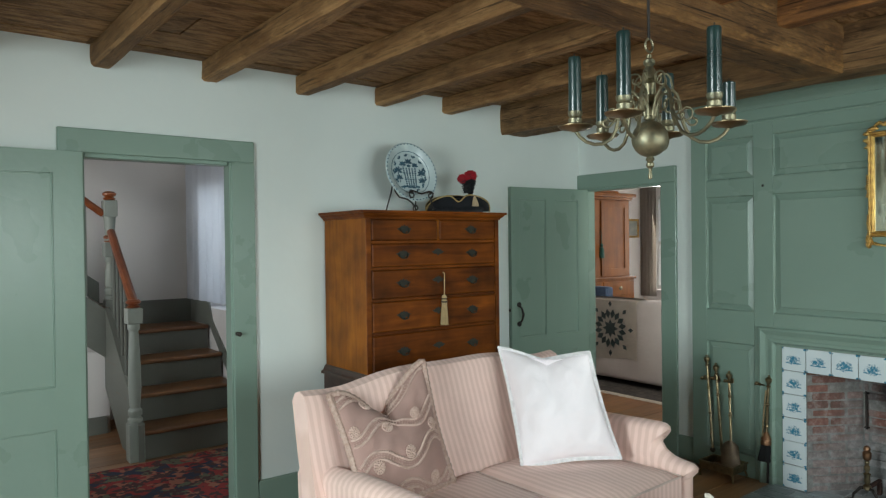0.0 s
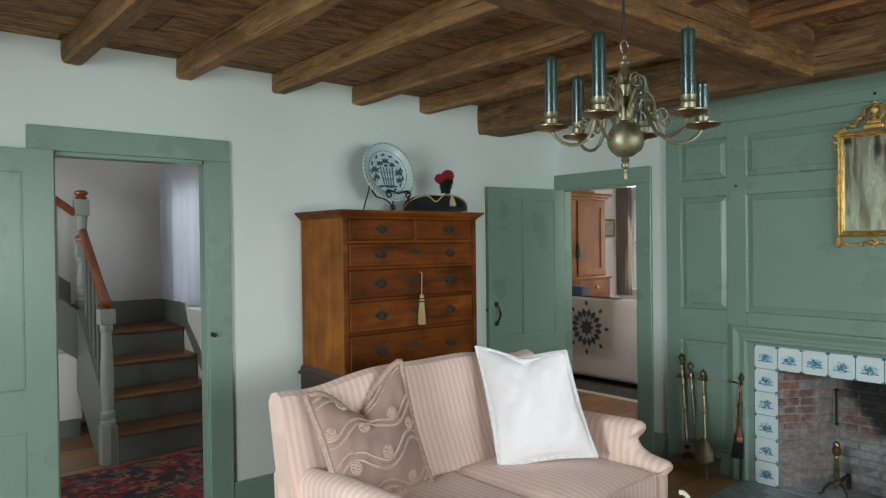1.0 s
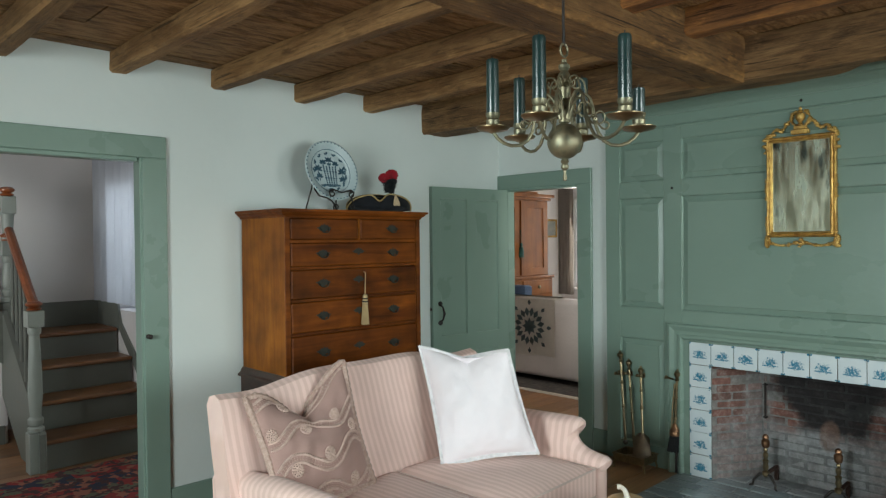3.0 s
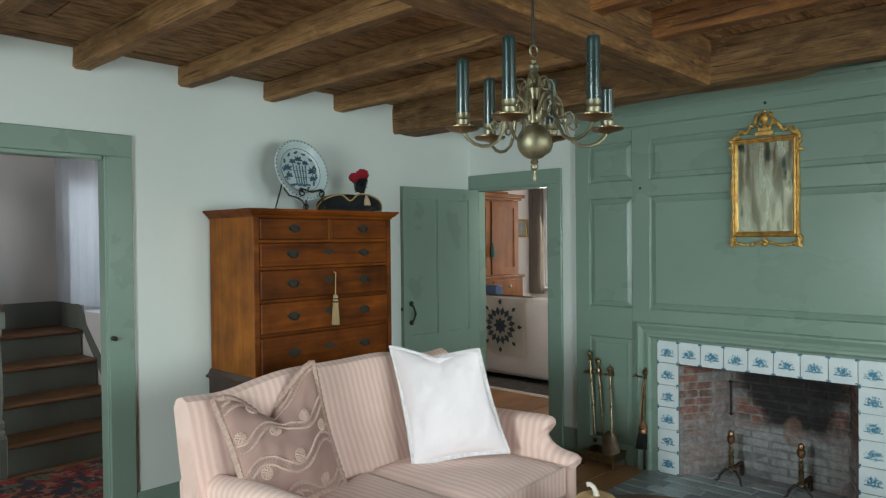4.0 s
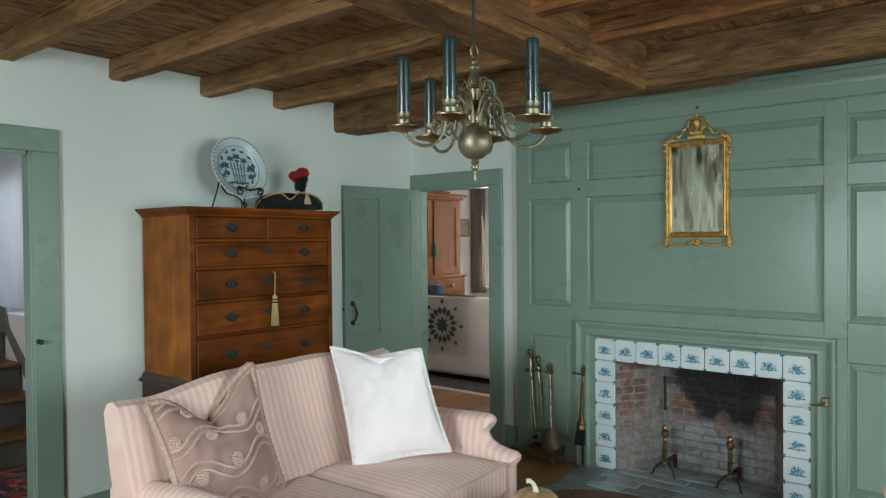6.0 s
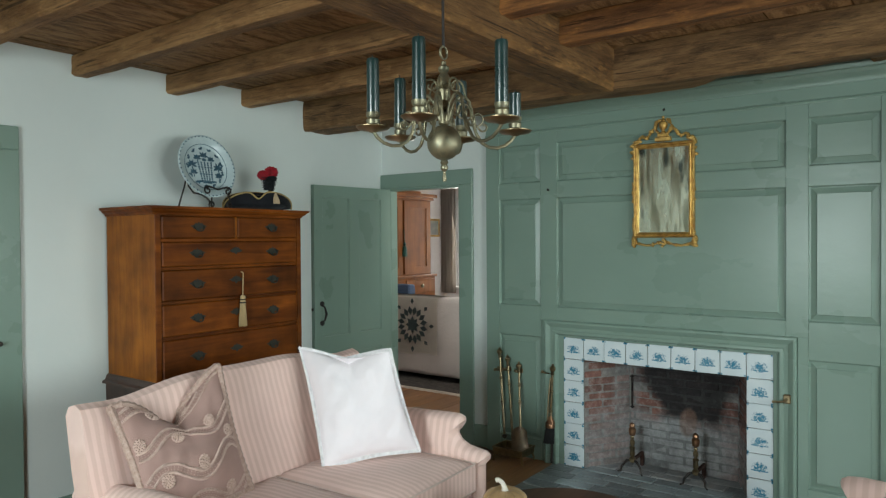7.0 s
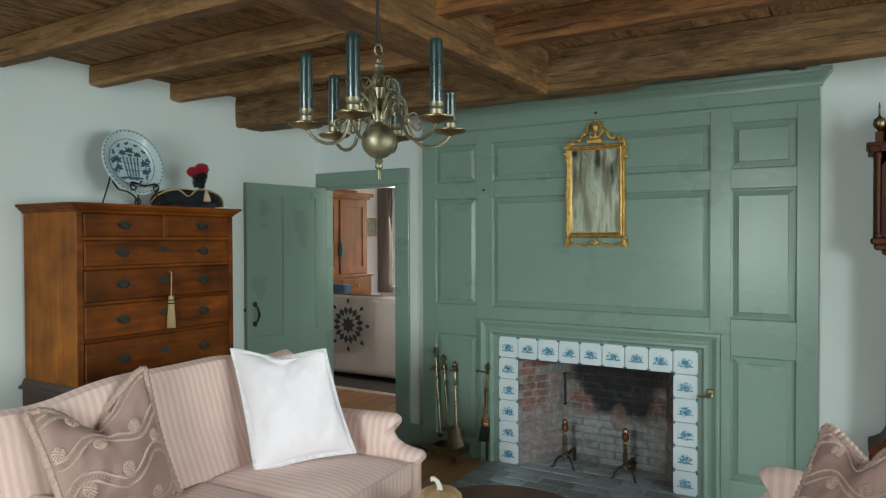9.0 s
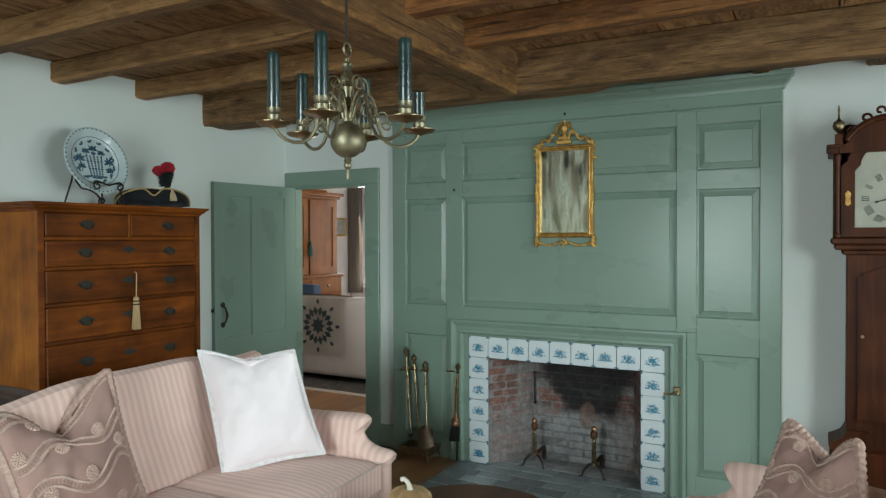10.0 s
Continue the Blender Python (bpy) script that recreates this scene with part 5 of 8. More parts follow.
sm = cob.modifiers.new("thickness", "SOLIDIFY")
sm.thickness = 0.002

# ---- the next room ----
R2X, R2Y = 7.32, 5.0
structure("wall_far_north", boxes((XB + 0.06, R2Y, 0, R2X, R2Y + 0.15, 2.6)), M["plaster_warm"], "white plaster wall of the next room", "wall")
structure("wall_far_east", boxes((R2X, 0, 0, R2X + 0.15, 3.9, 2.6), (R2X, 4.85, 0, R2X + 0.15, R2Y + 0.15, 2.6), (R2X, 3.9, 0, R2X + 0.15, 4.85, 0.80), (R2X, 3.9, 1.95, R2X + 0.15, 4.85, 2.6)),
          M["plaster_warm"], "white plaster wall with a window in the next room", "wall")
# unseen opening invented for the fill lamp of this room
structure("wall_far_south", boxes((XB + 0.06, -0.15, 0, 4.07, 0, 2.6), (4.97, -0.15, 0, R2X + 0.15, 0, 2.6), (4.07, -0.15, 0, 4.97, 0, 0.8), (4.07, -0.15, 1.95, 4.97, 0, 2.6)), M["plaster_warm"], "white plaster wall of the next room", "wall")
structure("ceiling_far", boxes((XB + 0.06, 0, 2.35, R2X, R2Y, 2.5)), M["plaster_warm"], "white ceiling of the next room", "ceiling")
structure("wall_hall_back", boxes((2.12, YA + 0.06, 0, 4.0, YA + 0.14, 2.6), (3.94, YA + 0.06, 0, 4.0, R2Y, 2.6)), M["plaster_warm"], "plaster partition between hall and next room", "wall")
for x0, x1, y0, y1 in ((WX, XB, WY, YA), (XB, R2X, 0.0, R2Y), (-0.9, 1.96, YA, HY1)):
    y = y0
    while y < y1:
        w = 0.236
        plank(x0, x1, y, min(w, y1 - y))
        y += w


def sash_window(name, label, m, w, h):
    """Frame, sill and twelve panes; local x across, z up, y through the wall."""
    root = tagged(new(name), label, "window", kind="structure")
    root.matrix_world = m
    part("window_frame", boxes((0, -0.03, 0, 0.04, 0.03, h), (w - 0.04, -0.03, 0, w, 0.03, h), (0.04, -0.03, 0, w - 0.04, 0.03, 0.05), (0.04, -0.03, h - 0.04, w - 0.04, 0.03, h), (0.04, -0.03, h / 2 - 0.02, w - 0.04, 0.03, h / 2 + 0.02)), M["white_paint"], root)
    b = bmesh.new()
    for i in (1, 2):
        box(b, w * i / 3 - 0.009, -0.015, 0.05, w * i / 3 + 0.009, 0.015, h - 0.04)
    for z in (h * 0.27, h * 0.76):
        box(b, 0.04, -0.014, z - 0.009, w - 0.04, 0.014, z + 0.009)
    part("glazing_bar", b, M["white_paint"], root)
    part("window_sill", boxes((-0.05, -0.14, -0.03, w + 0.05, -0.03, 0.0), bevel=0.005), M["white_paint"], root)
    return root


sash_window("window_1", "white twelve-pane sash window", pose(0.43, WY - 0.08, 0.80, 0, 0, 0) @ Matrix.Diagonal((1, -1, 1, 1)), 0.94, 1.24)
sash_window("window_2", "white twelve-pane sash window", pose(2.28, WY - 0.08, 0.80, 0, 0, 0) @ Matrix.Diagonal((1, -1, 1, 1)), 0.94, 1.24)
sash_window("window_3", "white twelve-pane sash window", pose(WX - 0.08, 0.28, 0.80, 0, 0, 90), 0.94, 1.24)
sash_window("window_4", "white sash window in the next room", pose(R2X + 0.08, 4.85, 0.80, 0, 0, -90), 0.95, 1.15)

# ---- tall chest against the north wall ----
chest = thing("tall_chest", (2.26, 2.885, 0), "tall cherry chest of drawers with dark brass pulls", "chest of drawers")
CX, CY = 2.26, 2.885


def chest_part(name, bm, mat, label="", smooth=False, parent=None):
    bmesh.ops.transform(bm, matrix=Matrix.Translation((-CX, -CY, 0)), verts=bm.verts)
    return part(name, bm, mat, parent or chest, label, smooth)


X0, X1, Y0, Y1 = 1.812, 2.716, 2.672, 3.098
# sides in the lighter tone, front in the darker: shading put into colour
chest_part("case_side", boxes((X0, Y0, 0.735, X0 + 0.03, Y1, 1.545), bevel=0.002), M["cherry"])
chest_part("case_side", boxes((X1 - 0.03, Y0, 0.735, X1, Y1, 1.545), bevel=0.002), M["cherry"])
chest_part("case_back", boxes((X0 + 0.03, Y0 + 0.06, 0.735, X1 - 0.03, Y1 - 0.002, 1.545)), M["cherry_shaded"])
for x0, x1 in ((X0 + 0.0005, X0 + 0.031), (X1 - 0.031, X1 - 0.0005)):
    chest_part("stile", boxes((x0, Y0 - 0.005, 0.737, x1, Y0 - 0.0002, 1.543), bevel=0.0015), M["cherry_shaded"])
rails_z = [1.542, 1.417, 1.281, 1.117, 0.947, 0.742]
for z in rails_z:
    chest_part("drawer_rail", boxes((X0 + 0.03, Y0 + 0.002, z - 0.007, X1 - 0.03, Y0 + 0.07, z + 0.007)), M["cherry_shaded"])
corn = [(0.0, 1.538), (0.006, 1.538), (0.010, 1.548), (0.022, 1.556), (0.028, 1.566), (0.036, 1.568), (0.038, 1.580), (0.0, 1.580)]
cb = bmesh.new()
rings = [[cb.verts.new((X0 - u, Y1, v)) for u, v in corn], [cb.verts.new((X0 - u, Y0 - u, v)) for u, v in corn], [cb.verts.new((X1 + u, Y0 - u, v)) for u, v in corn], [cb.verts.new((X1 + u, Y1, v)) for u, v in corn]]
for r0, r1 in zip(rings, rings[1:]):
    for k in range(len(corn)):
        cb.faces.new((r0[k], r0[(k + 1) % len(corn)], r1[(k + 1) % len(corn)], r1[k]))
chest_part("cornice", cb, M["cherry_shaded"])
chest_part("top_board", boxes((X0 - 0.003, Y0 - 0.003, 1.545, X1 + 0.003, Y1 - 0.001, 1.5795)), M["cherry_shaded"])


def bail_pull(x, z, parent):
    """A bat-wing back plate with a hanging bail, darkened with age."""
    half = ((0.0, 0.026), (0.007, 0.014), (0.017, 0.020), (0.024, 0.011), (0.047, 0.003), (0.034, -0.004), (0.026, -0.013), (0.013, -0.010), (0.005, -0.020))
    out = [(-u, v) for u, v in half[::-1]] + list(half[1:])
    out.insert(0, (0.0, -0.023))
    b = extrude_outline(out, 0.003, Matrix.Translation((x, Y0 - 0.008, z)) @ Matrix.Rotation(radians(90), 4, "X"))
    chest_part("pull_plate", b, M["pull"], "darkened brass plate with a bail", False, None).parent = parent
    t = tube([(x - 0.026, Y0 - 0.012, z + 0.002), (x - 0.026, Y0 - 0.020, z - 0.006), (x - 0.018, Y0 - 0.022, z - 0.018), (x, Y0 - 0.023, z - 0.022), (x + 0.018, Y0 - 0.022, z - 0.018), (x + 0.026, Y0 - 0.020, z - 0.006), (x + 0.026, Y0 - 0.012, z + 0.002)], 0.0032, 6)
    chest_part("bail", t, M["pull"], "", True).parent = parent


def drawer(x0, x1, z0, z1, pulls, lock=True):
    d = chest_part("drawer", boxes((x0 + 0.003, Y0 - 0.009, z0 + 0.002, x1 - 0.003, Y0 + 0.05, z1 - 0.002), bevel=0.005), M["cherry_shaded"])
    for px in pulls:
        bail_pull(px, (z0 + z1) / 2 + 0.004, d)
    if lock:
        half = ((0.0, 0.024), (0.006, 0.013), (0.015, 0.018), (0.022, 0.009), (0.042, 0.002), (0.022, -0.010), (0.010, -0.009), (0.004, -0.017))
        e = extrude_outline([(0.0, -0.02)] + [(-u, v) for u, v in half[::-1]] + list(half[1:]), 0.003, Matrix.Translation(((x0 + x1) / 2, Y0 - 0.008, (z0 + z1) / 2 + 0.012)) @ Matrix.Rotation(radians(90), 4, "X"))
        chest_part("escutcheon", e, M["pull"]).parent = d
    return d


xm = 2.272
drawer(X0 + 0.032, xm - 0.006, 1.424, 1.535, [2.045], False)
drawer(xm + 0.006, X1 - 0.032, 1.424, 1.535, [2.50], False)
chest_part("drawer_divider", boxes((xm - 0.006, Y0 - 0.002, 1.424, xm + 0.006, Y0 + 0.07, 1.535)), M["cherry"])
for a, b in zip(rails_z[1:], rails_z[2:]):
    drawer(X0 + 0.032, X1 - 0.032, b + 0.007, a - 0.007, [2.035, 2.505])
wm = [(0.0, 0.748), (0.004, 0.748), (0.012, 0.738), (0.018, 0.722), (0.032, 0.715), (0.034, 0.704), (0.0, 0.704)]
cb = bmesh.new()
rings = [[cb.verts.new((X0 - u, Y1, v)) for u, v in wm], [cb.verts.new((X0 - u, Y0 - u, v)) for u, v in wm], [cb.verts.new((X1 + u, Y0 - u, v)) for u, v in wm], [cb.verts.new((X1 + u, Y1, v)) for u, v in wm]]
for r0, r1 in zip(rings, rings[1:]):
    for k in range(len(wm)):
        cb.faces.new((r0[k], r0[(k + 1) % len(wm)], r1[(k + 1) % len(wm)], r1[k]))
chest_part("waist_moulding", cb, M["dark_base"])
chest_part("lower_case", boxes((X0 - 0.018, Y0 - 0.018, 0.12, X1 + 0.018, Y1 - 0.004, 0.706), bevel=0.003), M["dark_base"], "dark-stained lower case")
for sx in (X0 + 0.02, X1 - 0.02):
    for sy in (Y0 + 0.02, Y1 - 0.05):
        chest_part("foot", lathe([(0.022, 0), (0.036, 0.015), (0.036, 0.05), (0.02, 0.08), (0.03, 0.122)], 14, None, Matrix.Translation((sx, sy, 0))), M["dark_base"], "", True)

tas = thing("tassel", (2.289, 2.655, 0.965), "straw-coloured key tassel with dark bands hanging from the chest", "tassel")
part("cord", tube([(0, 0.0, 0.285), (0.004, -0.012, 0.28), (0.002, -0.012, 0.22), (0, -0.012, 0.155)], 0.003, 6), M["straw"], tas, "", True)
part("head", lathe([(0.004, 0.165), (0.013, 0.158), (0.015, 0.148), (0.010, 0.140), (0.016, 0.134), (0.016, 0.112), (0.013, 0.104)], 14, None, Matrix.Translation((0, -0.012, 0))), M["straw"], tas, "", True)
part("band", lathe([(0.0135, 0.121), (0.0172, 0.122), (0.0172, 0.129), (0.0135, 0.130)], 14, None, Matrix.Translation((0, -0.012, 0))), M["dark_thread"], tas, "dark thread band", True)
part("band", lathe([(0.010, 0.138), (0.0135, 0.139), (0.0135, 0.144), (0.010, 0.145)], 14, None, Matrix.Translation((0, -0.012, 0))), M["dark_thread"], tas, "dark thread band", True)
sb = bmesh.new()
for i in range(46):
    a = i * 2.399
    r = 0.013 * math.sqrt((i + 0.5) / 46)
    tube([(r * math.cos(a), -0.012 + r * math.sin(a), 0.11), (r * 1.35 * math.cos(a), -0.012 + r * 1.3 * math.sin(a), 0.06), (r * 1.75 * math.cos(a), -0.012 + r * 1.3 * math.sin(a), 0.004 * (i % 3))], 0.0022, 4, sb)
part("skirt", sb, M["straw"], tas, "", True)

# ---- plate on its stand ----
PC = Vector((2.247, 2.895, 1.806))
tilt = pose(PC.x, PC.y, PC.z, 90 - 15, 0, 0)          # local z looks out of the plate's face
plate = thing("delft_plate", PC, "blue and white plate leaning on an iron stand", "plate")
bm = lathe([(0.0, -0.004), (0.09, -0.006), (0.108, 0.002), (0.168, 0.020), (0.174, 0.022), (0.175, 0.025), (0.168, 0.027), (0.130, 0.013), (0.118, 0.004), (0.05, 0.002), (0.0, 0.002)], 64)
rot = tilt.to_3x3().to_4x4()
bmesh.ops.transform(bm, matrix=rot, verts=bm.verts)
part("dish", bm, M["plate"], plate, "", True)


def leaf_blob(bm, u, v, ang, ln, wd, lift):
    """A pointed leaf laid flat on the plate's face."""
    pts = [(0, 0), (ln * 0.3, wd * 0.5), (ln * 0.65, wd * 0.42), (ln, 0), (ln * 0.65, -wd * 0.42), (ln * 0.3, -wd * 0.5)]
    c, s = math.cos(ang), math.sin(ang)
    extrude_outline([(u + a * c - b * s, v + a * s + b * c) for a, b in pts], 0.0009, Matrix.Translation((0, 0, lift)), bm)


deco = bmesh.new()
for i in range(44):
    a = 2 * math.pi * i / 44
    lathe([(0.0042, 0.0), (0.0042, 0.0016), (0, 0.0018)], 6, deco, Matrix.Translation((0.166 * math.cos(a), 0.166 * math.sin(a), 0.0265)))
bmesh.ops.transform(deco, matrix=rot, verts=deco.verts)
part("rim_dots", deco, M["cobalt"], plate, "dark blue dots round the rim")
deco = bmesh.new()
rp = random.Random(8)
for i in range(-2, 3):                        # fluted vase, its ribs spreading upwards
    lo, hi = i * 0.0125, i * 0.0175
    for k in range(9):
        f0, f1 = k / 9, (k + 0.78) / 9
        c0, c1 = lo + (hi - lo) * f0, lo + (hi - lo) * f1
        w = 0.0036 if k % 3 else 0.0052
        extrude_outline([(c0 - w, -0.070 + 0.098 * f0), (c0 + w, -0.070 + 0.098 * f0), (c1 + w, -0.070 + 0.098 * f1), (c1 - w, -0.070 + 0.098 * f1)], 0.0012, Matrix.Translation((0, 0, 0.0027)), deco)
for x in (-0.048, -0.024, 0.0, 0.024):
    box(deco, x, -0.079 + abs(x + 0.012) * 0.16, 0.0026, x + 0.022, -0.070 + abs(x + 0.012) * 0.16, 0.0040)
for px, py, k, ln in ((0, 0.052, 5, 0.026), (-0.034, 0.040, 5, 0.022), (0.036, 0.036, 5, 0.022), (0.0, 0.030, 3, 0.018), (-0.068, 0.008, 6, 0.028), (0.068, -0.002, 6, 0.028), (-0.064, -0.030, 5, 0.022), (0.066, -0.040, 6, 0.022), (0.088, 0.016, 4, 0.018)):
    for j in range(k):
        leaf_blob(deco, px, py, math.pi / 2 + (j - (k - 1) / 2) * 0.75, ln * rp.uniform(0.85, 1.15), 0.011, 0.0028)
    leaf_blob(deco, px, py - 0.022, math.pi / 2, 0.024, 0.005, 0.0028)
bmesh.ops.transform(deco, matrix=rot @ Matrix.Diagonal((1.18, 1.18, 1, 1)), verts=deco.verts)
part("painted_vase", deco, M["cobalt"], plate, "blue painted vase of leaves")
deco = bmesh.new()
for i in range(13):                            # leaf sprays in the well's border
    a = 2 * math.pi * (i + 0.5) / 13
    for j in (-1, 0, 1):
        leaf_blob(deco, 0.110 * math.cos(a + j * 0.10), 0.110 * math.sin(a + j * 0.10), a + math.pi + j * 0.9 + math.pi * 0.5 * (j == 0), 0.018, 0.010, 0.0042)
tube([(0.128 * math.cos(2 * math.pi * i / 60), 0.128 * math.sin(2 * math.pi * i / 60), 0.0122) for i in range(61)], 0.0016, 5, deco)
bmesh.ops.transform(deco, matrix=rot, verts=deco.verts)
part("painted_sprays", deco, M["cobalt"], plate, "blue painted leaf sprays")


def scroll(cx, cz, r0, r1, a0, turns, y, n=26):
    return [(cx + (r0 + (r1 - r0) * i / n) * math.cos(a0 + turns * 2 * math.pi * i / n), y, cz + (r0 + (r1 - r0) * i / n) * math.sin(a0 + turns * 2 * math.pi * i / n)) for i in range(n + 1)]


stand = thing("plate_stand", (2.262, 2.85, 1.580), "black wrought-iron scrolled plate stand on the chest", "plate stand")
ZB = 1.582 - 1.580
for s in (-1, 1):
    part("leg", tube([(s * 0.105, 0.16, ZB + 0.003), (s * 0.085, 0.125, 0.13), (s * 0.07, 0.11, 0.26)], 0.0042, 8), M["iron"], stand, "", True)
    part("side_scroll", tube([(s * 0.115, 0.05, 0.15), (s * 0.125, 0.03, 0.12), (s * 0.11, 0.01, 0.085), (s * 0.082, -0.02, 0.075), (s * 0.07, -0.05, 0.055), (s * 0.055, -0.06, 0.03), (s * 0.05, -0.065, 0.006)], 0.005, 8), M["iron"], stand, "", True)
    part("foot_scroll", tube([(s * 0.052 + s * u, -0.065, v) for u, _, v in scroll(0.0, 0.022, 0.021, 0.006, -1.57, 1.2, 0)], 0.0042, 8), M["iron"], stand, "", True)
    part("rest_scroll", tube([(s * u, -0.045, v) for u, _, v in scroll(0.062, 0.098, 0.025, 0.006, 2.6, -1.3, 0)], 0.0042, 8), M["iron"], stand, "", True)
part("cross_bar", tube([(-0.085, -0.045, 0.108), (-0.045, -0.045, 0.118), (0, -0.045, 0.104), (0.045, -0.045, 0.118), (0.085, -0.045, 0.108)], 0.0042, 8), M["iron"], stand, "", True)
part("brace", tube([(-0.07, 0.11, 0.26), (0, 0.1, 0.22), (0.07, 0.11, 0.26)], 0.004, 8), M["iron"], stand, "", True)

# ---- cocked hat ----
hat = thing("tricorn_hat", (2.535, 2.85, 1.580), "black tricorn hat with gold braid and red plume", "hat")
bm = lathe([(0.095, 0.002), (0.10, 0.02), (0.092, 0.065), (0.07, 0.085), (0.0, 0.09)], 28)
bmesh.ops.transform(bm, matrix=Matrix.Diagonal((1.15, 0.72, 1, 1)), verts=bm.verts)
part("crown", bm, M["black_felt"], hat, "", True)
# the cocked brim: front and back flaps turned up against the crown, the front one dipping in the middle
bm = bmesh.new()
NB = 96
brim, gold = [], []
for i in range(NB):
    a = 2 * math.pi * i / NB
    c, sn = math.cos(a), math.sin(a)
    up = 0.012 + 0.098 * abs(sn) ** 0.75
    if sn < 0:
        up -= 0.042 * math.exp(-((c + 0.10) / 0.17) ** 2) + 0.004
    x, y = 0.192 * c, 0.088 * sn
    brim.append(((0.112 * c, 0.072 * sn, 0.005), (0.165 * c, 0.092 * sn, 0.006 + up * 0.35), (x, y, up)))
    gold.append((x, y * 1.03, up))
inner = [[bm.verts.new(p) for p in t] for t in brim]
for i in range(NB):
    a, b = inner[i], inner[(i + 1) % NB]
    for k in range(2):
        bm.faces.new((a[k], b[k], b[k + 1], a[k + 1]))
hb = part("brim", bm, M["black_felt"], hat, "", True)
hm = hb.modifiers.new("thickness", "SOLIDIFY")
hm.thickness = 0.004
part("braid", tube(gold + gold[:2], 0.0044, 6), M["gold_braid"], hat, "gold braid edging", True)
rf = random.Random(4)
pb = bmesh.new()
for i in range(320):                           # black feathers flare out of the cockade
    a, f = rf.uniform(0, 2 * math.pi), rf.random()
    d = Vector((math.cos(a), math.sin(a), 0))
    p = Vector((0.052, -0.062, 0.105 + 0.075 * f))
    ln = rf.uniform(0.026, 0.048) * (0.65 + 0.5 * f)
    tube([p, p + d * ln * 0.6 + Vector((0, 0, 0.012)), p + d * ln + Vector((-0.006, 0, 0.004))], [0.005, 0.0042, 0.001], 4, pb)
part("black_plume", pb, M["black_feather"], hat, "black feather plume", True)
pb = bmesh.new()
for cx, cz0, r in ((0.016, 0.198, 0.034), (0.062, 0.216, 0.040)):
    for i in range(420):
        d = Vector((rf.gauss(0, 1), rf.gauss(0, 1), rf.gauss(0, 1))).normalized()
        p = Vector((cx, -0.058, cz0))
        e = p + Vector((d.x, d.y * 0.8, d.z * 0.82)) * r * rf.uniform(0.85, 1.05)
        tube([p + d * r * 0.35, e], [0.0042, 0.0030], 4, pb)
part("red_plume", pb, M["red_feather"], hat, "red feather plume", True)
pb = bmesh.new()
for i in range(40):
    a = rf.uniform(0, 6.28)
    tube([(0.072, -0.098, 0.098), (0.074 + 0.012 * math.cos(a), -0.104 + 0.006 * math.sin(a), 0.066), (0.076 + 0.016 * math.cos(a), -0.106 + 0.008 * math.sin(a), 0.036 + rf.uniform(0, 0.012))], 0.004, 4, pb)
part("cockade", pb, M["buff"], hat, "buff cockade tassel", True)
hat.matrix_world = pose(2.545, 2.83, 1.580, 0, 0, -24)

# ---- sofas ----


def rolled(bm, bev, seg=3):
    bmesh.ops.bevel(bm, geom=[e for e in bm.edges if len(e.link_faces) == 2 and e.calc_face_angle(0) > 0.6], offset=bev, segments=seg, profile=0.6, affect="EDGES")
    return bm


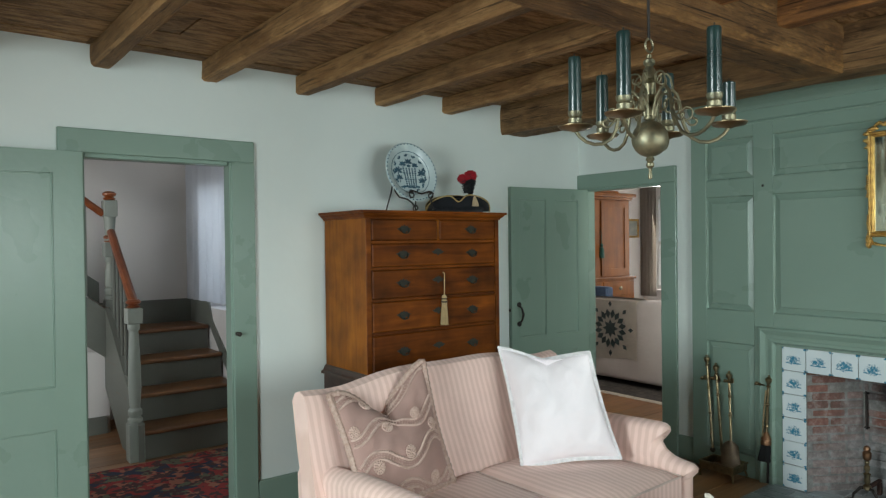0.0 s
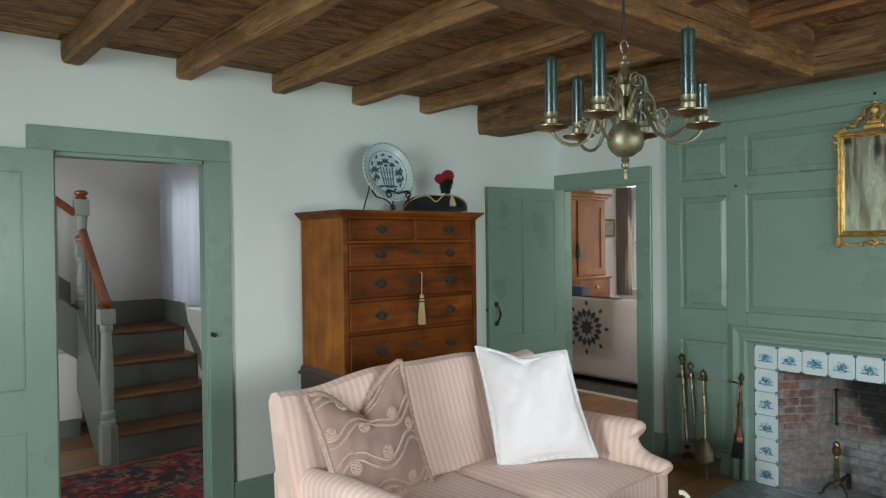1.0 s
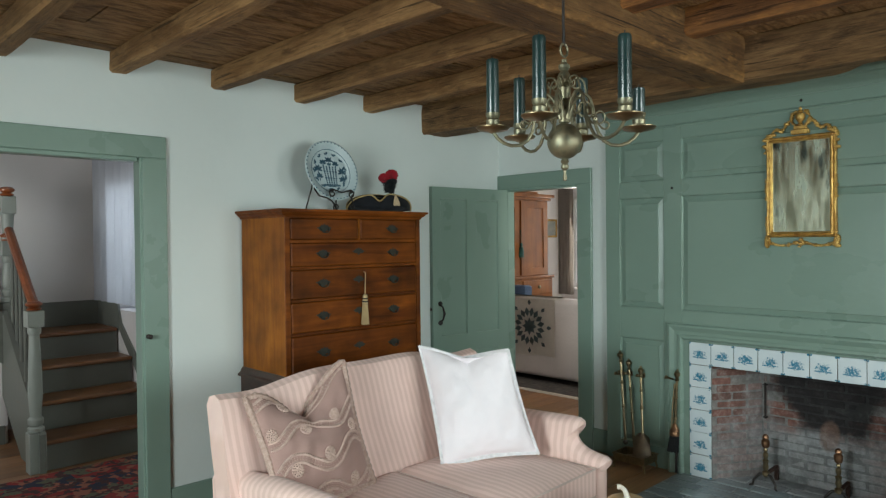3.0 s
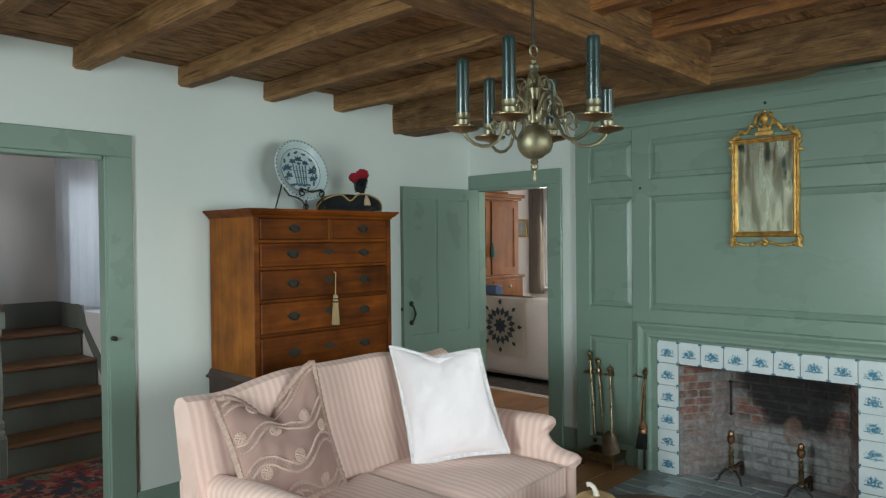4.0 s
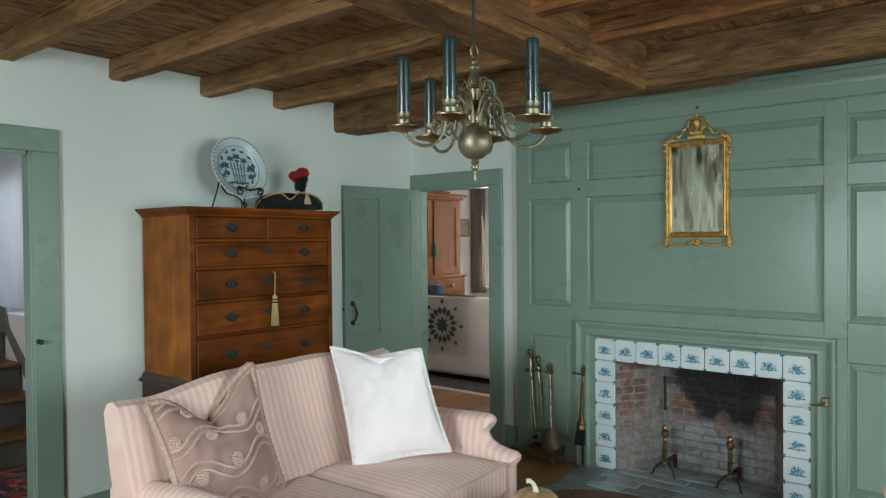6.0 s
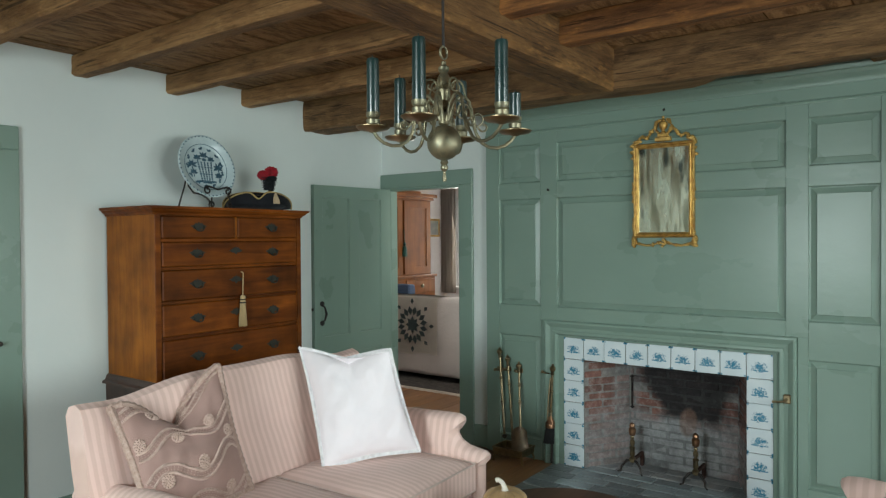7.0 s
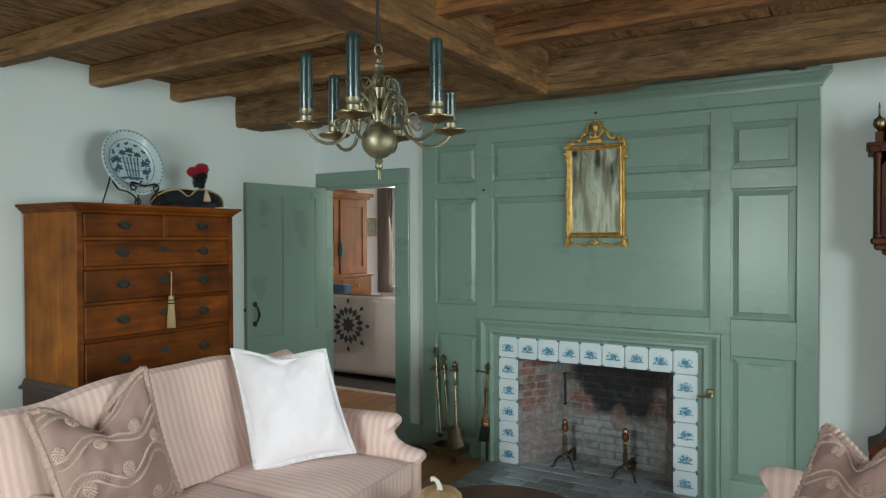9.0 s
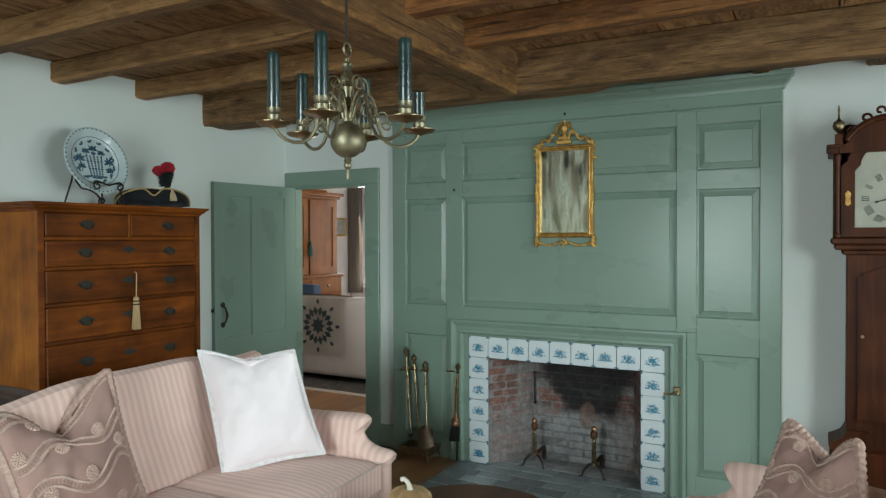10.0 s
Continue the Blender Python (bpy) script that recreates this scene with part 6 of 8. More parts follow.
def camel_sofa():
    """A small camel-back sofa; local x along its length from the middle, y towards its back, z up; 1.46 long."""
    so = thing("sofa", (0, 0, 0), "pink and cream striped camel-back sofa with two loose seat cushions", "sofa", "pair of facing sofas")
    H, F = 0.715, -0.50
    # back: a curved top line, leaning
    bm = bmesh.new()
    N, K = 40, 12
    top = []
    for i in range(N + 1):
        f = i / N
        x = -0.748 + 1.496 * f
        hump = 0.5 - 0.5 * math.cos(2 * math.pi * min(1, max(0, (f - 0.03) / 0.94)))
        zt = 0.818 + 0.068 * hump ** 0.85 - 0.012 * math.cos(4 * math.pi * f) + 0.032 * (math.exp(-(f / 0.10) ** 2) + math.exp(-((1 - f) / 0.10) ** 2))
        col = []
        prof = [(0.125, 0.36), (0.165, 0.45), (0.235, 0.60), (0.30, zt - 0.045), (0.320, zt - 0.014), (0.360, zt), (0.395, zt - 0.012), (0.410, zt - 0.045), (0.335, 0.60), (0.255, 0.42), (0.235, 0.14), (0.125, 0.14)]
        for y, z in prof:
            soft = 0.012 * math.sin(math.pi * f) if y < 0.26 else 0
            col.append(bm.verts.new((x * (1.0 if x > 0 else 0.980 + 0.055 * min(1, (0.85 - z) / 0.4)), y - soft, z)))
        top.append(col)
    for a, b in zip(top, top[1:]):
        for k in range(K):
            bm.faces.new((a[k], a[(k + 1) % K], b[(k + 1) % K], b[k]))
    bm.faces.new(top[0])
    bm.faces.new(top[-1][::-1])
    part("backrest", bm, M["sofa_back"], so, "", True)
    # arms: side outline swept in front, with a rolled top
    side = [(0.40, 0.14), (F + 0.015, 0.14), (F + 0.015, 0.385), (F - 0.008, 0.410), (F - 0.012, 0.430), (F + 0.006, 0.445), (F + 0.05, 0.450), (F + 0.10, 0.461), (F + 0.138, 0.482), (F + 0.158, 0.508), (F + 0.158, 0.530), (F + 0.138, 0.547), (F + 0.128, 0.564), (F + 0.132, 0.578), (F + 0.152, 0.589), (F + 0.19, 0.592), (0.0, 0.582), (0.20, 0.560), (0.40, 0.540)]
    for s in (-1, 1):
        bm = bmesh.new()
        xi, xo = s * (H - 0.115), s * H
        rings = []
        for x, grow in ((xi, -0.026), (xi + s * 0.010, -0.010), (xi + s * 0.028, 0.0), ((xi + xo) / 2, 0.007), (xo - s * 0.030, 0.0), (xo - s * 0.010, -0.014), (xo, -0.034)):
            ring = []
            for y, z in side:
                roll = 0.0
                if z > 0.5:
                    roll = s * 0.022 * (z - 0.5) / 0.09
                ring.append(bm.verts.new((x + roll + s * 0.012 * (0.40 - y) / 0.9, y - (grow if y < -0.2 else 0), z + (grow if z > 0.42 else 0))))
            rings.append(ring)
        n = len(side)
        for a, b in zip(rings, rings[1:]):
            for k in range(n):
                bm.faces.new((a[k], a[(k + 1) % n], b[(k + 1) % n], b[k]))
        bm.faces.new(rings[0])
        bm.faces.new(rings[-1][::-1])
        arm = part("arm", bm, M["sofa_arm"], so, "", True)
    part("seat_frame", boxes((-H + 0.11, F + 0.03, 0.14, H - 0.11, 0.14, 0.285), bevel=0.012), M["sofa_back"], so)
    for s in (-1, 1):
        x0, x1 = sorted((s * 0.002, s * (H - 0.118)))
        bm = bmesh.new()
        NX, NY = 16, 16
        y0, y1, zb, zt = F + 0.012, 0.155, 0.287, 0.418
        lv = []
        for i in range(NX + 1):
            rowv = []
            for j in range(NY + 1):
                u, v = i / NX, j / NY
                e = min(u, 1 - u, v, 1 - v)
                puff = 0.022 * (1 - (1 - min(1, e / 0.35)) ** 2) - 0.010 * (1 - min(1, e / 0.05)) ** 2
                wr = (0.005 * noise.noise(Vector((u * 4 + s * 7, v * 5, 2.0))) + 0.003 * noise.noise(Vector((u * 3 + v * 9, v * 3 + s, 5.0)))) * min(1, e / 0.1)
                rowv.append((x0 + (x1 - x0) * u, y0 + (y1 - y0) * v, puff + wr))
            lv.append(rowv)
        up = [[bm.verts.new((x, y, zt + p)) for x, y, p in r] for r in lv]
        dn = [[bm.verts.new((x, y, zb - p * 0.4)) for x, y, p in r] for r in lv]
        for g, flip in ((up, False), (dn, True)):
            for i in range(NX):
                for j in range(NY):
                    q = (g[i][j], g[i + 1][j], g[i + 1][j + 1], g[i][j + 1])
                    bm.faces.new(q[::-1] if flip else q)
        edge = [(i, 0) for i in range(NX)] + [(NX, j) for j in range(NY)] + [(i, NY) for i in range(NX, 0, -1)] + [(0, j) for j in range(NY, 0, -1)]
        for (a, b), (c, d) in zip(edge, edge[1:] + edge[:1]):
            bm.faces.new((dn[a][b], dn[c][d], up[c][d], up[a][b]))
        cu = part("seat_cushion", bm, M["sofa_back"], so, "", True)
        for z, k in ((zt, 1), (zb, -1)):
            c = 0.006
            pp = [(x0 + c, y0 - 0.002, z - 0.006 * k), (x1 - c, y0 - 0.002, z - 0.006 * k), (x1 + 0.001, y0 + c, z - 0.006 * k), (x1 + 0.001, y1 - c, z - 0.006 * k), (x1 - c, y1, z - 0.006 * k), (x0 + c, y1, z - 0.006 * k), (x0 - 0.001, y1 - c, z - 0.006 * k), (x0 - 0.001, y0 + c, z - 0.006 * k), (x0 + c, y0 - 0.002, z - 0.006 * k)]
            part("piping", tube(pp, 0.0045, 6), M["sofa_plain"], cu, "", True)
    for sx in (-H + 0.06, H - 0.06):
        for sy in (F + 0.06, 0.31):
            part("leg", boxes((sx - 0.022, sy - 0.022, 0, sx + 0.022, sy + 0.022, 0.145), bevel=0.004), M["dark_base"], so, "dark wooden leg")
    return so


sofa = camel_sofa()
SX, SY = 1.938, 1.835
sofa.matrix_world = pose(SX, SY, 0, 0, 0, 2.5)
copy_thing(sofa, pose(3.95 - SX, 1.425 - SY, 0, 0, 0, 180))


def pillow_surface(corners, normal, bulge):
    """A cushion's two faces: the bilinear patch of its corners, swollen along its normal, its edges drawn in between the corners."""
    tl, tr, br, bl = [Vector(c) for c in corners]
    nrm = Vector(normal).normalized()
    mid = (tl + tr + br + bl) / 4

    def at(u, v, side):
        p = (tl * (1 - u) + tr * u) * (1 - v) + (bl * (1 - u) + br * u) * v
        pinch = 0.075 * (math.sin(math.pi * u) * (abs(2 * v - 1) ** 3) + math.sin(math.pi * v) * (abs(2 * u - 1) ** 3))
        p = p + (mid - p) * pinch
        e = (math.sin(math.pi * u) * math.sin(math.pi * v))
        w = max(0.0, e) ** 0.55 * bulge
        w += (0.014 * noise.noise(Vector((u * 3.1 + tl.x, v * 3.7, side * 2.0))) + 0.006 * noise.noise(Vector((u * 11 + v * 5, v * 9 + tl.x, side * 3.0)))
              + 0.010 * noise.noise(Vector((u * 5.5 + v * 4.2 + tl.x * 3, v * 2.4 - u * 1.6, side * 4.0)))) * min(1, e * 3)
        return p + nrm * side * w
    return at, nrm


def throw_pillow(label, corners, normal, bulge, mat, trim, trim_mat, dent=None):
    c = sum((Vector(k) for k in corners), Vector()) / 4
    low = min(k[2] for k in corners)
    root = thing("throw_pillow", (c.x, c.y, low), label, "pillow")
    at, nrm = pillow_surface(corners, normal, bulge)
    base = Vector((c.x, c.y, low))

    def pt(u, v, side):
        p = at(u, v, side)
        if dent:
            sag = max(0.0, 1 - abs(u - 0.52) / 0.44) ** 1.35 * max(0.0, 1 - v / 0.62) ** 1.6
            p = p + Vector((0, 0, -dent * sag)) - nrm * side * bulge * 0.55 * sag
        return p - base
    N = 44
    bm = bmesh.new()
    g = {}
    for side in (1, -1):
        for i in range(N + 1):
            for j in range(N + 1):
                rim = i in (0, N) or j in (0, N)
                if rim and side == -1:
                    g[(side, i, j)] = g[(1, i, j)]
                else:
                    g[(side, i, j)] = bm.verts.new(pt(i / N, j / N, side))
        for i in range(N):
            for j in range(N):
                bm.faces.new((g[(side, i, j)], g[(side, i + 1, j)], g[(side, i + 1, j + 1)], g[(side, i, j + 1)]))
    cover = part("cover", bm, mat, root, "", True)
    rim = [pt(k / 40, 0, 1) for k in range(40)] + [pt(1, k / 40, 1) for k in range(40)] + [pt(1 - k / 40, 1, 1) for k in range(40)] + [pt(0, 1 - k / 40, 1) for k in range(41)]
    tb = bmesh.new()
    if trim == "braid":
        tube([p + nrm * 0.002 for p in rim], [0.0125 + 0.004 * (k % 2) for k in range(len(rim))], 7, tb)
        for k in range(0, len(rim) - 1):
            p, q = rim[k], rim[k + 1]
            for h in (0.25, 0.75):
                m = p.lerp(q, h)
                w = (q - p).normalized()
                o = (m - (c - base))
                o = (o - nrm * o.dot(nrm)).normalized()
                tube([m - w * 0.003 + nrm * 0.006, m + o * 0.012 + nrm * 0.002], 0.0026, 4, tb)
    else:
        for k in range(len(rim) - 1):
            p, q = rim[k], rim[k + 1]
            o = p - (c - base)
            o = (o - nrm * o.dot(nrm)).normalized()
            m = p.lerp(q, 0.5)
            d = (q - p)
            tube([p, p + o * 0.010 - d * 0.15, m + o * 0.016, q + o * 0.010 + d * 0.15, q], 0.0027, 5, tb)
            tube([m + o * 0.006 - d * 0.3, m + o * 0.011, m + o * 0.006 + d * 0.3], 0.0042, 5, tb)
        tube(rim, 0.0035, 6, tb)
    part("trim", tb, trim_mat, root, "", True)
    return root, cover, pt, nrm


def embroider(cover, pt, nrm, rows):
    """Cream stitches in wavy double bands, and round roses between them."""
    bm = bmesh.new()

    def stitch(u, v, du, dv, r=0.0034):
        if 0.03 < u < 0.97 and 0.03 < v < 0.97:
            a, b = pt(u - du, v - dv, 1), pt(u + du, v + dv, 1)
            tube([a + nrm * 0.0012, (a + b) / 2 + nrm * 0.0042, b + nrm * 0.0012], [r * 0.5, r, r * 0.5], 5, bm)
    for v0, amp, ph in rows:
        n = 84
        for k in range(n):
            u = k / n
            v = v0 + amp * math.sin(2 * math.pi * (u * 1.55 + ph))
            sl = amp * 2 * math.pi * 1.55 * math.cos(2 * math.pi * (u * 1.55 + ph))
            q = math.hypot(1, sl)
            nx, ny = -sl / q, 1 / q
            for off in (-0.030, 0.030):
                stitch(u + nx * off, v + ny * off, nx * 0.012, ny * 0.012, 0.0042)
            if k % 2 == 0:
                stitch(u + nx * -0.009, v + ny * -0.009, 0.004 / q, 0.004 * sl / q, 0.002)
                stitch(u + nx * 0.009, v + ny * 0.009, 0.004 / q, 0.004 * sl / q, 0.002)
        for k in range(3):
            u = (0.16 + k * 0.645 / 2 - ph * 0.645) % 1.0
            v = v0 + amp * math.sin(2 * math.pi * (u * 1.55 + ph)) + (0.085 if k % 2 else -0.085)
            for rr, m, fat in ((0.010, 4, 0.0055), (0.027, 8, 0.0068), (0.043, 13, 0.0062)):
                for j in range(m):
                    a = 2 * math.pi * j / m + rr * 50
                    stitch(u + rr * math.cos(a), v + rr * math.sin(a), -0.010 * math.sin(a) + 0.004 * math.cos(a), 0.010 * math.cos(a) + 0.004 * math.sin(a), fat)
    part("embroidery", bm, M["cream_thread"], cover, "cream embroidered vines and roses", True)


WAVES = [(0.06, 0.05, 0.30), (0.36, 0.075, 0.12), (0.66, 0.075, 0.42), (0.93, 0.06, 0.05)]
throw_pillow("white linen throw pillow with a lace edge leaning on the sofa", [(2.205, 2.115, 0.905), (2.345, 1.69, 0.915), (2.440, 1.602, 0.462), (2.085, 1.842, 0.432)], (-0.55, -0.75, 0.35), 0.090, M["white_cloth"], "lace", M["lace"], 0.020)
_, cov, f, nn = throw_pillow("mauve throw pillow with cream embroidered vines and braided edge", [(1.275, 2.085, 0.822), (1.722, 2.075, 0.905), (1.738, 1.893, 0.430), (1.245, 1.760, 0.425)], (-0.22, -0.88, 0.42), 0.085, M["mauve_cloth"], "braid", M["braid"], 0.145)
embroider(cov, f, nn, WAVES)
_, cov, f, nn = throw_pillow("mauve throw pillow with cream embroidery on the far sofa", [(2.520, -0.250, 0.808), (2.335, -0.440, 0.812), (2.28, -0.490, 0.425), (2.44, -0.105, 0.425)], (-0.80, 0.50, 0.30), 0.085, M["mauve_cloth"], "braid", M["braid"], 0.075)
embroider(cov, f, nn, WAVES)

# ---- chandelier ----
CH = Vector((1.313, 0.633, 0))
chan = thing("chandelier", (CH.x, CH.y, 1.548), "aged brass six-armed chandelier with dark green candles", "chandelier")
S = 1.316e-3
Z0 = 1.642 - 1.548                       # the ball's centre over the pendant's tip


def cz(px):
    return Z0 + (248 - px) * S


body = [(0.0, cz(318)), (0.004, cz(317)), (0.0055, cz(312)), (0.003, cz(305)), (0.0035, cz(300)), (0.009, cz(295)), (0.009, cz(290)), (0.006, cz(288)), (0.010, cz(284))]
for k in range(-8, 9):
    a = radians(k * 10)
    body.append((0.0405 * math.cos(a), Z0 + 0.0415 * math.sin(a)))
body += [(0.013, cz(215)), (0.013, cz(211)), (0.010, cz(208)), (0.013, cz(202)), (0.013, cz(195)), (0.008, cz(190)), (0.015, cz(186)), (0.015, cz(176)), (0.009, cz(173)), (0.012, cz(160)), (0.014, cz(154)), (0.008, cz(150)), (0.016, cz(146)), (0.0165, cz(140)), (0.013, cz(130)), (0.008, cz(124)), (0.013, cz(119)), (0.013, cz(114)), (0.006, cz(110)), (0.006, cz(104)), (0.0, cz(103))]
part("baluster", lathe(body, 32), M["brass"], chan, "", True)
part("ring", tube([(0.0135 * math.cos(a), 0, cz(88) + 0.0145 * math.sin(a)) for a in [i * math.pi / 12 for i in range(25)]], 0.0028, 8), M["brass"], chan, "", True)
part("hanging_rod", tube([(0, 0, cz(78)), (0, 0.001, cz(40)), (0, 0, 2.325 - 1.548)], 0.0034, 8), M["iron"], chan, "dark hanging rod", True)
part("ceiling_hook", lathe([(0.0, 0.0), (0.018, 0.0), (0.02, -0.006), (0.006, -0.018), (0.0, -0.02)], 14, None, Matrix.Translation((0, 0, 2.325 - 1.548))), M["brass_dull"], chan, "", True)
to_cam, right = Vector((-0.806, -0.592, 0)), Vector((0.592, -0.806, 0))
ZP = 0.119
for ang, R, tall in ((-17, 0.182, 1.08), (41, 0.188, 1.10), (102, 0.175, 0.52), (164, 0.168, 0.95), (221, 0.168, 0.95), (282, 0.167, 1.02)):
    a = radians(ang)
    g = R / 0.168                        # hand-made arms, each a little different in reach
    d = to_cam * math.cos(a) + right * math.sin(a)

    def q(r, z):
        return (d.x * r, d.y * r, z)
    arm = part("arm", tube([q(0.008, 0.140), q(0.014, 0.165), q(0.024, 0.188), q(0.037, 0.202), q(0.051, 0.203), q(0.061, 0.192), q(0.067, 0.170), q(0.070, 0.142), q(0.076 * g, 0.115), q(0.088 * g, 0.095), q(0.106 * g, 0.085), q(0.125 * g, 0.084), q(0.143 * g, 0.090), q(0.157 * g, 0.101), q(0.165 * g, 0.112), q(R, ZP)], [0.0041] * 15 + [0.0055], 8), M["brass"], chan, "", True)
    sc = [q(0.046 + 0.020 * math.cos(t) * (1 - 0.22 * i / 5), 0.166 + 0.024 * math.sin(t) * (1 - 0.22 * i / 5)) for i, t in [(i, -0.2 + i * 0.5) for i in range(15)]]
    part("scroll", tube([q(0.069, 0.140)] + sc, [0.0026] * 16, 7), M["brass"], arm, "", True)
    sc = [q(0.083 + 0.012 * math.cos(t), 0.150 + 0.014 * math.sin(t)) for t in [3.4 - i * 0.42 for i in range(13)]]
    part("scroll", tube([q(0.078, 0.112), q(0.070, 0.135)] + sc, 0.0022, 7), M["brass"], arm, "", True)
    sc = [q(0.030 + (0.017 - 0.0009 * i) * math.cos(0.3 + 0.55 * i), 0.226 + (0.017 - 0.0009 * i) * math.sin(0.3 + 0.55 * i)) for i in range(13)]
    part("scroll", tube([q(0.052, 0.203), q(0.050, 0.215)] + sc, 0.0022, 7), M["brass"], arm, "", True)
    sc = [q(0.096 + (0.012 - 0.0007 * i) * math.cos(3.5 + 0.5 * i), 0.133 + (0.012 - 0.0007 * i) * math.sin(3.5 + 0.5 * i)) for i in range(10)]
    part("scroll", tube([q(0.071, 0.150), q(0.078, 0.136)] + sc, [0.0026] * 11 + [0.004], 7), M["brass"], arm, "", True)
    T = Matrix.Translation(q(R, ZP))
    part("drip_pan", lathe([(0.006, -0.006), (0.012, -0.003), (0.034, 0.001), (0.0395, 0.006), (0.0395, 0.008), (0.033, 0.004), (0.010, 0.002), (0.0, 0.002)], 28, None, T), M["brass_dull"], arm, "dark brass drip pan", True)
    part("candle_cup", lathe([(0.008, 0.002), (0.013, 0.004), (0.009, 0.008), (0.0145, 0.014), (0.0155, 0.024), (0.0125, 0.028), (0.0155, 0.032), (0.0165, 0.040), (0.0140, 0.041), (0.0135, 0.030), (0, 0.030)], 22, None, T), M["brass"], arm, "", True)
    cnd = part("candle", lathe([(0.0142, 0.030), (0.0148, 0.034), (0.0142, 0.030 + 0.118 * tall), (0.0147, 0.030 + 0.126 * tall), (0.013, 0.030 + 0.131 * tall), (0.006, 0.030 + 0.1325 * tall), (0.0, 0.030 + 0.132 * tall)], 20, None, T), M["candle"], arm, "dark green candle", True)
    part("wick", tube([q(R, ZP + 0.029 + 0.132 * tall), q(R + 0.001, ZP + 0.038 + 0.132 * tall)], 0.0012, 5), M["dark_thread"], arm, "", True)

# ---- gilt looking glass ----
glass = thing("gilt_mirror", (XP, 0.972, 1.398), "gilt carved looking glass with foxed silvering and an urn crest", "mirror")
def mp(y, z, x=0.0):
    return (-x, y, z)


part("backboard", boxes((-0.006, -0.165, 0.02, -0.001, 0.165, 0.56)), M["dark_base"], glass)
part("glass", boxes((-0.012, -0.148, 0.04, -0.007, 0.148, 0.55)), M["mirror"], glass, "foxed old mirror glass")
fr = [(0.0, 0.0), (0.018, 0.0), (0.026, 0.006), (0.022, 0.014), (0.028, 0.020), (0.024, 0.028), (0.013, 0.031), (0.0, 0.031)]
corners = [(0.172, 0.016, -1, 1), (0.172, 0.572, -1, -1), (-0.172, 0.572, 1, -1), (-0.172, 0.016, 1, 1), (0.172, 0.016, -1, 1)]
fb = bmesh.new()
rings = [[fb.verts.new((-u, y + sy * v, z + sz * v)) for u, v in fr] for y, z, sy, sz in corners]
for r0, r1 in zip(rings, rings[1:]):
    for k in range(len(fr)):
        fb.faces.new((r0[k], r0[(k + 1) % len(fr)], r1[(k + 1) % len(fr)], r1[k]))
part("frame", fb, M["gilt"], glass)
rg = random.Random(9)


def carved(points, r, jig=0.35):
    """Leafy carving: a rope of small swelling lumps."""
    bm = bmesh.new()
    for i, p in enumerate(points):
        s = r * rg.uniform(1 - jig, 1 + jig)
        bmesh.ops.create_icosphere(bm, subdivisions=1, radius=1.0, matrix=Matrix.Translation(p) @ Matrix.Rotation(rg.uniform(0, 3), 4, "X") @ Matrix.Diagonal((s * 0.8, s * 1.25, s * 0.8, 1)))
    return bm


for s in (1, -1):
    part("crest_garland", carved([mp(s * (0.045 + 0.125 * t), 0.66 - 0.075 * t ** 0.6 + 0.012 * math.sin(t * 12), 0.012) for t in [i / 16 for i in range(17)]], 0.011), M["gilt"], glass, "", True)
    part("corner_leaf", carved([mp(s * (0.17 + 0.008 * math.sin(i * 2.0)), 0.575 - i * 0.012, 0.018) for i in range(9)] + [mp(s * (0.165 - i * 0.01), 0.588, 0.016) for i in range(4)], 0.012), M["gilt"], glass, "", True)
    part("side_carving", carved([mp(s * 0.172, 0.34 - i * 0.011, 0.02) for i in range(11)], 0.008), M["gilt"], glass, "", True)
    part("lower_carving", carved([mp(s * 0.172, 0.13 - i * 0.012, 0.02) for i in range(9)], 0.007), M["gilt"], glass, "", True)
    part("foot_leaf", carved([mp(s * (0.176 - 0.010 * abs(math.sin(i))), 0.02 - i * 0.008, 0.014) for i in range(7)], 0.013), M["gilt"], glass, "", True)
    part("apron_garland", carved([mp(s * (0.02 + 0.145 * t), -0.012 - 0.018 * math.sin(math.pi * t), 0.010) for t in [i / 14 for i in range(15)]], 0.009), M["gilt"], glass, "", True)
part("apron_drop", carved([mp(rg.uniform(-0.012, 0.012), 0.004 - i * 0.008, 0.012) for i in range(6)], 0.012), M["gilt"], glass, "", True)
urn = lathe([(0.014, 0.625), (0.014, 0.632), (0.007, 0.64), (0.020, 0.658), (0.025, 0.675), (0.020, 0.69), (0.010, 0.696), (0.014, 0.702), (0.006, 0.712), (0.008, 0.722), (0.0, 0.73)], 18, None, Matrix.Translation((-0.014, 0, 0)))
part("crest_urn", urn, M["gilt"], glass, "carved gilt urn", True)
part("crest_plinth", boxes((-0.028, -0.045, 0.578, -0.001, 0.045, 0.605), (-0.024, -0.032, 0.605, -0.003, 0.032, 0.627), bevel=0.004), M["gilt"], glass)
for s in (1, -1):
    part("crest_wreath", carved([mp(s * 0.045 * math.sin(t), 0.665 + 0.045 * math.cos(t), 0.010) for t in [0.5 + i * 0.33 for i in range(7)]], 0.011), M["gilt"], glass, "", True)

glass.scale = (1, 1, 0.964)

# ---- hearth tools ----


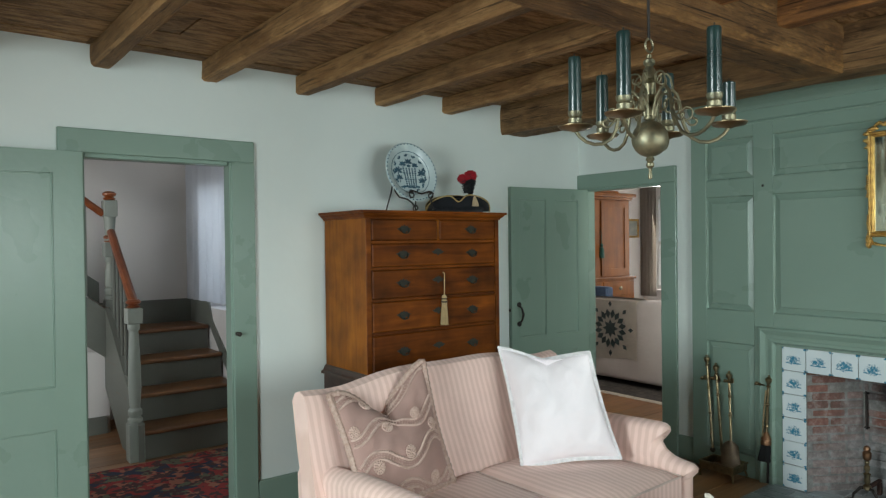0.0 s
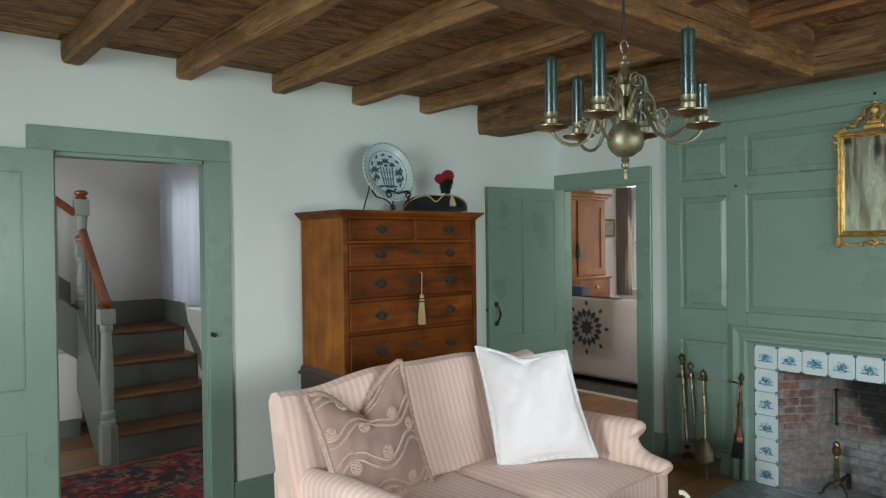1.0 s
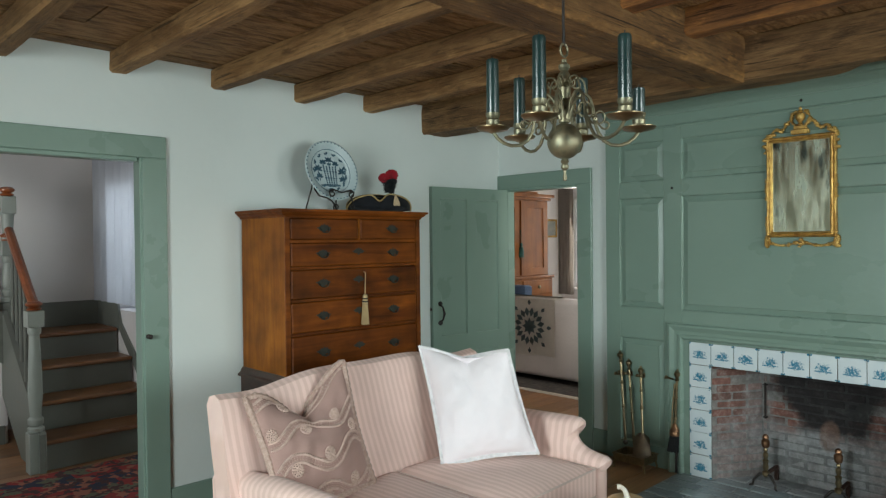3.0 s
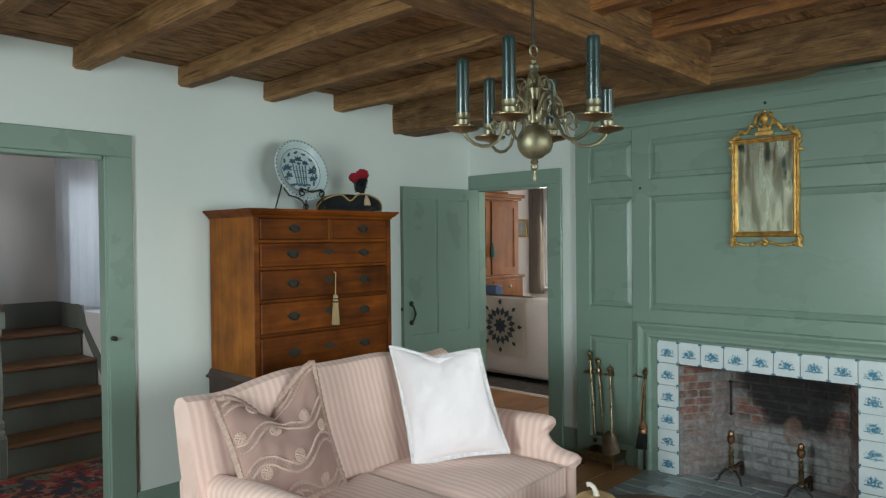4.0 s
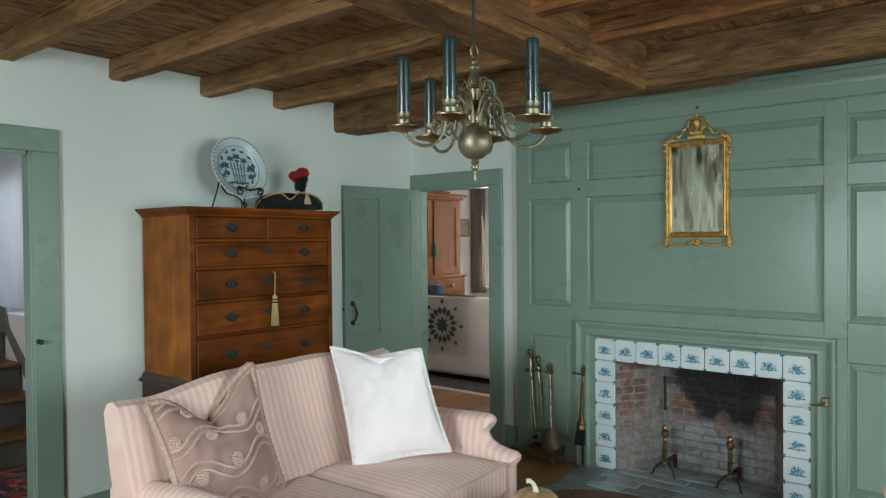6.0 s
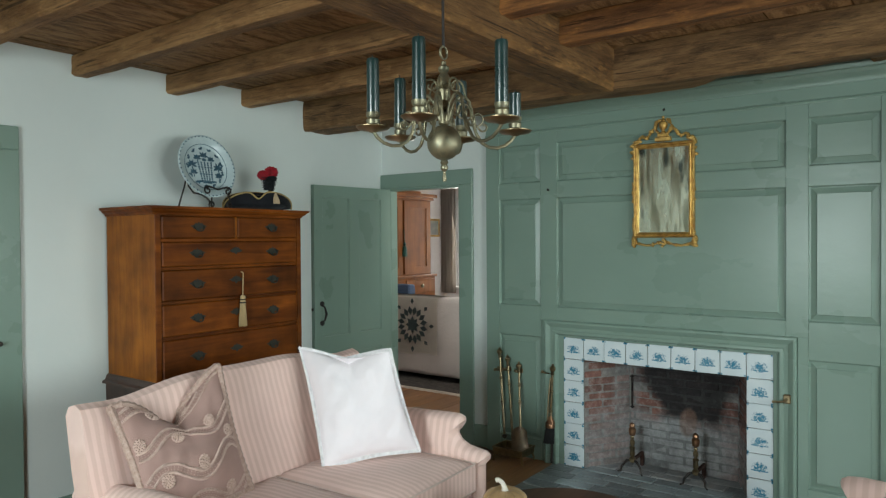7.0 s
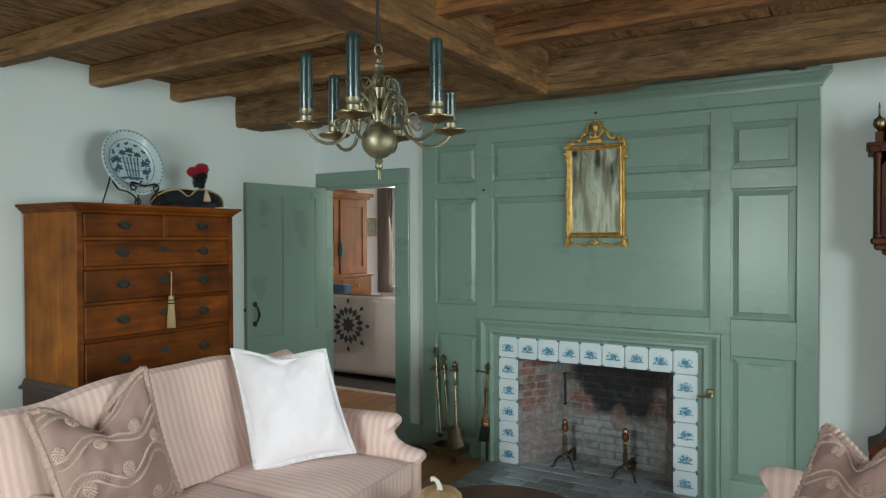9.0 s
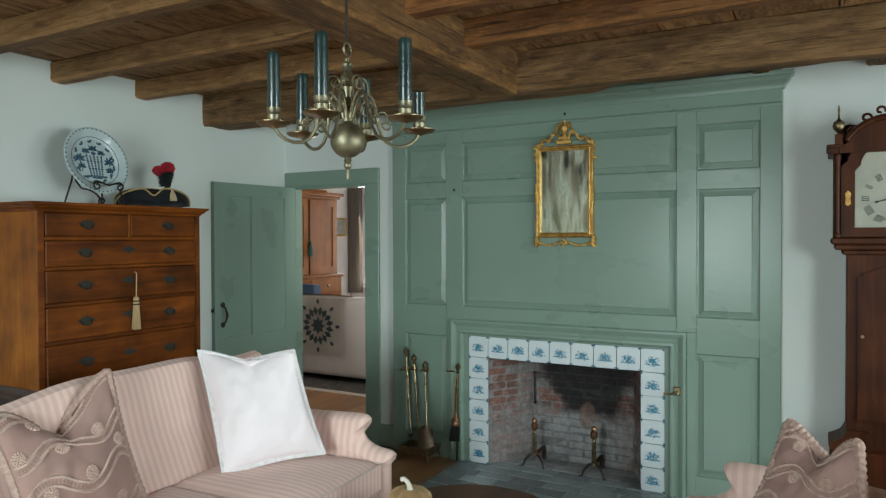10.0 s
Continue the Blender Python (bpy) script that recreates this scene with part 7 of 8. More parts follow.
def fire_tool(name, label, foot, top, ending):
    root = thing(name, foot, label, "fire tool", "fire tools")
    v = Vector(top) - Vector(foot)
    ln = v.length
    turn = v.to_track_quat("Z", "Y").to_matrix().to_4x4()
    bm = tube([(0, 0, 0.02), (0, 0, ln - 0.05)], 0.0078, 10)
    for f in (0.42, 0.68):
        lathe([(0.0065, -0.012), (0.010, -0.006), (0.012, 0), (0.010, 0.006), (0.0065, 0.012)], 12, bm, Matrix.Translation((0, 0, ln * f)))
    bmesh.ops.transform(bm, matrix=turn, verts=bm.verts)
    part("shaft", bm, M["brass_dull"], root, "", True)
    bm = lathe([(0.008, -0.055), (0.014, -0.05), (0.008, -0.042), (0.010, -0.03), (0.018, -0.018), (0.019, -0.008), (0.012, 0.002), (0.006, 0.006), (0.008, 0.012), (0, 0.018)], 16, None, Matrix.Translation((0, 0, ln)))
    bmesh.ops.transform(bm, matrix=turn, verts=bm.verts)
    part("finial", bm, M["brass_dull"], root, "", True)
    ending(root, turn, ln)
    return root


def poker_end(root, turn, ln):
    bm = lathe([(0, 0.0), (0.008, 0.004), (0.017, 0.014), (0.014, 0.026), (0.007, 0.03)], 12)
    bmesh.ops.transform(bm, matrix=turn, verts=bm.verts)
    part("point", bm, M["iron"], root, "", True)


def tong_end(root, turn, ln):
    bm = bmesh.new()
    tube([(0.004, 0.014, 0.0), (0.003, 0.012, ln * 0.55), (0, 0, ln * 0.78)], 0.005, 8, bm)
    tube([(0.0, -0.016, 0.0), (0.0, -0.012, ln * 0.55), (0, 0, ln * 0.78)], 0.005, 8, bm)
    bmesh.ops.transform(bm, matrix=turn, verts=bm.verts)
    part("jaw", bm, M["brass_dull"], root, "", True)


def shovel_end(root, turn, ln):
    bm = bmesh.new()
    N, K = 14, 10
    g = []
    for i in range(N + 1):
        u = -1 + 2 * i / N
        g.append([])
        for k in range(K + 1):
            w = k / K
            half = 0.056 * (1 - 0.22 * w) * min(1.0, (1.02 - w) * 5) ** 0.5
            dish = 0.030 * (1 - u * u) * (0.35 + 0.65 * w)
            g[-1].append(bm.verts.new((-0.006 - dish, u * half, 0.004 + 0.150 * w)))
    for a, b in zip(g, g[1:]):
        for k in range(K):
            bm.faces.new((a[k], b[k], b[k + 1], a[k + 1]))
    bmesh.ops.solidify(bm, geom=bm.faces, thickness=0.003)
    bmesh.ops.transform(bm, matrix=pose(-0.020, -0.006, -0.128, 0, 0, 33) @ pose(0, 0, 0, 0, 16, 0), verts=bm.verts)
    part("blade", bm, M["scoop"], root, "dull brass scoop", True)


def brush_end(root, turn, ln):
    bm = bmesh.new()
    rb = random.Random(2)
    for i in range(80):
        a, r = rb.uniform(0, 6.28), math.sqrt(rb.random())
        tube([(0.016 * r * math.cos(a), 0.024 * r * math.sin(a), 0.105), (0.022 * r * math.cos(a), 0.040 * r * math.sin(a), 0.0 + rb.uniform(0, 0.008))], 0.003, 4, bm)
    bmesh.ops.transform(bm, matrix=turn, verts=bm.verts)
    part("bristles", bm, M["bristle"], root, "black bristles", True)
    bm = lathe([(0.028, 0.10), (0.030, 0.112), (0.026, 0.125), (0.030, 0.13), (0.020, 0.15), (0.007, 0.175)], 16)
    bmesh.ops.transform(bm, matrix=turn, verts=bm.verts)
    part("collar", bm, M["copper"], root, "copper collar", True)
    bm = tube([(-0.006, 0.020, 0.13), (-0.005, 0.019, ln * 0.6), (-0.003, 0.012, ln - 0.07)], 0.005, 8)
    bmesh.ops.transform(bm, matrix=turn, verts=bm.verts)
    part("hanging_rod", bm, M["brass_dull"], root, "", True)


basket_at = (3.80, 1.905, 0)
fire_tool("fire_poker", "tarnished brass poker leaning on the panelling", (3.810, 1.976, 0.125), (3.876, 2.052, 0.684), poker_end)
fire_tool("fire_tongs", "tarnished brass tongs leaning on the panelling", (3.810, 1.913, 0.108), (3.876, 1.992, 0.640), tong_end)
fire_tool("fire_shovel", "tarnished brass shovel standing in a metal box", (3.800, 1.853, 0.198), (3.876, 1.907, 0.603), shovel_end)
fire_tool("hearth_brush", "brass-handled hearth brush with black bristles", (3.862, 1.683, 0.130), (3.876, 1.664, 0.612), brush_end)
for y, z in ((2.056, 0.552), (1.990, 0.560), (1.902, 0.558), (1.709, 0.573)):
    hk = bmesh.new()
    tube([(3.90, y + 0.004, z), (3.872, y + 0.004, z), (3.858, y - 0.002, z - 0.004), (3.856, y + 0.012, z + 0.004)], 0.0045, 6, hk)
    lathe([(0.004, -0.010), (0.010, -0.006), (0.012, 0.0), (0.009, 0.007), (0.004, 0.010)], 10, hk, Matrix.Translation((3.852, y + 0.014, z + 0.004)))
    tube([(3.858, y - 0.030, z - 0.004), (3.854, y, z + 0.002), (3.858, y + 0.030, z - 0.004)], [0.004, 0.006, 0.004], 6, hk)
    box(hk, 3.893, y - 0.014, z - 0.012, 3.8995, y + 0.026, z + 0.016, bevel=0.002)
    tagged(part("tool_hook", hk, M["brass_dull"], smooth=True), "small brass hook on the panelling holding a fire tool", "hook", "tool hooks")
bsk = thing("ember_box", basket_at, "low tarnished brass box on small feet beside the hearth", "box")
part("body", boxes((-0.075, -0.10, 0.045, 0.075, 0.10, 0.052), (-0.08, -0.105, 0.052, -0.072, 0.105, 0.088), (0.072, -0.105, 0.052, 0.08, 0.105, 0.088), (-0.072, -0.105, 0.052, 0.072, -0.097, 0.088), (-0.072, 0.097, 0.052, 0.072, 0.105, 0.088)), M["brass_dull"], bsk)
part("rim", boxes((-0.086, -0.111, 0.086, 0.086, -0.099, 0.095), (-0.086, 0.099, 0.086, 0.086, 0.111, 0.095), (-0.086, -0.099, 0.086, -0.074, 0.099, 0.095), (0.074, -0.099, 0.086, 0.086, 0.099, 0.095), bevel=0.002), M["brass_dull"], bsk)
for sx in (-0.07, 0.07):
    for sy in (-0.095, 0.095):
        part("foot", tube([(sx, sy, 0.05), (sx * 1.1, sy * 1.1, 0.02), (sx * 1.05, sy * 1.08, 0.004), (sx * 1.2, sy * 1.16, 0.005)], [0.008, 0.006, 0.006, 0.004], 6), M["brass_dull"], bsk, "", True)
tagged(part("leaning_slat", tube([(3.868, 1.672, 0.008), (3.892, 1.676, 0.30)], 0.007, 6), M["iron"], smooth=True), "thin dark iron rod leaning beside the brush", "rod")

# ---- andirons ----


def andiron(x, y):
    root = thing("andiron", (x, y, 0.004), "brass and iron andiron with a turned post", "andiron", "andirons")
    post = [(0.010, 0.06), (0.020, 0.07), (0.020, 0.085), (0.010, 0.095), (0.016, 0.11), (0.013, 0.135), (0.018, 0.15), (0.009, 0.158), (0.014, 0.175), (0.014, 0.19), (0.008, 0.198), (0.012, 0.21), (0.008, 0.222)]
    part("post", lathe(post, 18), M["brass_dull"], root, "", True)
    part("finial", lathe([(0.008, 0.22), (0.018, 0.228), (0.022, 0.245), (0.022, 0.262), (0.014, 0.272), (0.018, 0.280), (0.014, 0.294), (0.006, 0.30), (0, 0.302)], 18), M["copper"], root, "coppery brass finial", True)
    for s in (-1, 1):
        part("foot", tube([(0, 0, 0.075), (-0.01, s * 0.03, 0.07), (-0.02, s * 0.058, 0.035), (-0.028, s * 0.062, 0.01), (-0.045, s * 0.075, 0.007)], [0.008, 0.008, 0.007, 0.006, 0.005], 8), M["iron"], root, "", True)
    part("billet_bar", boxes((0.0, -0.009, 0.065, 0.172, 0.009, 0.085), (0.152, -0.010, -0.003, 0.174, 0.010, 0.066), bevel=0.003), M["rust"], root, "rusty iron bar")
    return root


andiron(4.00, 1.200)
andiron(3.985, 0.824)

# ---- tall clock ----
clock = thing("tall_clock", (3.93, -0.628, 0), "tall dark mahogany long-case clock with a painted arched dial", "clock")


def ck(name, bm, mat, label="", smooth=False, parent=None):
    return part(name, bm, mat, parent or clock, label, smooth)


HW, WW, BW = 0.235, 0.178, 0.245     # half widths of hood, waist and base
ck("base", boxes((-0.235, -BW, 0.08, -0.01, BW, 0.42), bevel=0.004), M["mahogany"])
ck("plinth", boxes((-0.25, -BW - 0.012, 0.0, -0.01, BW + 0.012, 0.085), bevel=0.006), M["mahogany"])
cov = [(BW, 0.42), (BW + 0.006, 0.43), (BW + 0.004, 0.445), (BW - 0.02, 0.455), (BW - 0.045, 0.47), (WW + 0.006, 0.495), (WW, 0.51)]
for s in (-1, 1):
    ck("base_moulding", extrude_outline([(s * WW * 0.5, 0.42)] + [(s * u, v) for u, v in cov] + [(s * WW * 0.5, 0.51)], 0.20, Matrix.Translation((-0.215, 0, 0)) @ Matrix(((0, 0, 1, 0), (1, 0, 0, 0), (0, 1, 0, 0), (0, 0, 0, 1)))), M["mahogany"])
ck("waist", boxes((-0.185, -WW, 0.42, -0.012, WW, 1.345), bevel=0.003), M["mahogany"])
dw = WW - 0.045
arch = [(-dw, 0.56), (dw, 0.56), (dw, 1.225)] + [(dw * 0.86, 1.228), (dw * 0.8, 1.248)] + [(dw * 0.62 * math.cos(a), 1.245 + 0.03 * math.sin(a)) for a in [i * math.pi / 8 for i in range(9)]] + [(-dw * 0.8, 1.248), (-dw * 0.86, 1.228), (-dw, 1.225)]
dr = ck("waist_door", extrude_outline(arch, -0.014, Matrix.Translation((-0.186, 0, 0)) @ Matrix(((0, 0, 1, 0), (1, 0, 0, 0), (0, 1, 0, 0), (0, 0, 0, 1)))), M["mahogany"])
ck("lock", lathe([(0.008, 0), (0.008, 0.003), (0, 0.004)], 10, None, Matrix.Translation((-0.2005, 0.115, 0.95)) @ Matrix.Rotation(radians(-90), 4, "Y")), M["brass_dull"], "small brass lock", False, dr)
ck("hood_moulding", boxes((-0.205, -WW - 0.02, 1.328, -0.012, WW + 0.02, 1.352), (-0.228, -HW + 0.004, 1.352, -0.012, HW - 0.004, 1.378), (-0.245, -HW - 0.010, 1.378, -0.012, HW + 0.010, 1.408), bevel=0.006), M["mahogany"])
ck("hood_side", boxes((-0.205, -HW, 1.408, -0.02, -HW + 0.016, 1.80), bevel=0.002), M["mahogany"])
ck("hood_side", boxes((-0.205, HW - 0.016, 1.408, -0.02, HW, 1.80), bevel=0.002), M["mahogany"])
ck("hood_back", boxes((-0.06, -HW + 0.016, 1.408, -0.02, HW - 0.016, 1.95)), M["mahogany"])
for s in (-1, 1):
    ck("column", lathe([(0.016, 1.41), (0.017, 1.425), (0.012, 1.432), (0.0125, 1.76), (0.017, 1.772), (0.017, 1.79), (0.013, 1.795)], 16, None, Matrix.Translation((-0.222, s * (HW - 0.014), 0))), M["mahogany"], "", True)
    ck("cornice", boxes((-0.25, s * HW - 0.022 - 0.028 * 0, 1.795, -0.012, s * HW + 0.022, 1.835), (-0.258, s * HW - 0.03, 1.822, -0.012, s * HW + 0.030, 1.84), bevel=0.004), M["mahogany"])
    ck("plinth_block", boxes((-0.235, s * (HW - 0.02) - 0.016, 1.84, -0.20, s * (HW - 0.02) + 0.016, 1.888), bevel=0.002), M["mahogany"])
    ck("finial", lathe([(0.008, 1.888), (0.006, 1.897), (0.012, 1.90), (0.024, 1.915), (0.0265, 1.930), (0.022, 1.946), (0.010, 1.955), (0.005, 1.962), (0.004, 1.99), (0.0055, 2.0), (0.002, 2.022), (0, 2.024)], 18, None, Matrix.Translation((-0.218, s * (HW - 0.02), 0))), M["brass_dull"], "brass ball and spire finial", True)
Rot = Matrix(((0, 0, 1, 0), (1, 0, 0, 0), (0, 1, 0, 0), (0, 0, 0, 1)))
AI, AO = 0.130, 0.175
hd = bmesh.new()
door_o = [(-HW + 0.03, 1.412), (HW - 0.03, 1.412), (HW - 0.03, 1.74)] + [((HW - 0.055) * math.cos(a), 1.74 + (HW - 0.055) * 0.86 * math.sin(a)) for a in [i * math.pi / 20 for i in range(1, 20)]] + [(-HW + 0.03, 1.74)]
door_i = [(-0.150, 1.455), (0.150, 1.455), (0.150, 1.715)] + [(AI * math.cos(a), 1.722 + AI * math.sin(a)) for a in [i * math.pi / 20 for i in range(1, 20)]] + [(-0.150, 1.715)]
rings = []
for x in (-0.222, -0.200):
    rings.append(([hd.verts.new((x, u, v)) for u, v in door_o], [hd.verts.new((x, u, v)) for u, v in door_i]))
n = len(door_o)
for k in range(n):
    j = (k + 1) % n
    hd.faces.new((rings[0][0][k], rings[0][0][j], rings[0][1][j], rings[0][1][k]))
    hd.faces.new((rings[1][0][k], rings[1][0][j], rings[1][1][j], rings[1][1][k]))
    hd.faces.new((rings[0][0][k], rings[0][0][j], rings[1][0][j], rings[1][0][k]))
    hd.faces.new((rings[0][1][k], rings[0][1][j], rings[1][1][j], rings[1][1][k]))
hood_door = ck("hood_door", hd, M["mahogany"])
ck("escutcheon", extrude_outline([(-0.012, -0.025), (0, -0.035), (0.012, -0.025), (0.009, 0.0), (0.013, 0.022), (0, 0.036), (-0.013, 0.022), (-0.009, 0.0)], 0.003, Matrix.Translation((-0.2255, HW - 0.058, 1.59)) @ Rot), M["gilt"], "pierced brass escutcheon", False, hood_door)
dial = ck("dial", extrude_outline(door_i, 0.004, Matrix.Translation((-0.199, 0, 0)) @ Rot), M["clock_face"], "cream painted arched dial")
strokes = {12: 3, 1: 1, 2: 2, 3: 3, 4: 3, 5: 2, 6: 3, 7: 4, 8: 5, 9: 3, 10: 2, 11: 3}
for h, k in strokes.items():
    nb = bmesh.new()
    for i in range(k):
        off = (i - (k - 1) / 2) * 0.0085
        box(nb, -0.0006, off - 0.0016, 0.093, 0.0004, off + 0.0016, 0.121)
    box(nb, -0.0006, -k * 0.0045, 0.1195, 0.0004, k * 0.0045, 0.1210)
    box(nb, -0.0006, -k * 0.0045, 0.0930, 0.0004, k * 0.0045, 0.0945)
    bmesh.ops.transform(nb, matrix=Matrix.Translation((-0.2003, 0.0, 1.588)) @ Matrix.Rotation(radians(30 * h), 4, "X"), verts=nb.verts)
    ck("numeral", nb, M["ink"], "dark painted numeral", False, dial)
hn = bmesh.new()
tube([(-0.204, 0, 1.588), (-0.204, 0.05, 1.575), (-0.204, 0.068, 1.570)], [0.004, 0.002, 0.006], 6, hn)
tube([(-0.206, 0, 1.588), (-0.206, 0.02, 1.50), (-0.206, 0.024, 1.488)], [0.004, 0.002, 0.006], 6, hn)
lathe([(0.010, 0), (0.010, 0.004), (0, 0.005)], 12, hn, Matrix.Translation((-0.2045, 0.0, 1.588)) @ Matrix.Rotation(radians(-90), 4, "Y"))
ck("pointers", hn, M["ink"], "dark metal pointers", True, dial)
top_o = [(HW + 0.01, 1.838), (HW - 0.05, 1.842)] + [((HW - 0.045) * math.cos(a), 1.80 + (HW - 0.045) * 0.78 * math.sin(a)) for a in [radians(20 + i * 7) for i in range(21)]] + [(-HW + 0.05, 1.842), (-HW - 0.01, 1.838), (-HW - 0.01, 1.80), (HW + 0.01, 1.80)]
ck("hood_arch", extrude_outline(top_o, 0.20, Matrix.Translation((-0.228, 0, 0)) @ Rot), M["mahogany"])
am = []
for i in range(23):
    a = radians(20 + i * 140 / 22)
    am.append((-0.236, (HW - 0.040) * math.cos(a), 1.802 + (HW - 0.040) * 0.79 * math.sin(a)))
ck("arch_moulding", tube(am, 0.014, 8), M["mahogany"], "", True)
for s in (-1, 1):
    for c, z, r in ((0.165, 1.885, 0.024), (0.105, 1.945, 0.022), (0.050, 1.975, 0.020)):
        ck("fret_scroll", tube([(-0.215, s * (c + rr * math.cos(t)), z + 0.012 + rr * math.sin(t)) for rr, t in [(r * (1 - 0.05 * i), 3.6 - i * 0.5) for i in range(12)]], 0.006, 6), M["mahogany"], "carved scroll", True)

# ---- tea table and gilt pumpkin ----
tt = thing("tea_table", (2.20, 0.76, 0), "round dark wooden tilt-top tea table", "table")
part("tabletop", lathe([(0.0, 0.392), (0.315, 0.392), (0.328, 0.398), (0.334, 0.408), (0.328, 0.418), (0.318, 0.420), (0.0, 0.420)], 56), M["table"], tt, "", True)
part("pedestal", lathe([(0.05, 0.12), (0.06, 0.16), (0.04, 0.22), (0.03, 0.30), (0.05, 0.36), (0.06, 0.392)], 20), M["table"], tt, "", True)
for k in range(3):
    a = radians(30 + 120 * k)
    part("leg", tube([(0.03 * math.cos(a), 0.03 * math.sin(a), 0.17), (0.12 * math.cos(a), 0.12 * math.sin(a), 0.16), (0.2 * math.cos(a), 0.2 * math.sin(a), 0.06), (0.27 * math.cos(a), 0.27 * math.sin(a), 0.014)], [0.026, 0.022, 0.018, 0.014], 8), M["table"], tt, "", True)
pk = thing("pumpkin", (2.165, 0.985, 0.420), "small metallic gold pumpkin with a white stem on the table", "ornament")
bm = bmesh.new()
NA, NZ = 60, 14
rings = []
for j in range(NZ + 1):
    ph = -math.pi / 2 + math.pi * j / NZ
    ring = []
    for i in range(NA):
        a = 2 * math.pi * i / NA
        rib = 1 - 0.13 * (1 - abs(math.sin(5 * a))) ** 2
        r = max(0.0005, 0.082 * math.cos(ph) * rib)
        z = 0.04 + 0.040 * math.sin(ph) - (0.014 * max(0, 1 - r / 0.035) if ph > 0 else 0)
        ring.append(bm.verts.new((r * math.cos(a), r * math.sin(a), z)))
    rings.append(ring)
for r0, r1 in zip(rings, rings[1:]):
    for i in range(NA):
        bm.faces.new((r0[i], r0[(i + 1) % NA], r1[(i + 1) % NA], r1[i]))
part("body", bm, M["pumpkin"], pk, "", True)
part("stem", tube([(0, 0, 0.06), (0.0, 0.002, 0.08), (-0.004, 0.008, 0.098), (-0.010, 0.020, 0.108), (-0.014, 0.030, 0.106)], [0.016, 0.010, 0.0085, 0.0085, 0.010], 9), M["stem"], pk, "white curled stem", True)

# ---- things in the next room ----
arm = thing("cupboard", (5.95, 4.78, 0), "tall reddish-brown cupboard with panelled doors and a drawer base", "cupboard")
part("upper_case", boxes((-0.55, -0.20, 1.0, 0.53, 0.20, 1.86), bevel=0.003), M["armoire"], arm)
part("cornice", boxes((-0.58, -0.23, 1.86, 0.56, 0.20, 1.89), (-0.61, -0.26, 1.89, 0.59, 0.20, 1.93), (-0.59, -0.24, 1.93, 0.3, 0.20, 1.955), bevel=0.006), M["armoire"], arm)
part("base_case", boxes((-0.58, -0.23, 0.10, 0.57, 0.20, 0.985), bevel=0.004), M["armoire"], arm)
part("waist_moulding", boxes((-0.60, -0.25, 0.975, 0.59, 0.20, 1.003), bevel=0.005), M["armoire"], arm)
for x0, x1 in ((-0.50, -0.02), (0.02, 0.49)):
    d = part("door", boxes((x0, -0.222, 1.02, x0 + 0.07, -0.202, 1.84), (x1 - 0.07, -0.222, 1.02, x1, -0.202, 1.84), (x0 + 0.07, -0.222, 1.02, x1 - 0.07, -0.202, 1.10), (x0 + 0.07, -0.222, 1.77, x1 - 0.07, -0.202, 1.84)), M["armoire"], arm)
    part("door_panel", boxes((x0 + 0.068, -0.214, 1.098, x1 - 0.068, -0.203, 1.772), bevel=0.003), M["armoire"], d)
for x0, x1 in ((-0.55, -0.02), (0.02, 0.54)):
    d = part("drawer", boxes((x0, -0.246, 0.80, x1, -0.23, 0.955), bevel=0.004), M["armoire"], arm)
    part("knob", lathe([(0.006, 0), (0.006, 0.012), (0.020, 0.018), (0.022, 0.028), (0.012, 0.036), (0, 0.037)], 14, None, Matrix.Translation(((x0 + x1) / 2, -0.246, 0.88)) @ Matrix.Rotation(radians(90), 4, "X")), M["brass"], d, "brass knob", True)
tg = thing("tassel", (5.95, 4.555, 1.22), "dark green tassel hanging from the cupboard door", "tassel")
part("cord", tube([(0, 0, 0.30), (0, -0.008, 0.24), (0, -0.01, 0.16)], 0.004, 6), M["tassel_green"], tg, "", True)
part("skirt", lathe([(0.030, 0.0), (0.028, 0.06), (0.022, 0.11), (0.010, 0.12), (0.018, 0.14), (0.008, 0.16), (0, 0.162)], 14, None, Matrix.Translation((0, -0.012, 0))), M["tassel_green"], tg, "", True)
s2 = thing("white_sofa", (5.42, 3.55, 0), "white slipcovered sofa seen from behind", "sofa")
bm = bmesh.new()
box(bm, 0, -1.15, 0.06, 0.24, 1.2, 0.835, bevel=0.05, segments=3)
part("backrest", bm, M["slipcover"], s2, "", True)
part("seat", boxes((0.2, -1.1, 0.06, 0.85, 1.15, 0.44), bevel=0.03), M["slipcover"], s2)
for y0, y1 in ((-1.15, -0.95), (1.0, 1.2)):
    part("arm", boxes((0.12, y0, 0.06, 0.86, y1, 0.60), bevel=0.04), M["slipcover"], s2)
for sx in (0.05, 0.8):
    for sy in (-1.08, 1.12):
        part("leg", boxes((sx - 0.025, sy - 0.025, 0.012, sx + 0.025, sy + 0.025, 0.09)), M["dark_base"], s2)
ql = thing("quilt", (5.415, 3.70, 0.28), "cream quilt with a dark green star draped over the sofa back", "quilt")
qb = bmesh.new()
rowsq = []
for i in range(25):
    y = 0.0 + 0.72 * i / 24
    ripple = 0.004 * math.sin(i * 0.8)
    rowsq.append([qb.verts.new(p) for p in ((-0.006 - ripple, y, -0.01 + 0.012 * math.sin(i * 0.35)), (-0.008 + ripple, y, 0.20), (-0.006, y, 0.50), (0.01, y, 0.549), (0.05, y, 0.562), (0.20, y, 0.562), (0.245, y, 0.53), (0.255, y, 0.25))])
for a, b in zip(rowsq, rowsq[1:]):
    for k in range(7):
        qb.faces.new((a[k], b[k], b[k + 1], a[k + 1]))
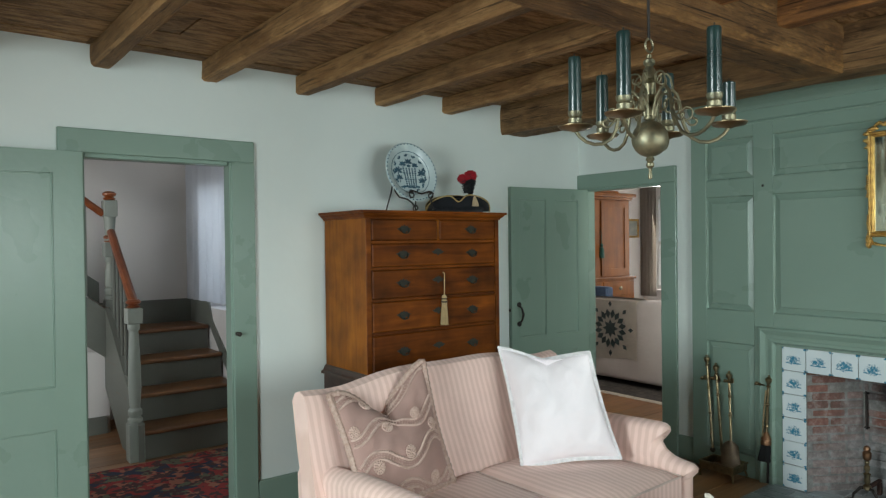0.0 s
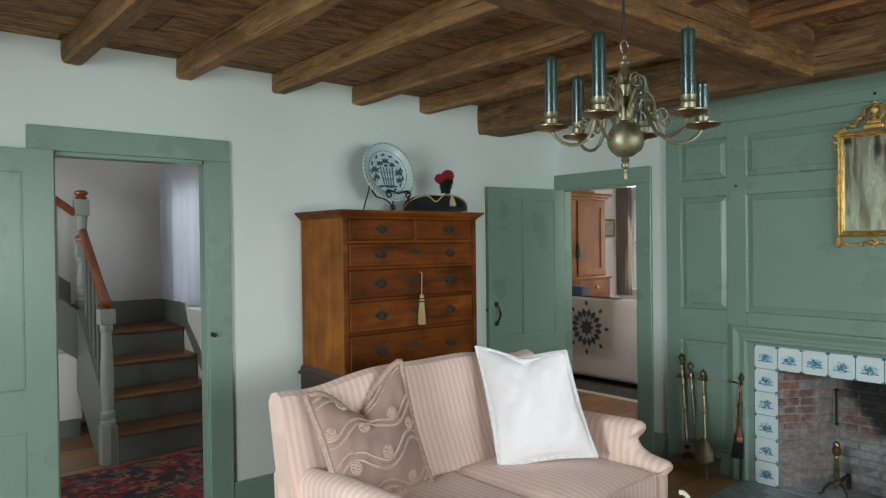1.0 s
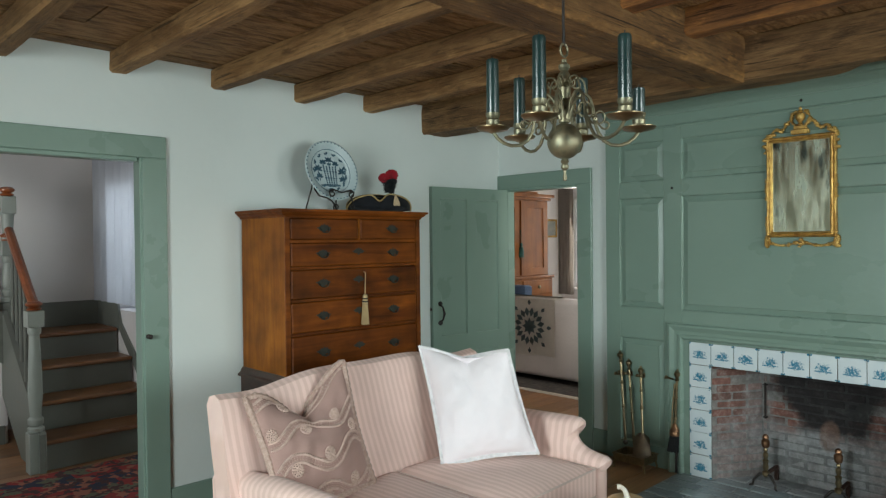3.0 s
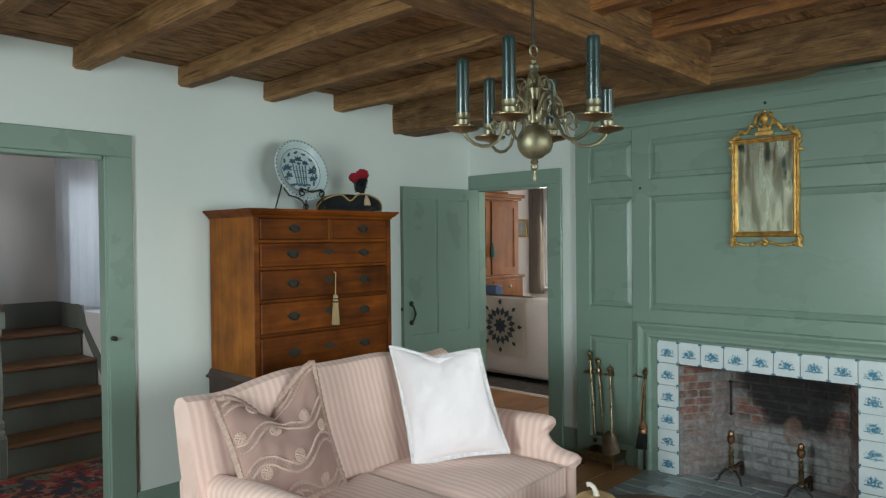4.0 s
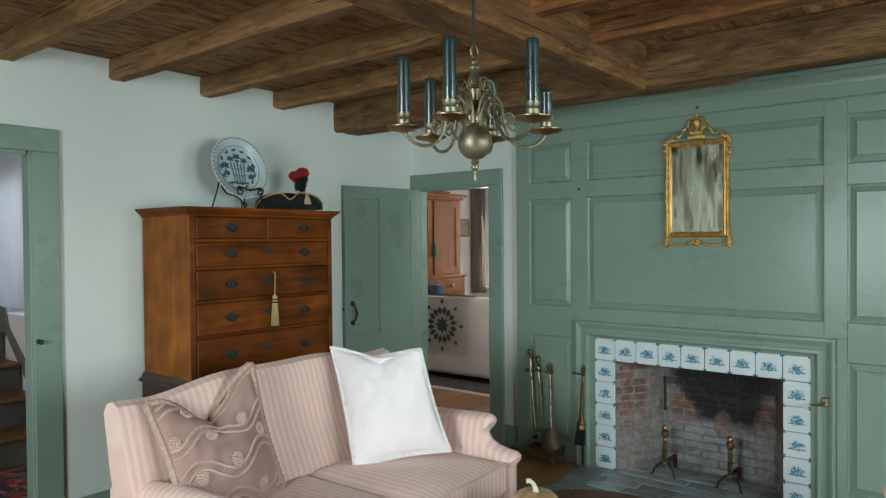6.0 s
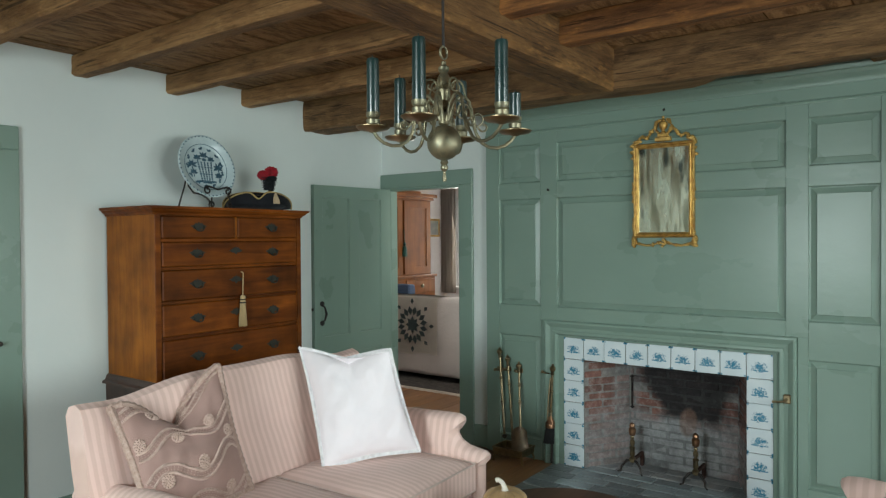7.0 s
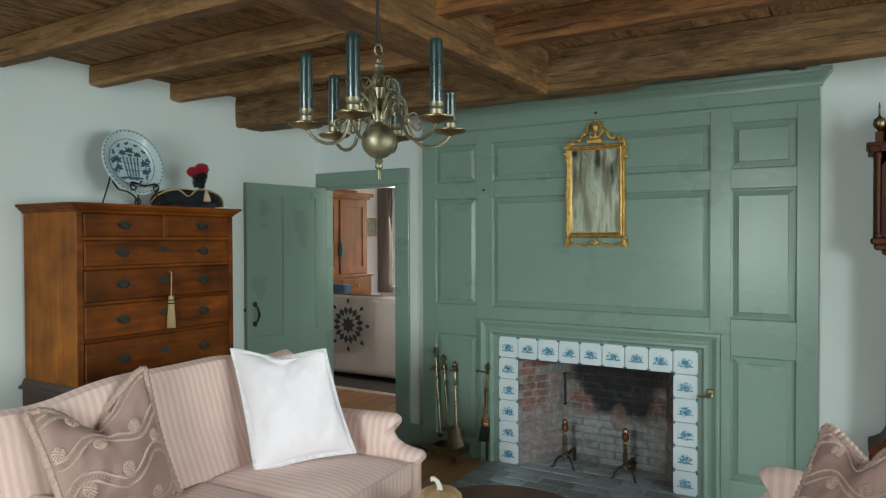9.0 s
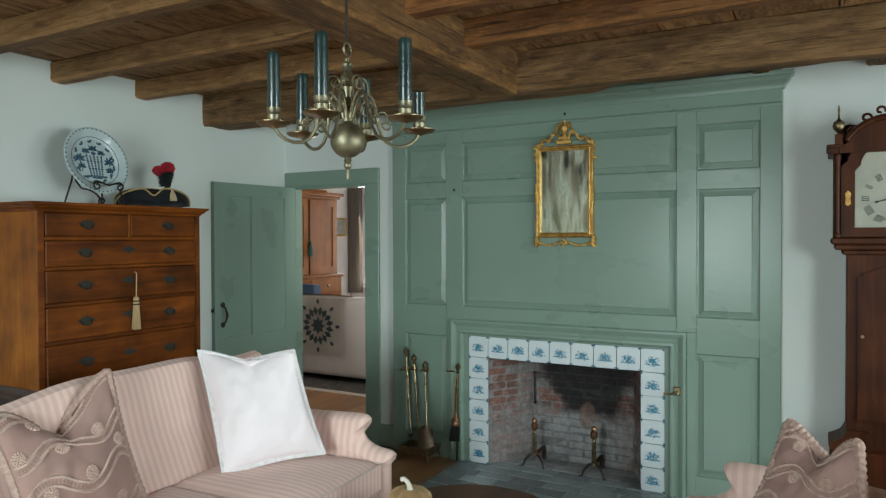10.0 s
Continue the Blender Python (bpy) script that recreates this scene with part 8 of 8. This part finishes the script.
bmesh.ops.solidify(qb, geom=qb.faces, thickness=0.006)
cloth = part("cloth", qb, M["quilt"], ql, "", True)
cy, czq = 0.300, 0.275
for k in range(8):
    a = k * math.pi / 4
    for r0, r1, w in ((0.0, 0.088, 0.046), (0.100, 0.190, 0.056), (0.208, 0.268, 0.040)):
        pts = [(r0, 0), ((r0 + r1) / 2, w / 2), (r1, 0), ((r0 + r1) / 2, -w / 2)]
        for turn in ((a,) if r0 != 0.100 else (a - 0.20, a + 0.20)):
            c, s = math.cos(turn), math.sin(turn)
            part("star_patch", extrude_outline([(cy + u * c - v * s, czq + u * s + v * c) for u, v in pts], -0.003, Matrix.Translation((-0.0165, 0, 0)) @ Rot), M["quilt_green"], cloth)
tagged(part("bolster", rolled(boxes((5.70, 4.28, 0.70, 5.82, 4.5, 0.93)), 0.04), M["blue_cloth"], smooth=True), "navy blue cushion behind the white sofa", "cushion")
rug2 = thing("rug", (6.2, 3.2, 0.0), "dark patterned rug with a cream fringe under the white sofa", "rug")
part("carpet", boxes((-1.06, -1.7, 0.0, 1.0, 1.65, 0.010), bevel=0.003), M["dark_rug"], rug2)
fbm = bmesh.new()
for i in range(150):
    y = -1.7 + 3.35 * i / 150
    box(fbm, -1.13 + 0.008 * math.sin(i * 1.7), y, 0.0, -1.06, y + 0.014, 0.006)
part("fringe", fbm, M["fringe"], rug2, "cream fringe")
pic = thing("small_picture", (7.08, 4.985, 1.44), "small landscape picture in a dark gilt frame", "picture")
part("frame", boxes((-0.12, -0.012, 0, -0.095, 0.012, 0.23), (0.095, -0.012, 0, 0.12, 0.012, 0.23), (-0.095, -0.012, 0, 0.095, 0.012, 0.025), (-0.095, -0.012, 0.205, 0.095, 0.012, 0.23), bevel=0.003), M["gilt"], pic)
part("canvas", boxes((-0.096, -0.004, 0.024, 0.096, 0.008, 0.206)), M["painting"], pic)
cur = bmesh.new()
cv = []
for i in range(33):
    y = 4.745 + 0.22 * i / 32
    x = 7.22 + 0.022 * math.sin(i * 0.9)
    cv.append((cur.verts.new((x, y, 0.72)), cur.verts.new((x, y, 2.10))))
for a, b in zip(cv, cv[1:]):
    cur.faces.new((a[0], b[0], b[1], a[1]))
bmesh.ops.solidify(cur, geom=cur.faces, thickness=0.004)
tagged(part("curtain", cur, M["curtain"], smooth=True), "taupe curtain beside the window of the next room", "curtain")
